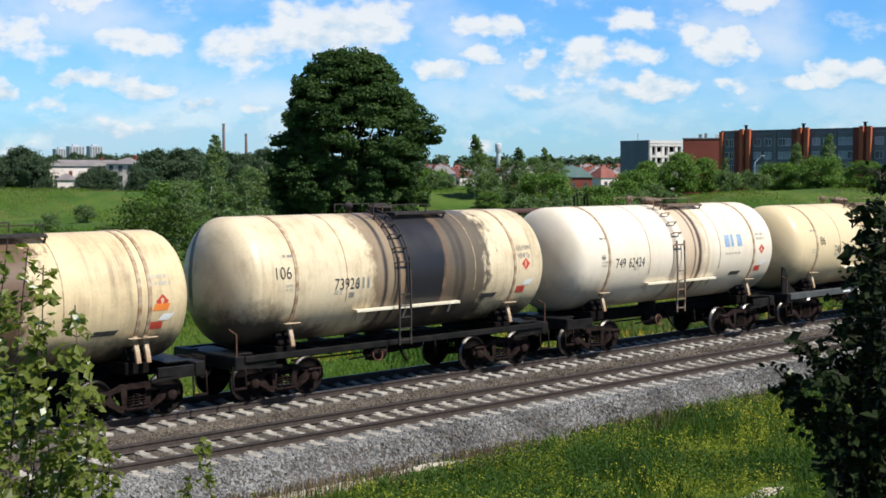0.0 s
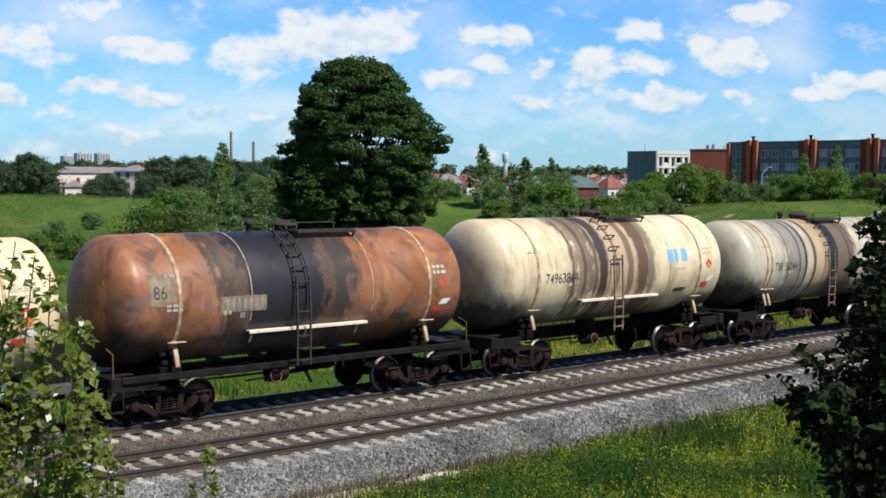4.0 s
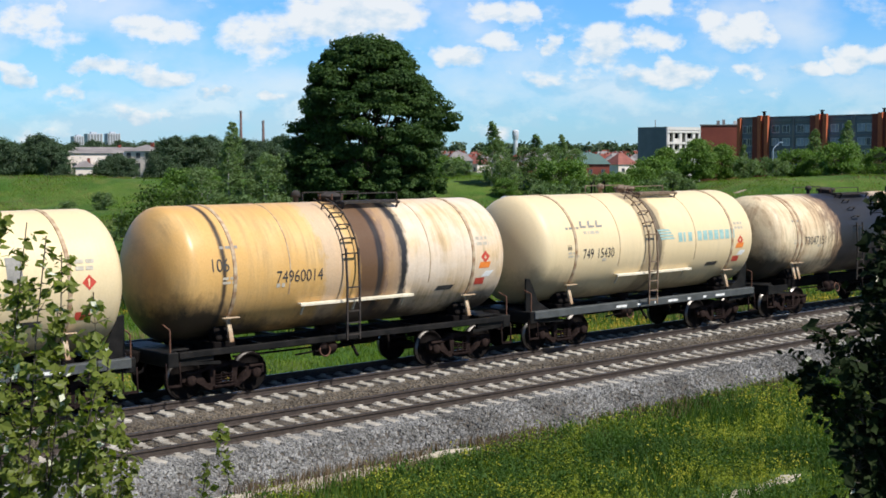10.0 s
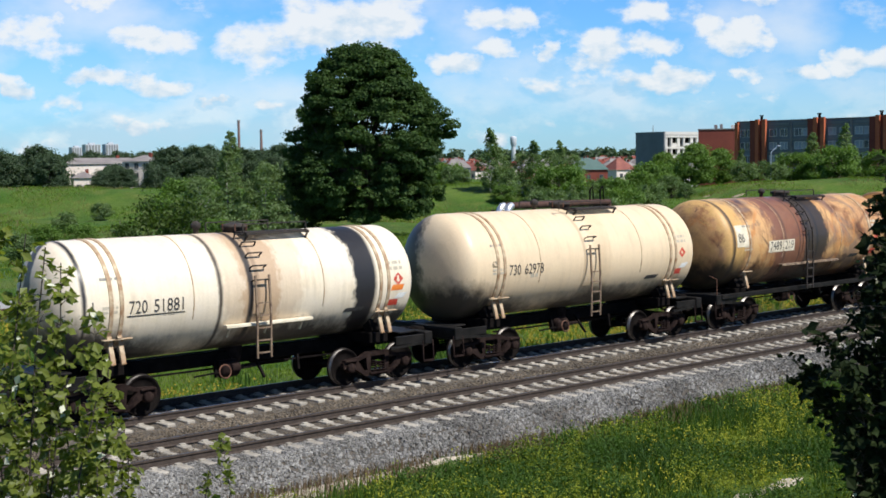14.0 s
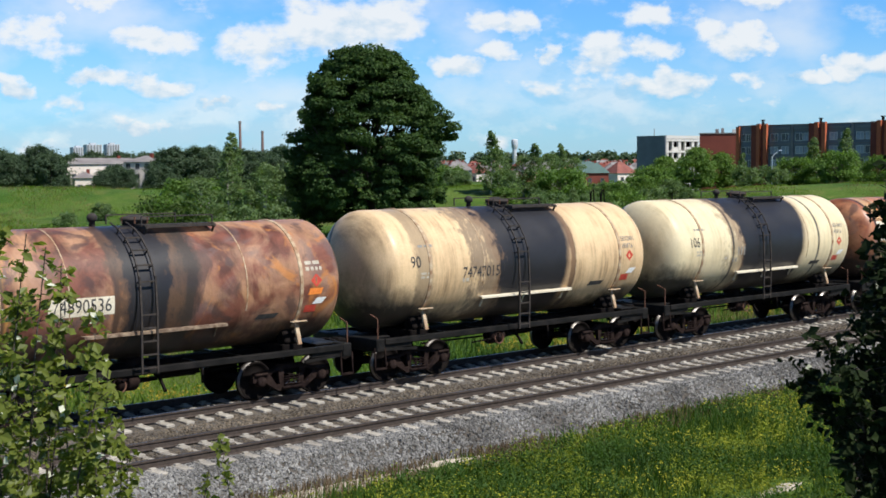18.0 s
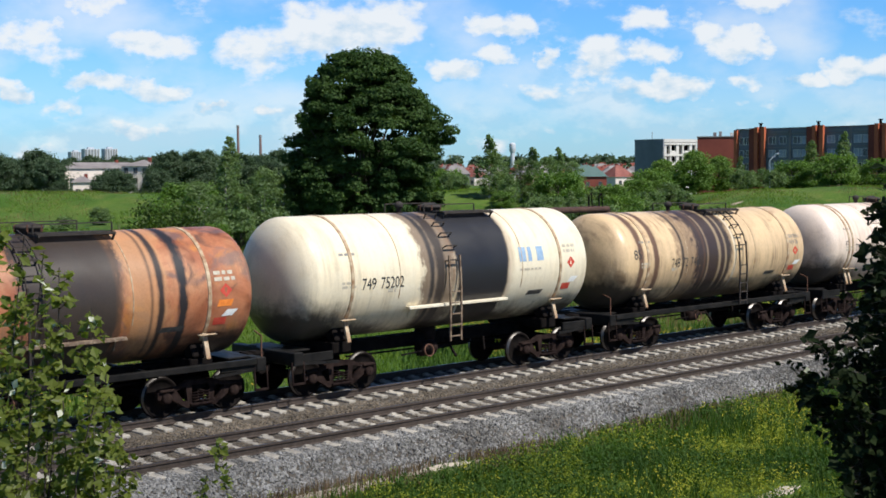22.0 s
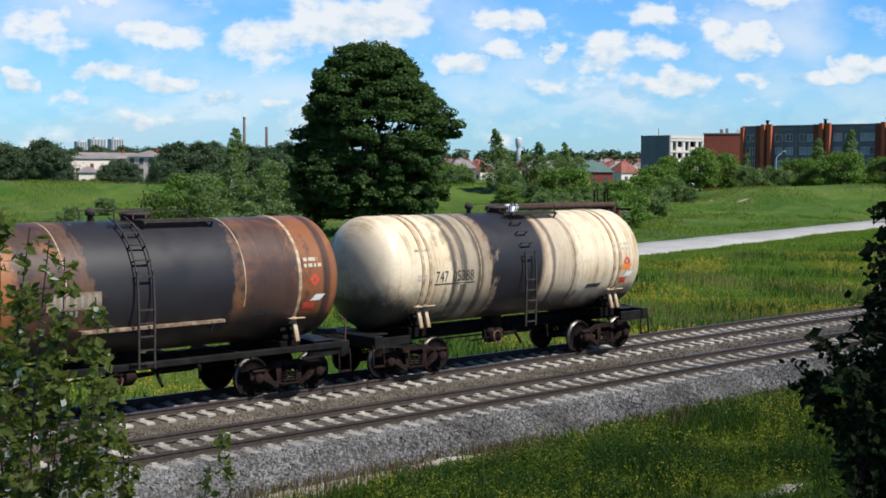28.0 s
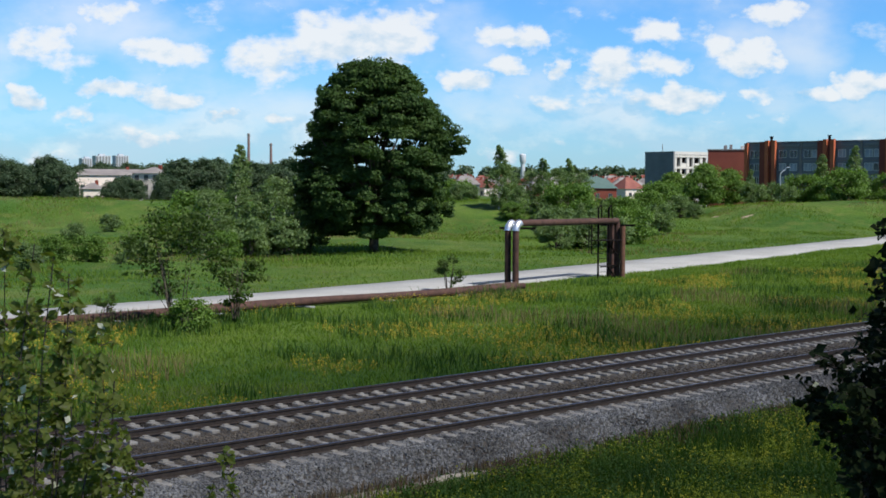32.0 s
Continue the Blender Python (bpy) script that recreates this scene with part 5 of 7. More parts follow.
    put("guard_rail", W["guard"], wg, pose(0.2 if i % 3 else 0.85, 0.82, top))
    # ladder and flank shelf
    lad = spec.get("lad", 0.40 if spec["make"] in "AD" else 0.0)
    for k in range(5):
        put("step", W["step%d" % k], wg, pose(lad, 0, 0))
    if framed:
        for s in (-1, 1):
            put("upper_stile", W["upper_stile"], wg, pose(LADDER + lad + s * 0.20, 0, 0))
    for s in (-1, 1):
        put("stile", W["stile"], wg, pose(LADDER + lad + s * 0.20, 0, 0))
    for k in range(5):
        z = 1.25 + 0.30 * k
        put("rung", W["rung"], wg, pose(LADDER + lad, -R - 0.14, z))
    if i not in (2, 3, 8, 10):  # the dirty wagons' ladders and top gear are black with oil
        dark_set = GEAR | {"stile", "rung"} if i in (1, 4, 9, 11, 14, 15, 16, 17, 18, 20, 23, 24) else GEAR
        for ob in [c for c in wg.children_recursive if c.name.split(".")[0] in dark_set]:
            ob.material_slots[0].link = "OBJECT"
            ob.material_slots[0].material = M["gear"]
    if spec["make"] != "A":
        shelf = put("side_shelf", W["shelf"], wg)
        if i in (14, 15, 18, 23):
            shelf.material_slots[0].link = "OBJECT"
            shelf.material_slots[0].material = M["ladder"]
    # bogies
    for s in (-1, 1):
        bg = put("bogie", W["bogie"], wg, pose(s * 3.9, 0, 0))
        for q in (-1, 1):
            put("side_frame", W["frame"], bg, pose(0, q * 1.02, 0, 0, 0, 0 if q < 0 else 180))
            for x in (-0.925, 0.925):
                put("axle_box", W["box"], bg, pose(x, q * 1.05, 0.4785, 0, 0, 0 if q < 0 else 180))
            for x in (-0.15, 0.0, 0.15):
                put("spring", W["spring"], bg, pose(x, q * 1.08, 0.31))
        for x in (-0.925, 0.925):
            ws = put("wheelset", W["wheel_l"], bg, pose(x, 0, 0.4785))
            SPIN.append((ws, x))
    # writing
    dark = M["black"]
    nx0 = -2.72 if spec["code"] or spec.get("plate") else -3.6
    if spec.get("nplate"):
        put("number_panel", patch("number_panel", nx0 - 0.08, nx0 + (1.5 if len(spec["num"] or "12345678") > 6 else 1.13), -12, 3, M["cream"], 0.004), wg)
    if spec["num"]:
        wide, at_ = 1.42 if len(spec["num"]) > 6 else (0.82 if len(spec["num"]) == 5 else 1.05), 0.0
        for word in spec["num"].split():
            w = wide * len(word) / len(spec["num"])
            put("number", curve_text(word, 0.42, nx0 + at_, -9.0, dark, "number", width=w), wg)
            at_ += w + wide / len(spec["num"])
    if spec.get("line"):
        put("number_line", patch("number_line", nx0 - 0.04, nx0 + 1.46, -11.8, -10.7, dark, 0.008), wg)
    if spec.get("numbar"):
        if spec.get("plate"):
            put("number_panel", patch("number_panel", nx0 - 0.05, nx0 + 1.25, -11, 3, M["dirtyplate"], 0.004), wg)
        for k in range(spec["numbar"]):
            x0 = nx0 + 1.25 - (spec["numbar"] - k) * 0.165
            put("number_bar", patch("number_bar", x0, x0 + 0.07, -9.0, 1.0, M["grey"], 0.008), wg)
        bars_of("small_lettering", nx0 + 0.5, -17, 0.25, 1, 0.14, M["grey"], wg, i * 7 + 6)
    if spec["code"]:
        if spec.get("plate"):
            put("code_panel", patch("code_panel", -4.68, -4.0, -2, 26, M["dirtyplate" if i in (4, 23) else "cream"], 0.006), wg)
        put("code", curve_text(spec["code"], 0.44, spec.get("codex", -4.60), 4, dark, "code", width=0.54 if len(spec["code"]) > 2 else 0.36), wg)
    small = {2: "66", 10: "66", 13: "62", 21: "62"}.get(i)
    if small:
        put("code", curve_text(small, 0.24, -4.28, 1, dark, "code", 0.8), wg)
    bars_of("small_lettering", -4.25, 23, 0.6, 1, 0.07, M["grey"], wg, i * 7)
    bars_of("small_lettering", -4.25, -3, 0.5, 2, 0.06, M["faint"], wg, i * 7 + 1)
    bars_of("small_lettering", -2.7, -13, 0.30, 1, 0.10, M["faint"], wg, i * 7 + 2)
    if i in (1, 3, 16, 17, 20):
        for k, word in enumerate(("БЕНЗИН", "НЕФТЬ")):
            put("lettering", curve_text(word, 0.20, 4.02, 17 - 8 * k, M["grey"], "lettering", 0.75), wg)
    else:
        bars_of("small_lettering", 4.05, 18, 0.6, 2, 0.09, M["faint"], wg, i * 7 + 3)
    put("hazard_placard", diamond("hazard_placard", 4.35, -2 + (i * 5) % 7, 0.17, M["red"]), wg)
    put("label_plate", patch("label_plate", 4.25, 4.55, -19, -13, M["white"], 0.006, 0.15), wg)
    put("label_plate", patch("label_plate", 4.05, 4.40, -27, -20, M["red"], 0.006), wg)
    if i % 3 == 0 or spec.get("flame"):
        put("label_plate", patch("label_plate", 4.1, 4.5, -10, -4, M["orange"], 0.006, 0.06), wg)
    put("soot_smear", patch("data_plate", 2.6, 3.2, -30, -25, M["black"], 0.006, 0.1), wg)
    if spec.get("wide"):
        brand_blocks(wg, 1.0, 2, 0.30, M[spec["brand"]], True)
        for k in range(7):
            put("mark_block", patch("mark_block", 2.0 + k * 0.30, 2.22 + k * 0.30, 2, 13, M[spec["brand"]], 0.006), wg)
    elif spec.get("brand"):
        brand_blocks(wg, 2.2 if not spec.get("logo") else 1.55, 6, 0.42 if not spec.get("logo") else 0.55, M[spec["brand"]], spec.get("logo"))
        bars_of("small_lettering", 2.2, -3, 1.2, 1, 0.06, M["faint"], wg, i * 7 + 4)
    if spec.get("maker"):
        for k in range(3):
            put("mark_block", patch("mark_block", -3.6 + k * 0.36, -3.32 + k * 0.36, 24, 26.5, M["grey"], 0.006, 0.02), wg)
            put("mark_block", patch("mark_block", -3.6 + k * 0.36, -3.50 + k * 0.36, 26.5, 32, M["grey"], 0.006, 0.06), wg)
        bars_of("small_lettering", -3.5, 17, 0.9, 1, 0.09, M["faint"], wg, i * 7 + 5)
    return wg


mesh_words(sorted({(w, 0.42) for q in WAGONS for w in (q["num"] or "").split()} | {(q["code"], 0.44) for q in WAGONS if q["code"]} | {("66", 0.24), ("62", 0.24), ("БЕНЗИН", 0.20), ("НЕФТЬ", 0.20)}))
TRAIN = [wagon(i, s) for i, s in enumerate(WAGONS)]
for me in WORDS.values():
    bpy.data.meshes.remove(me)

# ---- trees, bushes, grass ----
def leaf_quads(rg, centers, normals, size, aspect=1.0, tilt=0.7):
    """One diamond-shaped leaf or leaf tuft at each centre, facing roughly along its normal."""
    n = len(centers)
    nm = normals + rg.normal(0, tilt, (n, 3))
    nm /= np.linalg.norm(nm, axis=1, keepdims=True) + 1e-9
    r = rg.normal(0, 1, (n, 3))
    u = np.cross(nm, r)
    u /= np.linalg.norm(u, axis=1, keepdims=True) + 1e-9
    w = np.cross(nm, u)
    s = size * rg.uniform(0.6, 1.4, (n, 1))
    v = np.stack([centers - u * s, centers - w * s * aspect * 0.6 + nm * s * 0.15, centers + u * s, centers + w * s * aspect * 0.6 + nm * s * 0.15], 1)
    return v.reshape(-1, 3), np.arange(n * 4).reshape(n, 4)


def crown_points(rg, blobs, per, squash=0.8, hollow=0.45):
    """Points on and in a set of (x, y, z, radius) clumps, thickest at their upper outside."""
    out, nrm = [], []
    for x, y, z, r in blobs:
        d = rg.normal(0, 1, (per, 3))
        d /= np.linalg.norm(d, axis=1, keepdims=True)
        d[:, 2] = np.where(d[:, 2] < -0.3, d[:, 2] * 0.5, d[:, 2])
        ph = rg.uniform(0, 6.28, 3)
        lump = 1 + 0.28 * np.sin(3 * d[:, :1] + ph[0]) * np.sin(4 * d[:, 1:2] + ph[1]) + 0.22 * np.sin(5 * d[:, 2:] + ph[2])
        q = r * lump * (hollow + (1.4 - hollow) * rg.random((per, 1)) ** 0.7)
        out.append(np.array((x, y, z)) + d * q * np.array((1, 1, squash)))
        nrm.append(d + np.array((0, 0, 0.4)))
    return np.concatenate(out), np.concatenate(nrm)


def limb_mesh(name, paths, mt, seg=7):
    """Tapered stems: each path is a list of (x, y, z, radius)."""
    vs, fs = [], []
    for path in paths:
        base = len(vs)
        for k, (x, y, z, r) in enumerate(path):
            a, b = Vector(path[max(k - 1, 0)][:3]), Vector(path[min(k + 1, len(path) - 1)][:3])
            q = (b - a).to_track_quat("Z", "Y")
            for j in range(seg):
                t = 2 * math.pi * j / seg
                vs.append(tuple(Vector((x, y, z)) + q @ Vector((r * math.cos(t), r * math.sin(t), 0))))
        for k in range(len(path) - 1):
            for j in range(seg):
                fs.append((base + k * seg + j, base + k * seg + (j + 1) % seg, base + (k + 1) * seg + (j + 1) % seg, base + (k + 1) * seg + j))
    return mesh_np(name, vs, fs, mt, True)


def tree_meshes(seed, height, width, low, shape="round", clumps=40, per=120, leaf=0.3, mats=("bark", "leaf_bush"), trunk=0.2, multi=1):
    rg = np.random.default_rng(seed)
    blobs, limbs = [], []
    H2 = height - low
    for k in range(clumps):
        t = rg.random() ** 0.8 if shape != "tall" else ((k + rg.random()) / clumps) ** 1.1
        if shape == "round":
            env = math.sin(math.pi * min(1, 0.16 + 0.80 * t)) ** 0.6
        elif shape == "tall":
            env = min(1.0, 0.45 + 2.4 * t) * (1 - t) ** 0.75 + 0.07
        else:
            env = 0.55 + 0.45 * math.sin(math.pi * t)
        a = rg.uniform(0, 2 * math.pi)
        rr = width / 2 * env * rg.uniform(0.25, 0.92) ** 0.6
        br = width * rg.uniform(0.09, 0.17) * (0.6 + 0.4 * env if shape != "tall" else 0.30 + 0.60 * env)
        blobs.append((rr * math.cos(a), rr * math.sin(a), low + H2 * t * 0.96, br))
    for m in range(multi):
        a = rg.uniform(0, 6.28)
        sp = 0 if multi == 1 else width * 0.16
        path = []
        for k in range(7):
            t = k / 6
            path.append((sp * math.cos(a) * (0.25 + t) + rg.normal(0, 0.02 * height * t * 0.4), sp * math.sin(a) * (0.25 + t) + rg.normal(0, 0.02 * height * t * 0.4), height * 0.88 * t - 0.15, trunk * (1 - 0.9 * t) * (1.35 if k == 0 else 1)))
        limbs.append(path)
    stems = len(limbs)
    for x, y, z, r in blobs[::2] if shape != "tall" else blobs[::12]:
        z0 = max(low * 0.7, z - math.hypot(x, y) * 0.7)
        i = min(5, max(1, int(z0 / (height * 0.88) * 6)))
        bx, by, bz, br = limbs[0][i]
        limbs.append([(bx, by, bz, br * 0.55), ((bx + x) / 2, (by + y) / 2, (bz + z) / 2 + 0.1 * r, br * 0.35), (x, y, z, br * 0.10)])
    c, n = crown_points(rg, blobs, per)
    v, f = leaf_quads(rg, c, n, leaf)
    crown = mesh_np("crown", v, f, M[mats[1]])
    if shape == "tall":
        return limb_mesh("trunk", limbs[:stems], M[mats[0]]), crown, [limb_mesh("branch", [p], M[mats[0]], 5) for p in limbs[stems:]]
    return limb_mesh("trunk", limbs, M[mats[0]]), crown


def tree(name, meshes, x, y, label, category, group="", scale=1.0, turn=0.0, z=None):
    t = new(name)
    t.matrix_basis = pose(x, y, float(ground_z(x, y)) if z is None else z, 0, 0, turn) @ Matrix.Diagonal((scale, scale, scale, 1))
    tagged(t, label, category, group)
    put("trunk", meshes[0], t)
    put("crown", meshes[1], t)
    for b in meshes[2] if len(meshes) > 2 else ():
        put("branch", b, t)
    return t


# the great tree in the meadow
def oak_meshes():
    rg = np.random.default_rng(11)
    # crown outline: height above ground, half width, lean of its middle to the south-east
    env = [(1.0, 5.2), (2.6, 6.5), (4.9, 7.5), (7.6, 7.6), (10.0, 7.9), (12.0, 7.5), (14.1, 6.4), (15.2, 5.7), (17.1, 4.2), (18.4, 2.7), (18.9, 1.2)]
    lean = [(1.0, 0.5), (2.7, 0.4), (4.9, -0.3), (7.6, 0.0), (10.6, 0.75), (13.0, 0.6), (15.2, 0.3), (18.5, 0.0)]
    blobs, limbs = [], []
    for k in range(600):
        z = 1.9 + 16.4 * rg.random() ** 0.95
        w, o = blend(env, z), blend(lean, z)
        a = rg.uniform(0, 6.2832)
        br = rg.uniform(0.5, 1.2)
        rr = max(0.2, w - 0.6 * br) * (rg.uniform(0.78, 1.03) if k % 5 else rg.uniform(0.25, 0.8))
        wob = 1 + 0.07 * math.sin(3 * a + 0.8 * z) + 0.06 * math.sin(5 * a - 0.6 * z)
        blobs.append((rr * wob * math.cos(a) + 0.73 * o, rr * wob * math.sin(a) - 0.68 * o, z, br))
    for x, y, z, br in ((-2.0, 1.9, 18.2, 0.75), (1.2, -1.0, 18.5, 0.65), (2.2, -2.0, 18.0, 0.6), (-0.6, 0.6, 18.3, 0.8), (6.4, -5.9, 11.0, 0.8), (6.6, -5.4, 10.0, 0.7), (-5.2, 4.9, 5.2, 0.8)):
        blobs.append((x, y, z, br))
    path = [(0, 0, -0.3, 0.75), (0, 0, 0.6, 0.52), (0.05, 0, 2.5, 0.46), (0.1, 0.1, 5, 0.40), (0, 0.1, 8, 0.30), (-0.2, 0, 12, 0.18), (-0.2, 0, 16.5, 0.05)]
    limbs.append(path)
    for x, y, z, r in [b for b in blobs if b[2] > 4.5][::9]:
        z0 = max(2.6, z - math.hypot(x, y) * 0.75)
        i = max(2, min(5, int(z0 / 2.6)))
        bx, by, bz, br = path[i]
        limbs.append([(bx, by, bz, br * 0.45), ((bx + x) / 2, (by + y) / 2, (bz + z) / 2 + 0.3, br * 0.3), (x, y, z, 0.03)])
    out, nrm = [], []
    for x, y, z, r in blobs:  # leaves on the skin of each spray, thin below it
        n = int(430 * r ** 1.4)
        d = rg.normal(0, 1, (n, 3))
        d /= np.linalg.norm(d, axis=1, keepdims=True)
        d[:, 2] = np.where(d[:, 2] < -0.2, d[:, 2] * 0.45, d[:, 2])
        ph = rg.uniform(0, 6.28, 3)
        lump = 1 + 0.20 * np.sin(4 * d[:, :1] + ph[0]) * np.sin(5 * d[:, 1:2] + ph[1]) + 0.15 * np.sin(6 * d[:, 2:] + ph[2])
        out.append(np.array((x, y, z)) + d * r * lump * rg.uniform(0.72, 1.10, (n, 1)) * np.array((1, 1, 0.8)))
        nrm.append(d + np.array((0, 0, 0.35)))
    v, f = leaf_quads(rg, np.concatenate(out), np.concatenate(nrm), 0.135, 1.25, 0.6)
    return limb_mesh("trunk", limbs, M["bark"]), mesh_np("crown", v, f, M["leaf_oak"])


tree("broadleaf_tree", oak_meshes(), 85.9, 81.0, "tall dark green broadleaf tree standing alone in the meadow", "tree")

# bushes and young trees beyond the railway
BUSHY = tree_meshes(21, 5.5, 5.6, 1.7, "bush", 40, 72, 0.10, ("bark", "leaf_willow"), 0.035, 10)
tree("willow_bush", BUSHY, 34.6, 33.6, "open leafy bush with many thin stems beside the lane", "bush", turn=20)
LOWBUSH = tree_meshes(26, 1.5, 2.4, 0.1, "bush", 24, 90, 0.08, ("bark", "leaf_bush"), 0.03, 6)
tree("low_bush", LOWBUSH, 34.4, 32.4, "dense low green bush beside the rusty pipes", "bush")
TWIGGY = tree_meshes(22, 2.4, 2.0, 0.5, "bush", 16, 90, 0.07, ("bark", "leaf_willow"), 0.03, 9)
tree("twiggy_bush", TWIGGY, 38.6, 34.6, "thin grey twiggy bush at the lane's edge", "bush", "twiggy bushes", 1.5)
tree("twiggy_bush", TWIGGY, 58.8, 40.6, "thin grey twiggy bush at the lane's edge", "bush", "twiggy bushes", 1.0, 70)
tree("twiggy_bush", TWIGGY, 34.0, 39.6, "thin grey twiggy bush at the lane's edge", "bush", "twiggy bushes", 0.55, 140)

BIRCH = tree_meshes(31, 11.5, 4.6, 1.0, "tall", 150, 42, 0.13, ("birchbark", "leaf_birch"), 0.13)
BIRCH2 = tree_meshes(32, 8.0, 4.2, 0.6, "tall", 110, 38, 0.13, ("birchbark", "leaf_birch"), 0.09)
SHRUB = tree_meshes(33, 5.0, 6.5, 0.1, "bush", 64, 110, 0.17, ("bark", "leaf_bush"), 0.10, 5)
SHRUB2 = tree_meshes(34, 4.0, 4.8, 0.1, "bush", 54, 100, 0.15, ("bark", "leaf_birch"), 0.08, 5)
BIRCH3 = tree_meshes(38, 8.5, 5.6, 0.3, "round", 90, 60, 0.13, ("birchbark", "leaf_birch"), 0.10)
BROAD = tree_meshes(35, 11.0, 10.5, 0.6, "round", 110, 130, 0.26, ("bark", "leaf_bush"), 0.25)
FARTREE = tree_meshes(36, 14.0, 11.0, 0.8, "round", 70, 170, 0.27, ("bark", "leaf_far"), 0.3)
FARTREE2 = tree_meshes(37, 13.0, 14.0, 0.5, "round", 80, 170, 0.27, ("bark", "leaf_far"), 0.3)


def at(bearing, dist):
    """A place by compass bearing (degrees from the y axis towards x) and distance from the viewpoint."""
    return EYE[0] + dist * math.sin(radians(bearing)), EYE[1] + dist * math.cos(radians(bearing))


KINDS = dict(birch=(BIRCH, "young_birch", "slender pale birch with thin crown", "tree"), birch2=(BIRCH2, "small_birch", "small pale green birch", "tree"),
             birch3=(BIRCH3, "bushy_birch", "bushy pale green birch on the bank", "tree"), shrub=(SHRUB, "shrub", "rounded green shrub on the bank", "bush"), shrub2=(SHRUB2, "pale_shrub", "pale green shrub on the bank", "bush"),
             broad=(BROAD, "broad_tree", "dense green broadleaf tree", "tree"), far=(FARTREE, "far_tree", "dark green tree in the distant wood", "tree"),
             far2=(FARTREE2, "far_tree", "dark green tree in the distant wood", "tree"))
PLANTS = [  # kind, bearing, distance, scale
    ("birch", 33.9, 172, 1.00), ("birch2", 35.2, 176, 0.95), ("birch2", 36.2, 170, 0.92), ("shrub", 32.3, 165, 1.12), ("shrub", 31.2, 172, 0.80),
    ("shrub2", 33, 158, 0.70), ("shrub", 34.8, 160, 0.80), ("shrub2", 36.6, 166, 0.90), ("shrub", 37.6, 185, 0.90), ("birch2", 37.4, 190, 0.80),
    ("shrub2", 27.2, 150, 0.55), ("shrub", 26.4, 120, 0.42), ("shrub2", 25.4, 110, 0.50), ("shrub2", 29.6, 130, 0.50), ("shrub2", 28.6, 190, 0.60),
    ("shrub", 43, 262, 1.00), ("broad", 52, 262, 0.64), ("broad", 53.3, 258, 0.68), ("broad", 54.3, 265, 0.59), ("shrub2", 55.3, 258, 1.00),
    ("shrub2", 56.2, 262, 1.00), ("shrub", 57.2, 266, 1.10), ("shrub", 58.2, 262, 1.00), ("birch2", 58, 280, 1.30), ("shrub", 59, 246, 1.10),
    ("shrub2", 59.8, 262, 1.10), ("birch2", 55.2, 272, 0.90), ("shrub", 60.6, 255, 1.00), ("shrub2", 61.4, 262, 1.00), ("shrub2", 56.6, 250, 0.80),
    ("birch", 33.75, 134, 0.80), ("birch2", 34.6, 131, 0.72), ("birch3", 35.3, 132, 0.85), ("birch3", 36.1, 135, 0.80), ("birch3", 32.6, 132, 0.72), ("shrub", 31.9, 136, 0.85),
    ("shrub", 33.15, 125, 0.50), ("shrub2", 34.2, 128, 0.85), ("shrub2", 35.8, 130, 0.80), ("shrub2", 36.7, 138, 0.95), ("shrub", 27.7, 122, 0.45), ("shrub2", 26.2, 125, 0.42), ("shrub2", 29.0, 118, 0.22),
    ("shrub2", 47.2, 142, 0.75), ("shrub", 47.9, 146, 0.62), ("shrub2", 48.6, 144, 0.80), ("shrub2", 49.6, 150, 0.80), ("birch2", 48.2, 150, 0.62), ("shrub", 50.3, 158, 0.80), ("shrub2", 51.4, 175, 0.90),
    ("birch2", 44.76, 205, 1.17), ("birch3", 45.1, 207, 0.72), ("birch3", 46.1, 206, 0.70), ("birch2", 46.6, 204, 1.05), ("birch3", 45.6, 200, 0.55), ("birch3", 47.2, 210, 0.72), ("birch3", 48.3, 214, 0.66),
    ("birch2", 47.66, 222, 1.00), ("shrub", 47.6, 200, 1.15), ("shrub2", 46.9, 198, 0.70), ("shrub2", 48.6, 200, 0.80), ("shrub2", 49.3, 203, 0.85),
    ("shrub", 50.0, 202, 0.75), ("birch2", 46.5, 168, 0.55), ("shrub2", 47.0, 166, 0.90), ("shrub2", 47.9, 168, 0.85), ("shrub2", 48.9, 170, 0.80),
    ("shrub2", 50.5, 166, 0.70), ("shrub", 45.3, 198, 0.50), ("shrub2", 43.6, 225, 0.60), ("shrub2", 43.1, 232, 0.70), ("shrub", 51.0, 236, 0.90),
    ("shrub", 51.6, 240, 1.20), ("shrub2", 52.3, 230, 0.90), ("shrub2", 52.9, 226, 0.60), ("birch2", 59.3, 262, 1.35),
]
rgp = random.Random(4)
for kind, b, d, s in PLANTS:
    ms, nm, lb, cat = KINDS[kind]
    x, y = at(b, d)
    tree(nm, ms, x, y, lb, cat, "plants on the bank", s * 1.05, rgp.uniform(0, 360))
# the wood at the left distance and strips of trees round the town
for k in range(62):
    b = 20.5 + k * 0.36 + rgp.uniform(-0.25, 0.25)
    d = rgp.uniform(380, 430) if b > 31.0 or b < 27.3 else rgp.uniform(540, 580)
    x, y = at(b, d)
    tree("far_tree", FARTREE if k % 2 else FARTREE2, x, y, "dark green tree in the distant wood", "tree", "trees of the distant wood", rgp.uniform(0.75, 1.0) * (1.0 if b < 37 else 0.8), rgp.uniform(0, 360), -1.5)
for b, d, s in ((28.75, 372, 0.52), (29.15, 375, 0.62), (29.55, 372, 0.55), (31.0, 372, 0.62), (27.1, 380, 0.40), (30.4, 380, 0.25), (28.1, 376, 0.22)):
    x, y = at(b, d)
    tree("far_tree", FARTREE2, x, y, "dark green tree before the pink houses", "tree", "trees of the distant wood", s, rgp.uniform(0, 360), -1.5)


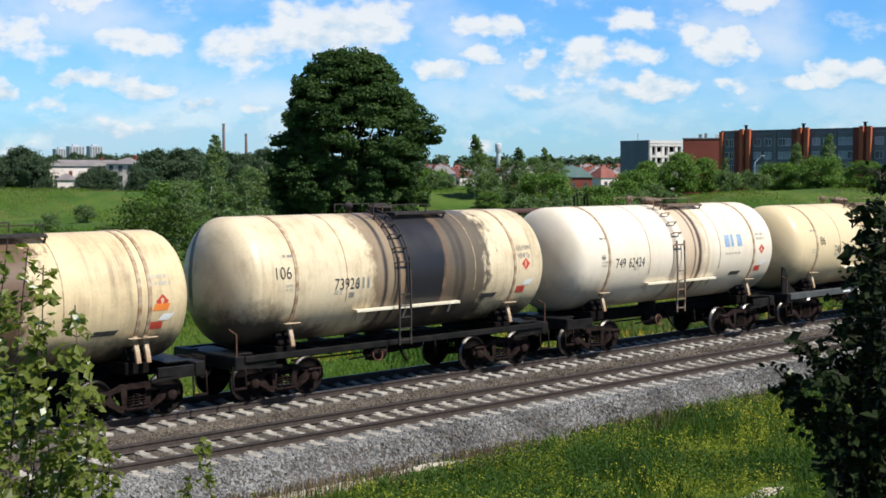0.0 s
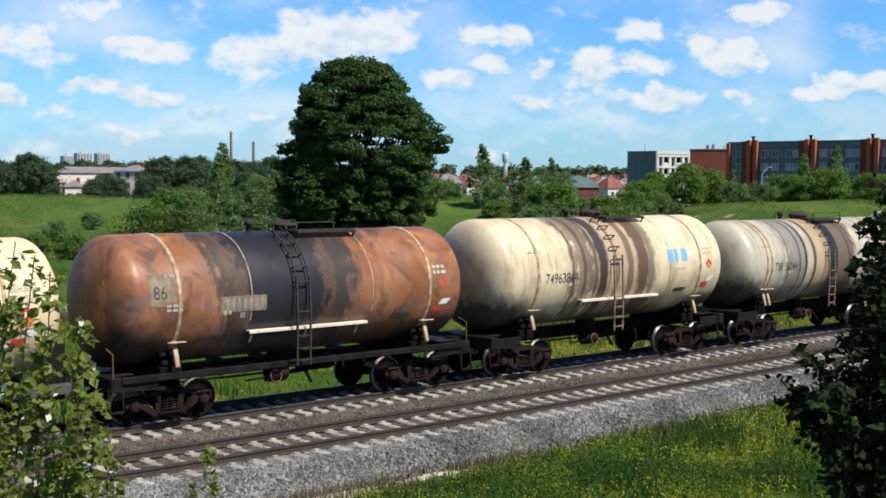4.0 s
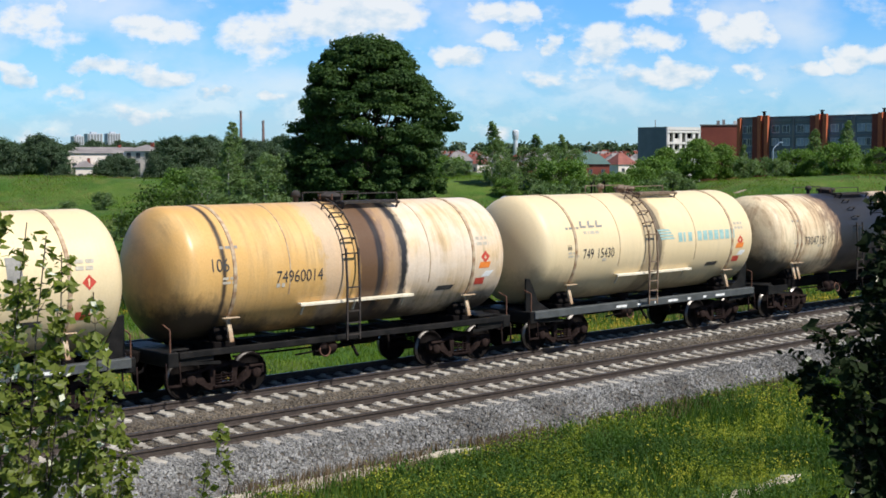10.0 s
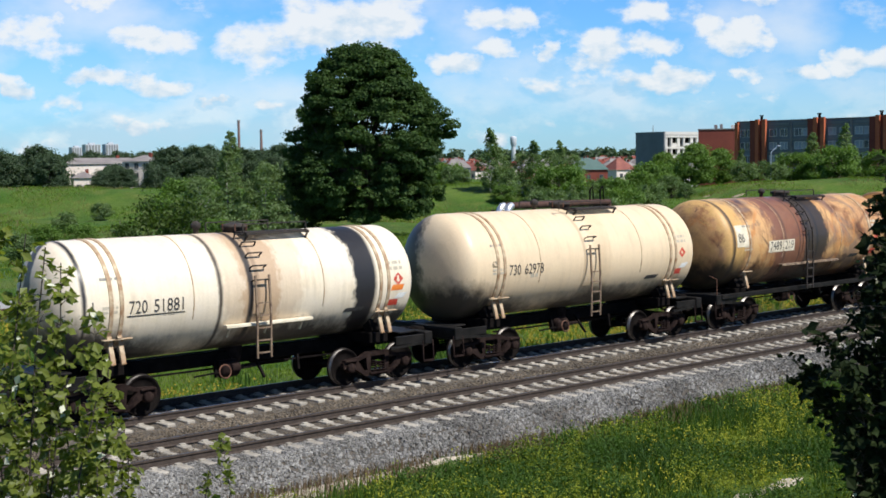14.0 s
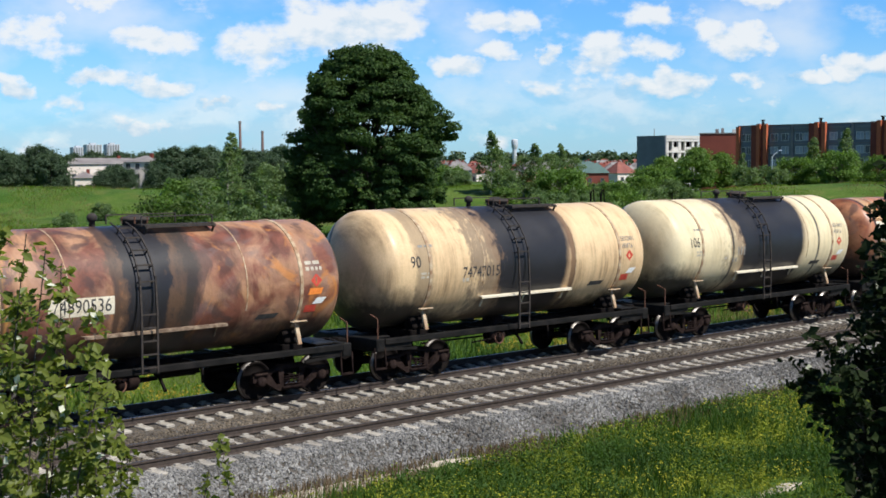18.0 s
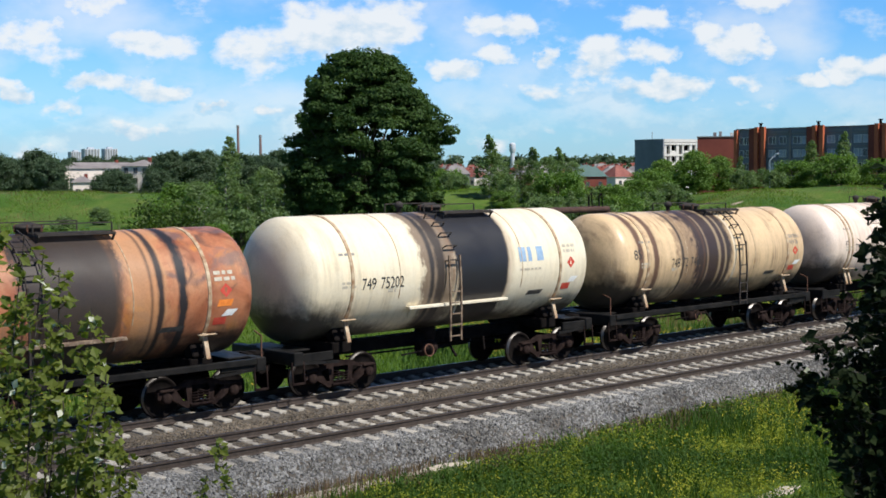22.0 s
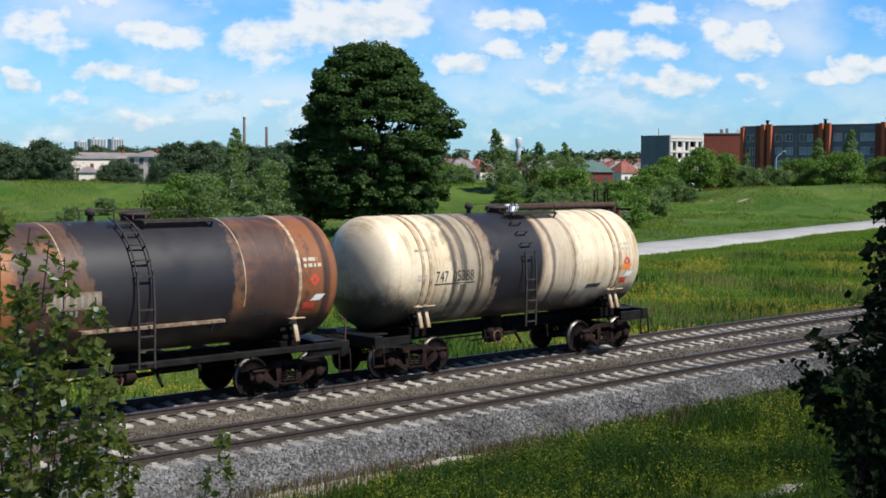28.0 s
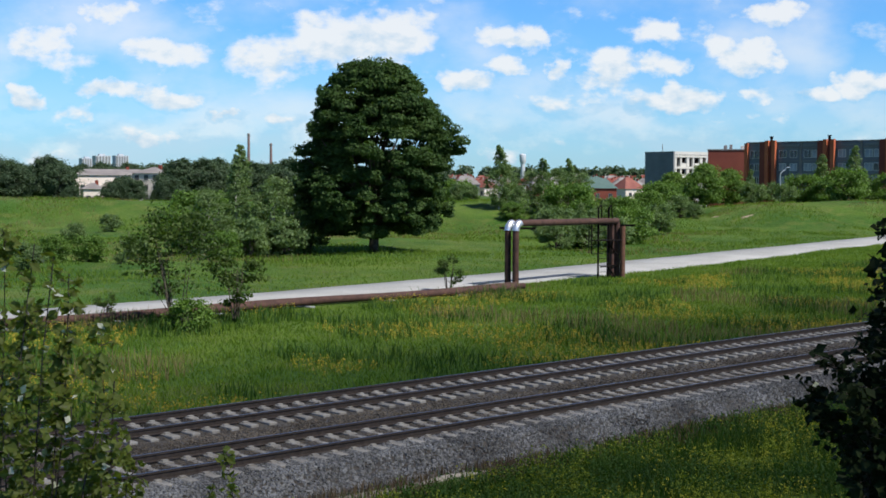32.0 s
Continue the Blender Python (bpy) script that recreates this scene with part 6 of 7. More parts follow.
def woods(name, b0, b1, d0, d1, count, h, size, mt, seed, label):
    """A far wood as one mass of leaf tufts on rounded crowns."""
    rg = np.random.default_rng(seed)
    blobs = []
    for k in range(count):
        x, y = at(rg.uniform(b0, b1), rg.uniform(d0, d1))
        hh = h * rg.uniform(0.65, 1.0)
        for q in range(5):
            blobs.append((x + rg.normal(0, h * 0.18), y + rg.normal(0, h * 0.18), float(ground_z(x, y)) + hh * (0.10 + 0.18 * q), h * 0.30))
    c, n = crown_points(rg, blobs, 64, 0.9)
    v, f = leaf_quads(rg, c, n, size)
    tagged(put(name, mesh_np(name, v, f, M[mt])), label, "wood", kind="stuff")


woods("distant_wood", 12, 74, 1500, 1800, 520, 17, 2.5, "leaf_far", 51, "long dark wood along the horizon")
woods("town_trees", 36, 62, 800, 1250, 70, 8, 1.0, "leaf_far", 52, "trees among the houses of the town")


# ---- far buildings ----
def facing(bearing, dist, turn=0.0, z=-1.5):
    x, y = at(bearing, dist)
    return pose(x, y, z, 0, 0, -bearing + turn)


GLASS = surface("dark_window_glass", (0.03, 0.04, 0.055), (0.06, 0.075, 0.095), 0.4, 6, 0.15, 0.0, 0.02)
CURTAIN = surface("pale_curtained_window", (0.26, 0.30, 0.36), (0.36, 0.40, 0.46), 0.4, 6, 0.4)


def window_set(parent, meshes, x, y, z, name="window"):
    w = put(name, meshes[0], parent, pose(x, y, z))
    put("pane", meshes[1], w)
    return w


def window_meshes(w, h, fmat, gmat):
    bm = bmesh.new()
    t = 0.09
    for c, s in (((0, 0, h / 2), (w, 0.12, t)), ((0, 0, -h / 2), (w, 0.12, t)), ((-w / 2, 0, 0), (t, 0.12, h)), ((w / 2, 0, 0), (t, 0.12, h)), ((w * 0.08, 0, 0), (t * 0.8, 0.10, h))):
        add_box(bm, c, s)
    return bm_mesh("window", bm, fmat), box_mesh("pane", (0, 0.03, 0), (w - t, 0.02, h - t), gmat)


WIN = window_meshes(1.7, 1.5, M["whitewall"], GLASS)
WIN2 = window_meshes(1.7, 1.5, M["whitewall"], CURTAIN)
WIN3 = window_meshes(1.3, 1.6, M["slate"], GLASS)


def apartment_block():
    """Five storeys of grey panels between pairs of brick piers, its long side turned a third away."""
    b = new("apartment_building")
    x0, y0 = at(55.02, 300)
    b.matrix_basis = pose(x0, y0, -1.5, 0, 0, -90.0)
    tagged(b, "five-storey apartment block of red brick piers and grey panels", "apartment building")
    L_, D_, H_ = 84.0, 12.0, 15.3
    put("wall", box_mesh("wall", (L_ / 2, D_ / 2, H_ / 2), (L_, D_, H_), M["panel"]), b)
    put("roof", box_mesh("roof", (L_ / 2, D_ / 2, H_ + 0.12), (L_ + 0.4, D_ + 0.4, 0.25), M["slate"]), b)
    put("corner_pier", box_mesh("corner_pier", (0.1, -0.3, H_ / 2), (0.8, 0.9, H_), M["brick_sunlit"]), b, label="orange brick pier")
    x, step = 5.3, 14.0
    while x < L_ - 3:
        put("brick_bay", box_mesh("brick_bay", (x, -0.25, (H_ + 0.3) / 2), (3.6, 0.7, H_ + 0.3), M["brick"]), b, label="red brick stair bay")
        for dx in (0.2, 1.9):
            put("brick_pier", box_mesh("brick_pier", (x + dx, -0.75, (H_ + 0.5) / 2), (0.85, 0.7, H_ + 0.5), M["brick_sunlit"]), b, label="orange brick pier")
        put("vent_stack", box_mesh("vent_stack", (x - 0.6, 2.0, H_ + 0.7), (0.45, 0.45, 1.2), M["iron"], 0.05), b)
        put("stack_cap", box_mesh("stack_cap", (x - 0.6, 2.0, H_ + 1.35), (0.7, 0.7, 0.2), M["iron"], 0.03), b)
        put("mid_strip", box_mesh("mid_strip", (x + 8.0, -0.1, H_ / 2), (0.5, 0.25, H_), M["slate"]), b)
        put("parapet_cap", box_mesh("parapet_cap", (x + 5.2, -0.15, H_ - 0.55), (4.6, 0.3, 0.35), M["concrete"]), b)
        put("parapet_cap", box_mesh("parapet_cap", (x + 10.4, -0.15, H_ - 0.55), (3.6, 0.3, 0.35), M["concrete"]), b)
        for st in range(5):
            for wx in (x + 3.6, x + 6.2, x + 9.6, x + 11.6):
                window_set(b, WIN2 if (st * 7 + int(wx)) % 3 else WIN, wx, -0.03, 1.9 + st * 2.75)
            put("storey_band", box_mesh("storey_band", (x + 7.4, -0.04, 3.2 + st * 2.75), (10.6, 0.14, 0.18), M["slate"]), b)
        x += step
    for st in range(5):
        for wx in (1.6, 2.8):
            window_set(b, WIN, wx, -0.03, 1.9 + st * 2.75)
    return b


def brick_block():
    b = new("brick_building")
    b.matrix_basis = facing(54.2, 332, 0)
    tagged(b, "windowless red brick end wall of a flat-roofed block", "building")
    put("wall", box_mesh("wall", (0, 6, 7.3), (9.0, 12, 14.6), M["brick"]), b)
    put("roof", box_mesh("roof", (0, 6, 14.7), (9.3, 12.3, 0.25), M["slate"]), b)
    put("roof_vent", box_mesh("roof_vent", (-0.4, 3, 15.3), (0.8, 0.8, 1.0), M["slate"], 0.05), b)
    put("roof_vent", box_mesh("roof_vent", (0.9, 3, 15.4), (0.7, 0.7, 1.2), M["slate"], 0.05), b)
    put("stair_head", box_mesh("stair_head", (4.0, 4, 15.0), (1.6, 2.5, 1.4), M["whitewall"], 0.03), b)


brick_block()
apartment_block()


def unfinished_block():
    """A box seen on its corner: bare grey gable to the west, white open frame to the south."""
    b = new("unfinished_building")
    x0, y0 = at(52.02, 345)
    b.matrix_basis = pose(x0, y0, -2.1, 0, 0, -6.0)
    tagged(b, "grey gable and white open frame of an unfinished block", "building")
    put("gable_wall", box_mesh("gable_wall", (0.2, 5, 7.5), (0.4, 10, 15.0), M["panel"]), b, label="bare dark grey gable wall")
    put("gable_cap", box_mesh("gable_cap", (0.2, 5, 15.1), (0.5, 10.1, 0.2), M["concrete"]), b)
    # solid core; its black colour paints the shade inside the open rooms
    put("wall", box_mesh("wall", (7.4, 6.0, 7.4), (14.0, 7.6, 14.8), M["iron"]), b, label="solid near-black core painting the shade of open rooms")
    for st in range(5):
        put("floor_slab", box_mesh("floor_slab", (7.4, 1.1, 2.6 + st * 2.85), (14.0, 2.2, 0.55), M["whitewall"]), b)
        for k, x in enumerate((0.9, 2.9, 5.4, 7.4, 10.2, 12.2, 14.0)):
            put("column", box_mesh("column", (x, 0.45, 1.2 + st * 2.85), (0.55 if k % 2 else 1.0, 0.6, 2.3), M["whitewall"]), b)
        for x in (4.1, 8.8):
            put("parapet_panel", box_mesh("parapet_panel", (x, 0.35, 0.45 + st * 2.85), (1.6, 0.2, 0.9), M["whitewall"]), b)
    put("parapet", box_mesh("parapet", (7.4, 1.1, 14.8), (14.0, 2.2, 0.8), M["whitewall"]), b)
    put("aerial", bars_mesh("aerial", [((0.2, 4, 15.0), (0.2, 4, 17.0), 0.12)], M["slate"]), b)


unfinished_block()


def gabled(name, m, w, d, h, rh, wall, roof, label, rows=2, cols=4, category="house", group=""):
    b = new(name)
    b.matrix_basis = m
    tagged(b, label, category, group)
    put("wall", box_mesh("wall", (0, d / 2, h / 2), (w, d, h), M[wall]), b)
    bm = bmesh.new()
    o = 0.5
    vs = [bm.verts.new(c) for c in ((-w / 2 - o, -o, h), (w / 2 + o, -o, h), (w / 2 + o, d + o, h), (-w / 2 - o, d + o, h), (-w / 2 + d * 0.35, d / 2, h + rh), (w / 2 - d * 0.35, d / 2, h + rh))]
    for f in ((0, 1, 5, 4), (1, 2, 5), (2, 3, 4, 5), (3, 0, 4), (3, 2, 1, 0)):
        bm.faces.new([vs[i] for i in f])
    rf = put("roof", bm_mesh("roof", bm, M[roof]), b)
    put("chimney", box_mesh("chimney", (w * 0.2, d / 2, h + rh * 0.9), (0.9, 0.9, 1.8), M["brick"]), rf)
    for r in range(rows):
        for c in range(cols):
            window_set(b, WIN3, -w / 2 + (c + 0.5) * w / cols, -0.06, 1.7 + r * 3.0)
    return b


gabled("pink_house", facing(28.9, 425, 20), 26, 11, 8.4, 1.9, "pinkwall", "slate", "long pale pink two-storey house with grey roof", 2, 6)
gabled("pink_house", facing(30.05, 412, -26), 9, 12, 9.0, 1.9, "pinkwall", "slate", "pale pink house with grey hipped roof", 3, 3)
gabled("pink_house", facing(27.95, 400, 4), 5.6, 7, 4.4, 1.8, "pinkwall", "slate", "small pale pink house with grey roof", 1, 2)
gabled("pink_house", facing(30.7, 415, -30), 6.5, 9, 5.4, 1.6, "pinkwall", "slate", "small pale house with dark windows", 2, 3)


def tower_block(bearing, dist, w, h, mt, label):
    b = new("tower_block")
    b.matrix_basis = facing(bearing, dist, 12)
    tagged(b, label, "building")
    put("wall", box_mesh("wall", (0, 8, h / 2), (w, 16, h), M[mt]), b)
    put("roof", box_mesh("roof", (0, 8, h + 0.6), (w * 0.4, 6, 2.0), M[mt]), b)
    for i in range(5):
        put("balcony_stack", box_mesh("balcony_stack", (-w / 2 + (i + 0.5) * w / 5, -0.4, h / 2), (w / 12, 0.8, h * 0.96), M["concrete"]), b)


tower_block(28.35, 1300, 14, 29, "haze", "pale grey tower block far off")
tower_block(29.1, 1320, 12, 29.5, "haze", "pale grey tower block far off")
tower_block(27.75, 1400, 12, 28, "haze", "pale grey tower block far off")

for (b, d, h, r) in ((34.25, 1200, 47.5, 1.25), (35.17, 1200, 39.0, 1.25)):
    x, y = at(b, d)
    ch = tagged(new("factory_chimney"), "tall dark brick factory chimney", "chimney", "factory chimneys")
    ch.location = (x, y, -1.5)
    put("shaft", lathe("shaft", [(r * 1.45, 0), (r, h * 0.6), (r * 0.8, h)], 20, M["chimney"]), ch)
    put("crown_ring", lathe("crown_ring", [(r * 0.78, h - 2.5), (r * 1.0, h - 2.2), (r * 1.0, h - 0.4), (r * 0.78, h)], 20, M["slate"]), ch)


def water_tower():
    x, y = at(45.75, 1400)
    t = tagged(new("water_tower"), "pale water tower with a wide tank head", "water tower")
    t.location = (x, y, -1.5)
    put("shaft", lathe("shaft", [(2.4, 0), (2.2, 24)], 18, M["haze"]), t)
    put("tank_head", lathe("tank_head", [(2.2, 24), (3.2, 26), (3.4, 33), (2.9, 34), (0.1, 35)], 18, M["haze"]), t)


water_tower()
rgh = random.Random(8)
for k in range(110):
    b = rgh.choice((rgh.uniform(42.7, 45.0), rgh.uniform(42.7, 45.0), rgh.uniform(46, 51.0), rgh.uniform(48, 50.8)))
    d = rgh.uniform(600, 1200)
    tx, ty = at(b, d)
    gabled("town_house", facing(b, d, rgh.uniform(-50, 50), float(ground_z(tx, ty)) - 0.4), rgh.uniform(8, 11), rgh.uniform(7, 9), rgh.uniform(3.5, 5.5), rgh.uniform(2.5, 4.0), rgh.choice(("whitewall", "concrete", "brick", "concrete", "pinkwall")),
           rgh.choice(("redroof", "brick", "slate", "greenroof", "slate", "slate")), "small town house with pitched roof", 1, 3, "house", "houses of the town")
gabled("red_roofed_house", facing(50.45, 540, 35), 9, 10, 4.0, 4.6, "pinkwall", "redroof", "house with a steep red tile roof", 1, 2)
gabled("green_roofed_house", facing(48.9, 500, 10), 14, 10, 4.4, 4.0, "brick", "greenroof", "house with a blue-green metal roof", 1, 3)


def street_lamp():
    x, y = at(56.35, 250)
    t = tagged(new("street_lamp"), "pale metal street lamp with a bent arm", "street lamp")
    t.location = (x, y, float(ground_z(x, y)))
    put("pole", bars_mesh("pole", [((0, 0, 0), (0, 0, 5.6), 0.09)], M["foil"], 8), t)
    put("arm", bars_mesh("arm", [((0, 0, 5.6), (0.9, -0.6, 6.6), 0.07)], M["foil"], 8), t)
    put("lamp_head", box_mesh("lamp_head", (1.2, -0.8, 6.75), (0.9, 0.35, 0.2), M["foil"], 0.05), t)


street_lamp()


# ---- the heating pipes: along the ground, then up and over on a portal ----
def tube(name, pts, r, mt, seg=12):
    return limb_mesh(name, [[(*p, r) for p in pts]], mt, seg)


def pipe_portal():
    t = tagged(new("pipe_portal"), "rusty pipe portal with white elbows and a ladder", "pipe portal")
    zb, zt = -1.7, 2.85
    ends = ((64.5, 40.9), (64.64, 40.3))
    far = ((77.6, 43.2), (77.74, 42.6))
    for i, ((xa, ya), (xb, yb)) in enumerate(zip(ends, far)):
        put("riser", tube("riser", [(xa, ya, zb), (xa, ya, zt - 0.45)], 0.22, M["pipe"]), t)
        dx, dy = (xb - xa) / 13.5, (yb - ya) / 13.5
        arc = [(xa + dx * 0.5 * (1 - math.cos(a)), ya + dy * 0.5 * (1 - math.cos(a)), zt - 0.5 + 0.5 * math.sin(a)) for a in np.linspace(0, math.pi / 2, 7)]
        put("elbow", tube("elbow", arc, 0.25, M["foil"]), t, label="bare white metal elbow")
        put("crossover_pipe", tube("crossover_pipe", [(xa + dx * 0.5, ya + dy * 0.5, zt), (xb, yb, zt - 0.12)], 0.22, M["pipe"]), t)
        put("riser", tube("riser", [(xb, yb, zb), (xb, yb, zt - 0.2)], 0.22, M["pipe"]), t)
    put("post", tube("post", [(77.8, 42.1, zb), (77.8, 42.1, zt - 0.5)], 0.2, M["rusty"], 8), t)
    put("post", tube("post", [(77.2, 42.6, zb), (77.2, 42.6, zt - 0.3)], 0.14, M["pipe"], 8), t)
    put("cross_beam", bars_mesh("cross_beam", [((64.2, 41.4, zt - 0.33), (65.6, 39.4, zt - 0.33), 0.14)], M["iron"]), t)
    put("cross_beam", bars_mesh("cross_beam", [((77.4, 43.9, zt - 0.45), (78.6, 41.6, zt - 0.45), 0.14)], M["iron"]), t)
    lx, ly = 75.4, 42.4
    for d in (0.0, 0.55):
        put("ladder_stile", bars_mesh("ladder_stile", [((lx + d * 2.1, ly, -1.5), (lx + d * 2.1, ly, 3.7), 0.10)], M["iron"]), t)
    for k in range(9):
        put("rung", bars_mesh("rung", [((lx, ly, -1.0 + k * 0.5), (lx + 1.15, ly, -1.0 + k * 0.5), 0.035)], M["iron"]), t)
    put("platform", box_mesh("platform", (76.1, 42.2, 1.35), (2.2, 1.0, 0.07), M["iron"]), t)
    put("cage", bars_mesh("cage", [((74.2, 42.0, 2.6), (74.2, 42.0, 0.4), 0.06), ((74.2, 42.0, 0.4), (75.4, 42.0, 0.4), 0.06), ((74.2, 42.0, 1.35), (75.4, 42.0, 1.35), 0.05), ((74.6, 42.6, 2.6), (74.6, 42.6, 0.4), 0.05)], M["iron"]), t)
    put("brace", bars_mesh("brace", [((76.2, 42.3, 1.3), (77.6, 42.4, 0.2), 0.08), ((75.6, 42.3, -0.6), (77.5, 42.4, -0.55), 0.1), ((76.4, 42.3, -0.6), (77.4, 42.4, -1.5), 0.09)], M["iron"]), t)
    put("top_hoop", bars_mesh("top_hoop", [((75.4, 42.4, 3.7), (75.7, 42.4, 3.95), 0.07), ((76.55, 42.4, 3.7), (76.85, 42.4, 3.95), 0.07), ((75.7, 42.4, 3.95), (75.8, 42.4, 2.9), 0.06), ((76.85, 42.4, 3.95), (76.95, 42.4, 2.9), 0.06)], M["iron"]), t)


pipe_portal()
gp = tagged(new("ground_pipe"), "long rusty heating pipes lying along the lane", "pipe")
for k, (dy, r) in enumerate(((-0.7, 0.20), (-0.05, 0.20))):
    put("pipe_run", tube("pipe_run", [(x, 39.2 + dy + 0.0007 * (x - 40) ** 2 + 0.05 * math.sin(x * 0.4), -1.22 + 0.05 * math.sin(x * 0.3 + k)) for x in np.arange(-60, 66, 2.0)], r, M["pipe"]), gp)
for x in range(10, 64, 6):
    put("pipe_block", box_mesh("pipe_block", (x, 38.9 + 0.0007 * (x - 40) ** 2, -1.6), (0.4, 1.9, 0.35), M["concrete"], 0.03), gp)


# ---- grass and flowers ----
def blades(name, xs, ys, h, w, mt, seed, label, category="grass", lean=0.35, parent=None):
    """Grass: each blade a narrow bent strip of two faces."""
    rg = np.random.default_rng(seed)
    n = len(xs)
    z = ground_z(xs, ys)
    hh = h * rg.uniform(0.5, 1.35, n)
    a = rg.uniform(0, 2 * np.pi, n)
    b = rg.uniform(0, 2 * np.pi, n)
    le = lean * hh * rg.uniform(0.2, 1.0, n)
    base = np.stack([xs, ys, z - 0.03], -1)
    side = np.stack([np.cos(b), np.sin(b), np.zeros(n)], -1) * (w * rg.uniform(0.6, 1.4, n))[:, None]
    mid = base + np.stack([np.cos(a) * le * 0.35, np.sin(a) * le * 0.35, hh * 0.6], -1)
    tip = base + np.stack([np.cos(a) * le, np.sin(a) * le, hh], -1)
    v = np.stack([base - side, base + side, mid + side * 0.8, mid - side * 0.8, tip + side * 0.15, tip - side * 0.15], 1).reshape(-1, 3)
    k = np.arange(n)[:, None] * 6
    f = np.concatenate([k + np.array([0, 1, 2, 3]), k + np.array([3, 2, 4, 5])])
    return tagged(put(name, mesh_np(name, v, f, M[mt])), label, category, kind="stuff")


def field(rg, n, x0, x1, y0, y1, power=1.0):
    return x0 + (x1 - x0) * rg.random(n) ** power, rg.uniform(y0, y1, n)


def clumped(xs, ys, fx, lo):
    """Keep the points where a slow noise is above lo."""
    keep = np.array([noise.noise((x * fx, y * fx, 7.0)) > lo for x, y in zip(xs, ys)])
    return xs[keep], ys[keep]


rgg = np.random.default_rng(77)
x, y = field(rgg, 60000, 12, 50, -9.5, -1.6)
yk = (y < np.interp(x, [12, 18.5, 22, 27, 34], [-2.55, -2.45, -2.15, -1.75, -1.6]) + rgg.normal(0, 0.12, len(y))) & (np.hypot((x - 23.2) / 2.0, (y + 7.65) / 0.45) > 1)
x, y = x[yk], y[yk]
blades("near_grass", x, y, 0.17, 0.010, "grass", 1, "tall green grass on the near side of the railway")
x, y = field(rgg, 26000, 12, 50, -9.5, -2.2)
x, y = clumped(x, y, 0.45, 0.0)
yk = (y < np.interp(x, [12, 20, 27], [-2.8, -2.5, -2.2])) & (np.hypot((x - 23.2) / 2.2, (y + 7.65) / 0.6) > 1)
x, y = x[yk], y[yk]
blades("near_weeds", x, y, 0.42, 0.014, "weed", 2, "rank green weeds beside the railway", "weeds", 0.6)
def herbs(name, n, box, fx, lo, size, mt, seed, label, stalk=0.4, per=9):
    """Broad-leaved weeds: tufts of small leaves on short stalks."""
    rg = np.random.default_rng(seed)
    hx, hy = field(rg, n, *box)
    hx, hy = clumped(hx, hy, fx, lo)
    keep = hy < np.interp(hx, [12, 20, 27], [-2.9, -2.6, -2.2])
    hx, hy = hx[keep], hy[keep]
    top = stalk * rg.uniform(0.4, 1.2, len(hx))
    at_z = ground_z(hx, hy)[:, None] + top[:, None] * rg.uniform(0.15, 1.0, (len(hx), per))
    pts = np.stack([hx[:, None] + rg.normal(0, 0.05, at_z.shape), hy[:, None] + rg.normal(0, 0.05, at_z.shape), at_z], -1).reshape(-1, 3)
    v, f = leaf_quads(rg, pts, np.tile((0.0, -0.2, 0.8), (len(pts), 1)), size, 1.0, 0.9)
    tagged(put(name, mesh_np(name, v, f, M[mt])), label, "weeds", kind="stuff")


herbs("near_herbs", 19000, (12, 52, -9.5, -2.2), 0.35, -0.12, 0.032, "weed", 91, "broad-leaved green weeds beside the railway")
herbs("gold_weeds", 7500, (14, 50, -9.3, -2.8), 0.5, 0.14, 0.026, "goldweed", 93, "yellow-green weeds in loose clumps", 0.62, 14)
herbs("pale_herbs", 6000, (12, 52, -9.5, -2.2), 0.8, 0.12, 0.024, "grass", 92, "paler green weeds beside the railway", 0.5, 7)
x, y = field(rgg, 16000, 12, 60, -2.9, -1.65)
x, y = clumped(x, y, 0.7, -0.1)
blades("verge_grass", x, y, 0.22, 0.010, "litter", 3, "thin brown dead grass at the foot of the stone bed")
x, y = field(rgg, 330000, 14, 150, 7.6, 58.0)
yk = (y < np.interp(x, [p[0] for p in ROAD], [p[1] for p in ROAD]) - np.interp(x, [20, 50, 70], [3.6, 4.0, 4.9])) & ((x > 64) | (np.abs(y - 38.7 - 0.0007 * (x - 40) ** 2) > 1.3))
x, y = x[yk], y[yk]
blades("meadow_grass", x, y, 0.20, 0.020, "meadow", 4, "tall summer meadow grass beyond the railway", "grass", 0.8)
x, y = field(rgg, 34000, 14, 110, 7.6, 40.0)
x, y = clumped(x, y, 0.16, 0.08)
blades("meadow_weeds", x, y, 0.5, 0.03, "weed", 5, "darker rank weeds in the meadow", "weeds", 0.5)
x, y = field(rgg, 30000, 14, 110, 7.4, 40.0)
x, y = clumped(x, y, 0.11, 0.22)
blades("dry_meadow_grass", x, y, 0.55, 0.018, "grass_dry", 6, "straw-coloured dry grass in the meadow")
x, y = field(rgg, 90000, 20, 170, 45.0, 110.0)
road_y = np.interp(x, [p[0] for p in ROAD], [p[1] for p in ROAD])
yk = (y > road_y + 3.1) & (rgg.random(len(y)) < np.exp(-(y - road_y) / 14.0))
blades("far_meadow_grass", x[yk], y[yk], 0.16, 0.035, "meadow", 8, "green meadow grass beyond the lane")


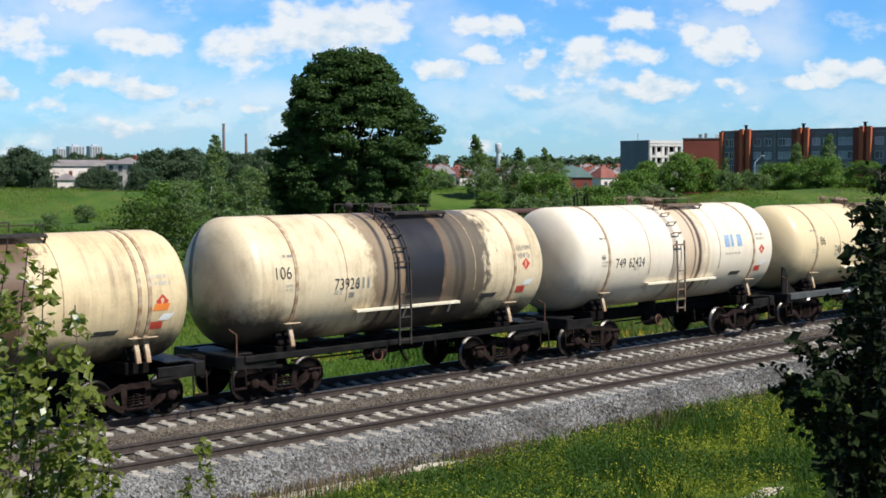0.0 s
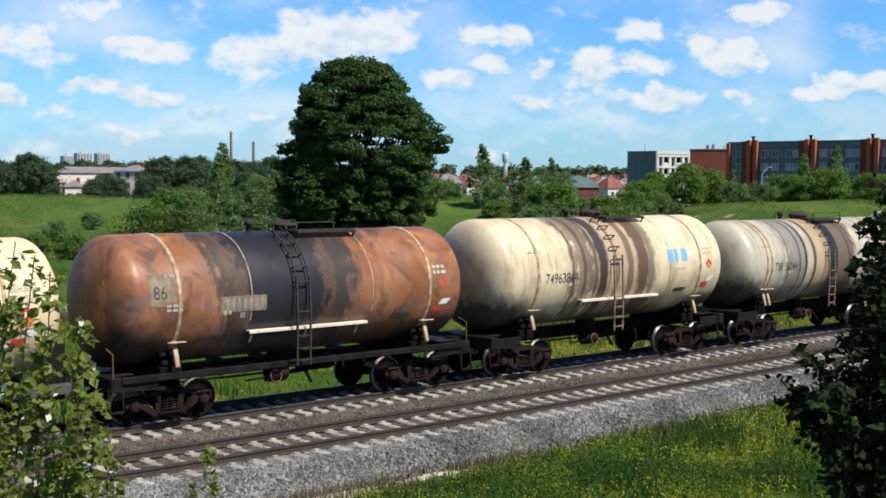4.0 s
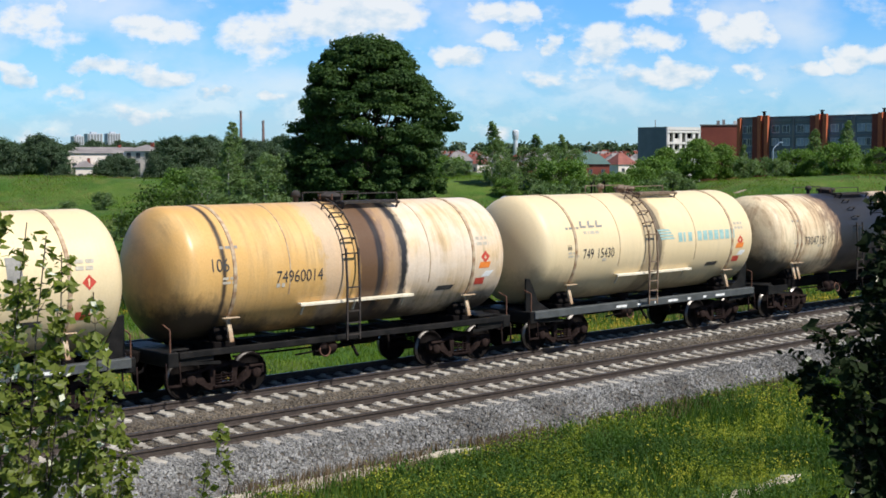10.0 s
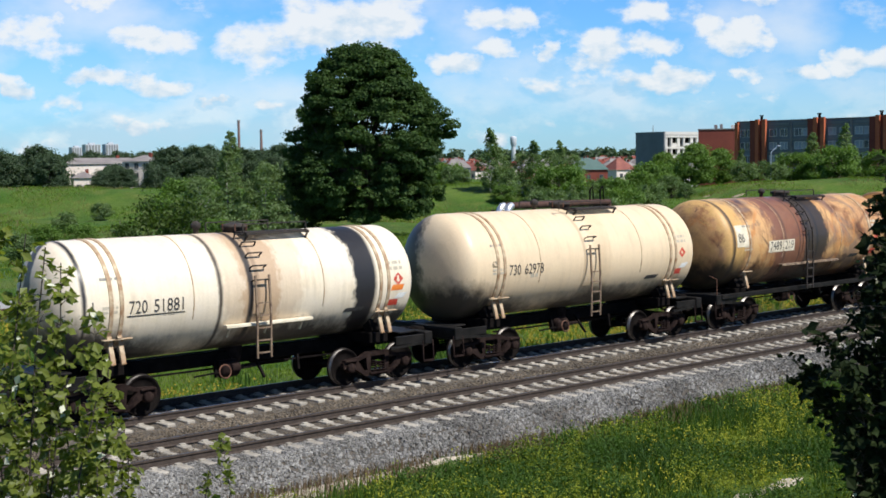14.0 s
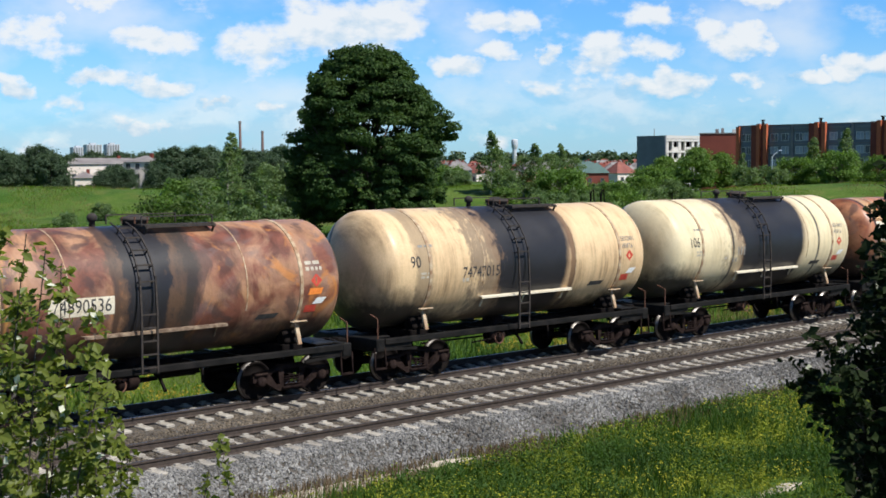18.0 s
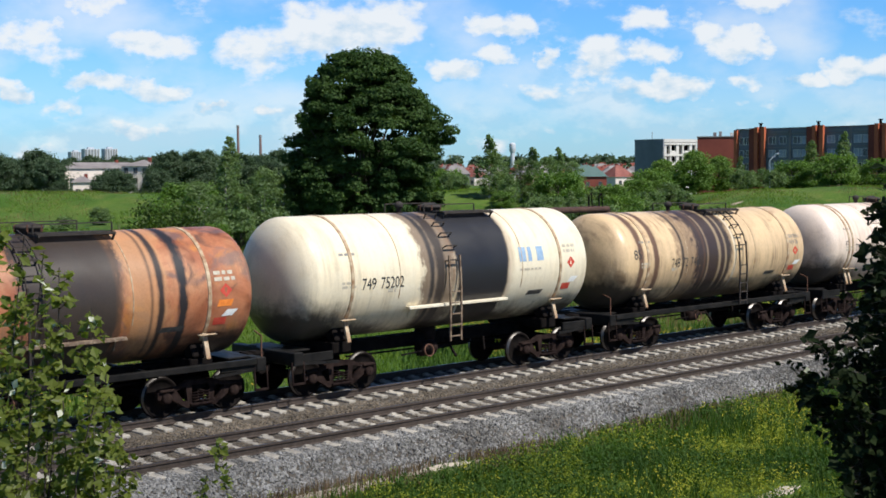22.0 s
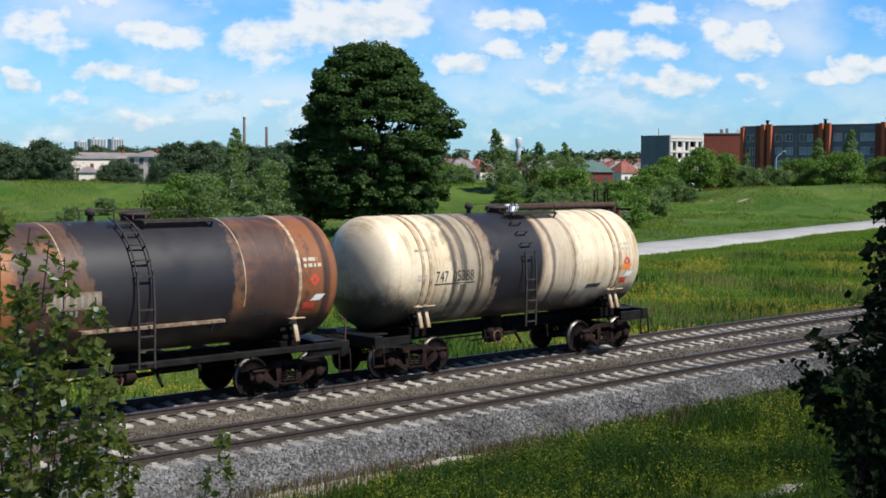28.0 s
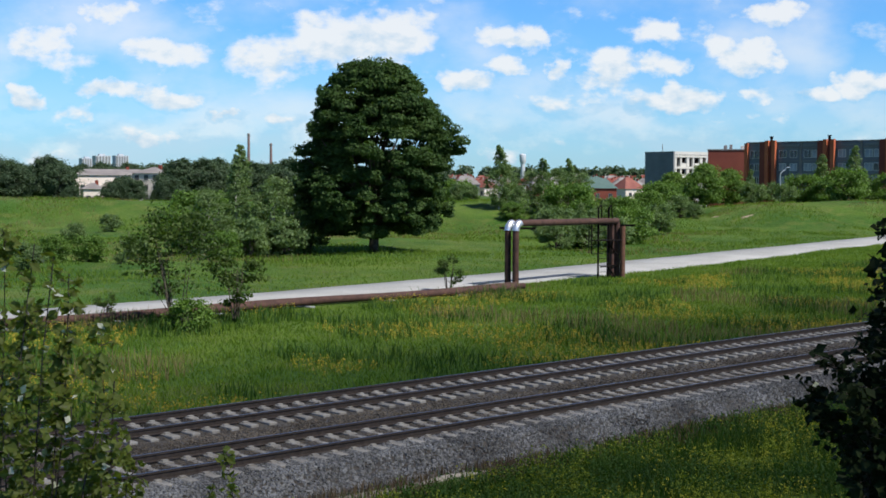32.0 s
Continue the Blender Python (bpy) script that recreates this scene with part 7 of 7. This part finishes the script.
x, y = field(rgg, 150000, 40, 215, 62.0, 190.0)
x, y = clumped(x, y, 0.075, 0.0)
yk = y > np.interp(x, [p[0] for p in ROAD], [p[1] for p in ROAD]) + 6.0
blades("bank_grass", x[yk], y[yk], 0.34, 0.035, "meadow", 9, "longer grass in drifts on the far bank", "grass", 0.9)
x, y = field(rgg, 60000, 40, 215, 62.0, 190.0)
x, y = clumped(x, y, 0.05, 0.15)
yk = y > np.interp(x, [p[0] for p in ROAD], [p[1] for p in ROAD]) + 6.0
blades("bank_dry_grass", x[yk], y[yk], 0.34, 0.03, "grass_dry", 10, "dry grass in drifts on the far bank", "grass", 0.9)


def flowers(name, n, box, size, h, mt, seed, fx, lo, label):
    rg = np.random.default_rng(seed)
    fx_, fy_ = field(rg, n, *box)
    fx_, fy_ = clumped(fx_, fy_, fx, lo)
    per = 7
    m_ = len(fx_)
    hh = h * rg.uniform(0.7, 1.25, m_)
    c = np.stack([fx_, fy_, ground_z(fx_, fy_) + hh], -1)
    pts = (c[:, None] + rg.normal(0, 1, (m_, per, 3)) * np.array((0.05, 0.05, 0.09))).reshape(-1, 3)
    v, f = leaf_quads(rg, pts, np.tile((0.0, -0.4, 0.9), (len(pts), 1)), size)
    tagged(put(name, mesh_np(name, v, f, M[mt])), label, "flowers", kind="stuff")


flowers("yellow_flowers", 2200, (16, 48, -9.0, -3.2), 0.024, 0.55, "yellow", 61, 0.55, 0.22, "yellow flower heads among the near weeds")
flowers("meadow_flowers", 15000, (14, 110, 8.5, 38.0), 0.038, 0.27, "ochre", 62, 0.13, 0.06, "ochre flower heads in the meadow")


# ---- leafy shoots close to the viewpoint ----
def shoots(name, stems, leaf, count, mt, seed, label, pale=0.0, category="bush", spread=0.10, bark="bark"):
    """A shrub of leafy stems; each stem, with its twigs, is a part."""
    rg = np.random.default_rng(seed)
    t = new(name)
    tagged(t, label, category)
    pts, nrm = [], []
    for st in stems:
        k = len(st)
        paths = [[(*p, max(0.004, 0.016 * (1 - i / k))) for i, p in enumerate(st)]]
        P = np.array(st)
        s = np.linspace(0, 1, k)
        for q in range(count):
            u = rg.random() ** 0.75 * 0.85 + 0.15
            p = np.array([np.interp(u, s, P[:, j]) for j in range(3)])
            a = rg.uniform(0, 6.2832)
            d = np.array([math.cos(a), math.sin(a), rg.uniform(-0.3, 0.8)])
            ln = spread * rg.uniform(0.3, 1.8) * (1.2 - u * 0.85)
            paths.append([(*p, 0.004), (*(p + d * ln), 0.0015)])
            for z in range(5):
                pts.append(p + d * ln * rg.uniform(0.35, 1.15) + rg.normal(0, 0.025, 3))
                nrm.append(d * 0.5 + np.array((0, -0.3, 0.7)))
        put("stem", limb_mesh("stem", paths, M[bark], 5), t)
    pts, nrm = np.array(pts), np.array(nrm)
    pick = rg.random(len(pts)) < pale
    v, f = leaf_quads(rg, pts[~pick], nrm[~pick], leaf, 1.15)
    put("foliage", mesh_np("foliage", v, f, M[mt]), t)
    if pick.any():
        v, f = leaf_quads(rg, pts[pick], nrm[pick], leaf * 0.9, 1.0)
        put("pale_foliage", mesh_np("pale_foliage", v, f, M["leaf_pale"]), t, label="upturned pale leaf undersides")
    return t


def view_point(u, v, d):
    """A point d metres off, u and v as slopes right of and above bearing 43 degrees."""
    a = radians(43.0)
    f, r = Vector((math.sin(a), math.cos(a), 0)), Vector((math.cos(a), -math.sin(a), 0))
    return Vector(EYE) + f * d + r * (u * d) + Vector((0, 0, v * d))


def stem_to(u0, u1, v1, d, seed, n=8):
    rg = random.Random(seed)
    top = view_point(u1, v1, d)
    foot = view_point(u0, -0.33, d)
    foot.z = float(ground_z(foot.x, foot.y)) - 0.1
    out = []
    for i in range(n):
        t = i / (n - 1)
        p = foot.lerp(top, t)
        out.append((p.x + rg.uniform(-0.04, 0.04), p.y + rg.uniform(-0.04, 0.04), p.z))
    return out


LEFT = [(-0.30, -0.262, -0.10), (-0.29, -0.250, -0.150), (-0.32, -0.288, -0.07), (-0.34, -0.318, -0.048), (-0.33, -0.302, -0.058), (-0.345, -0.335, -0.040), (-0.32, -0.295, -0.115), (-0.31, -0.268, -0.130), (-0.30, -0.262, -0.190), (-0.33, -0.322, -0.09),
        (-0.30, -0.245, -0.195), (-0.28, -0.238, -0.215), (-0.34, -0.34, -0.10), (-0.29, -0.285, -0.17), (-0.34, -0.31, -0.15), (-0.30, -0.30, -0.20), (-0.32, -0.325, -0.19), (-0.28, -0.265, -0.22), (-0.33, -0.345, -0.17)]
shoots("poplar_shrub", [stem_to(a, b, v, 8.0 + 0.25 * (i % 4), 100 + i) for i, (a, b, v) in enumerate(LEFT)], 0.035, 62, "leaf_poplar", 71, "leafy poplar shoots with pale upturned leaves", 0.045, "bush", 0.13)
shoots("poplar_sapling", [stem_to(-0.185, -0.168, -0.198, 8.5, 140), stem_to(-0.19, -0.185, -0.225, 8.5, 141)], 0.027, 40, "leaf_poplar", 72, "small poplar sapling with a pale tip", 0.10, "bush", 0.09)
RIGHT = [(0.335, 0.330, 0.0), (0.34, 0.322, -0.03), (0.345, 0.318, -0.06), (0.33, 0.308, -0.10), (0.345, 0.330, -0.05), (0.335, 0.305, -0.14), (0.34, 0.300, -0.165), (0.36, 0.262, -0.150), (0.36, 0.275, -0.130), (0.365, 0.268, -0.168), (0.35, 0.315, -0.19),
         (0.35, 0.335, -0.12), (0.335, 0.300, -0.20), (0.34, 0.32, -0.23), (0.34, 0.322, -0.25), (0.345, 0.34, 0.01), (0.345, 0.335, -0.17), (0.34, 0.325, -0.08), (0.345, 0.322, -0.225), (0.34, 0.318, -0.235)]
shoots("shady_shrub", [stem_to(a, b, v, 9.0 + 0.3 * (i % 4), 160 + i) for i, (a, b, v) in enumerate(RIGHT)], 0.040, 78, "leaf_shade", 73, "leafy bush close to the viewpoint, shade put into its colour", 0.006, "bush", 0.22)


# ---- trodden sandy path at the foot of the stone bed, and bare scars on the far bank ----
def ground_patch(name, pts, mt, label, lift=0.03):
    """A thin uneven skin of bare earth following the ground: pts are (x, y, half length, half width)."""
    vs, fs = [], []
    rg = random.Random(len(pts))
    for x, y, a, b in pts:
        base = len(vs)
        n = 18
        vs.append((x, y, float(ground_z(x, y)) + lift + 0.05))
        for k in range(n):
            t = 2 * math.pi * k / n
            w = rg.uniform(0.75, 1.2)
            px_, py_ = x + a * w * math.cos(t), y + b * w * math.sin(t)
            vs.append((px_, py_, float(ground_z(px_, py_)) - 0.02))
        fs += [(base, base + 1 + k, base + 1 + (k + 1) % n) for k in range(n)]
    return tagged(put(name, mesh_np(name, vs, fs, M[mt], True)), label, "ground", kind="structure")


ground_patch("sand_path", [(13.6, -2.15, 1.6, 0.6), (15.6, -2.15, 1.6, 0.55), (17.3, -2.1, 1.3, 0.42), (19.6, -2.0, 1.6, 0.16), (22.6, -7.7, 1.0, 0.4), (23.9, -7.6, 1.0, 0.3)], "sand", "trodden pale sandy path beside the stone bed")
bx, by = at(53.6, 225)
cx, cy_ = at(55.1, 217)
ground_patch("sand_scar", [(bx, by, 1.2, 1.2), (cx, cy_, 1.3, 1.3), (bx + 1.2, by + 0.6, 0.9, 0.8)], "scar", "bare sandy scar on the grassy bank", 0.05)


# ---- unseen cumulus drifting behind the viewpoint, added to shade the railway at the end ----
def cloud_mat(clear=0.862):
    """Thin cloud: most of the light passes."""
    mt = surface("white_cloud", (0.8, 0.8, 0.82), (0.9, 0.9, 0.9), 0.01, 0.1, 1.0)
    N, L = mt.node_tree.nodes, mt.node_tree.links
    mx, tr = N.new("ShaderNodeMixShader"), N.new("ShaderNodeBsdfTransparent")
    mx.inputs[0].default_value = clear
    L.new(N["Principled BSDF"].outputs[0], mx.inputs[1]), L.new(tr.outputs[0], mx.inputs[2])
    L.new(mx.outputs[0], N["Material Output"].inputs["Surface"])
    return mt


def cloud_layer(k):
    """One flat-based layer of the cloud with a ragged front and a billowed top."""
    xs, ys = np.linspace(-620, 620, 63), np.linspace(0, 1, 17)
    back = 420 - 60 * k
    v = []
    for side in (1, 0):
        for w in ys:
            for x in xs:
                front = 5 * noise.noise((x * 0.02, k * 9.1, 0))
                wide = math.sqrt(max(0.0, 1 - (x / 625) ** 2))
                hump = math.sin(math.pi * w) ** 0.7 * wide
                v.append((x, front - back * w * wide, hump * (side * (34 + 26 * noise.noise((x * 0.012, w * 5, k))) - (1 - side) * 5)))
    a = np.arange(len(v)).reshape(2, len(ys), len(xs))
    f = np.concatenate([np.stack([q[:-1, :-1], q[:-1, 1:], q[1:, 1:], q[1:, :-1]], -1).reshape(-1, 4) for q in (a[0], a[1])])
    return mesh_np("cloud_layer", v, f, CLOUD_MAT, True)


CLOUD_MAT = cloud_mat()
SHADE_CLOUD = tagged(new("drifting_cloud"), "unseen white cloud drifting high, added to shade the railway", "cloud", kind="structure")
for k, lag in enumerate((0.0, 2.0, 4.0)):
    put("cloud_layer", cloud_layer(k), SHADE_CLOUD, pose(45 * k * SUN_DIR.x / SUN_DIR.z, 45 * k * SUN_DIR.y / SUN_DIR.z - lag, 45 * k))


def small_shade_cloud():
    """Unseen thin cloud added to dim the railway: ragged lens 34 m by 52 m."""
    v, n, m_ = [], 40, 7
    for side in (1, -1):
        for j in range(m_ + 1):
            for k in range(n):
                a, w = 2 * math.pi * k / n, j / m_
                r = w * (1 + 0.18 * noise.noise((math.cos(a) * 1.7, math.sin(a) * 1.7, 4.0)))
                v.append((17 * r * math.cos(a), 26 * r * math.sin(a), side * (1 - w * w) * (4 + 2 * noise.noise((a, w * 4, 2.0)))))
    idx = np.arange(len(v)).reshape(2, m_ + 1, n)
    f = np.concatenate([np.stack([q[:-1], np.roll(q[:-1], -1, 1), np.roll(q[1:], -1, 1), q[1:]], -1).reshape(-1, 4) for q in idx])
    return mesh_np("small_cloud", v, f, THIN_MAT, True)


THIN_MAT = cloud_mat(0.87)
SMALL_SHADE_CLOUD = tagged(put("small_cloud", small_shade_cloud()), "unseen small thin cloud, added to dim the railway as it drifts", "cloud", kind="structure")


# ---- sleepers, last of the pieces ----
SLEEPER = sleeper_mesh()
for ob_name, cy in zip(("near_track", "train_track"), TRACKS):
    tk = bpy.data.objects[ob_name]
    for k in range(300):
        put("sleeper", SLEEPER, tk, pose(6.0 + k * SLEEPER_STEP, 0.01 * math.sin(k * 2.3), 0, 0, 0, 0.5 * math.sin(k * 1.7)))
    sv = np.array([v.co for v in SLEEPER.vertices])
    tri = bmesh.new()
    tri.from_mesh(SLEEPER)
    bmesh.ops.triangulate(tri, faces=tri.faces)
    sf = np.array([[v.index for v in f.verts] for f in tri.faces])
    tri.free()
    xs = np.concatenate([6.0 - np.arange(1, 700) * SLEEPER_STEP, 6.0 + np.arange(300, 900) * SLEEPER_STEP])
    v = (sv[None] + np.stack([xs, xs * 0, xs * 0], -1)[:, None]).reshape(-1, 3)
    f = (sf[None] + (np.arange(len(xs)) * len(sv))[:, None, None]).reshape(-1, 3)
    tagged(put("far_sleepers", mesh_np("far_sleepers", v, f, M["sleepers"]), tk), kind="stuff")


# ---- what moves: the train rolls away to the west, its wheels turning ----
def rolled(t):
    u = min(1.0, max(0.0, (t - 29.55) / 0.45))
    return V0 * t - SLOW * t * t - 0.42 * u * u * (3 - 2 * u)


def motions():
    marks = sorted([float(t) for t in range(33)] + [29.4, 29.55, 29.7, 29.85])
    for i, wg in enumerate(TRAIN):
        walk(wg, [(t, pose(TRAIN_X0 + PITCH * i - rolled(t), TRACKS[1], 0)) for t in marks])
    # both added clouds stay out of view; only their shade crosses the railway
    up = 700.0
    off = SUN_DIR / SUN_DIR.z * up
    walk(SHADE_CLOUD, [(t, pose(off.x + 40, off.y + 11.5 + (t - 30.0) * 5.0, up)) for t in (0.0, 8.0, 16.0, 24.0, 32.0)])
    walk(SMALL_SHADE_CLOUD, [(t, pose(off.x + 24.0 + (t - 24.5) * 9.5, off.y - 6.0, up)) for t in (0.0, 8.0, 16.0, 24.0, 32.0)])
    steps = [k / 15 for k in range(481)]
    for ws, x in SPIN:
        walk(ws, [(t, pose(x, 0, 0.4785) @ Matrix.Rotation(-rolled(t) / 0.4785, 4, "Y")) for t in steps])


motions()
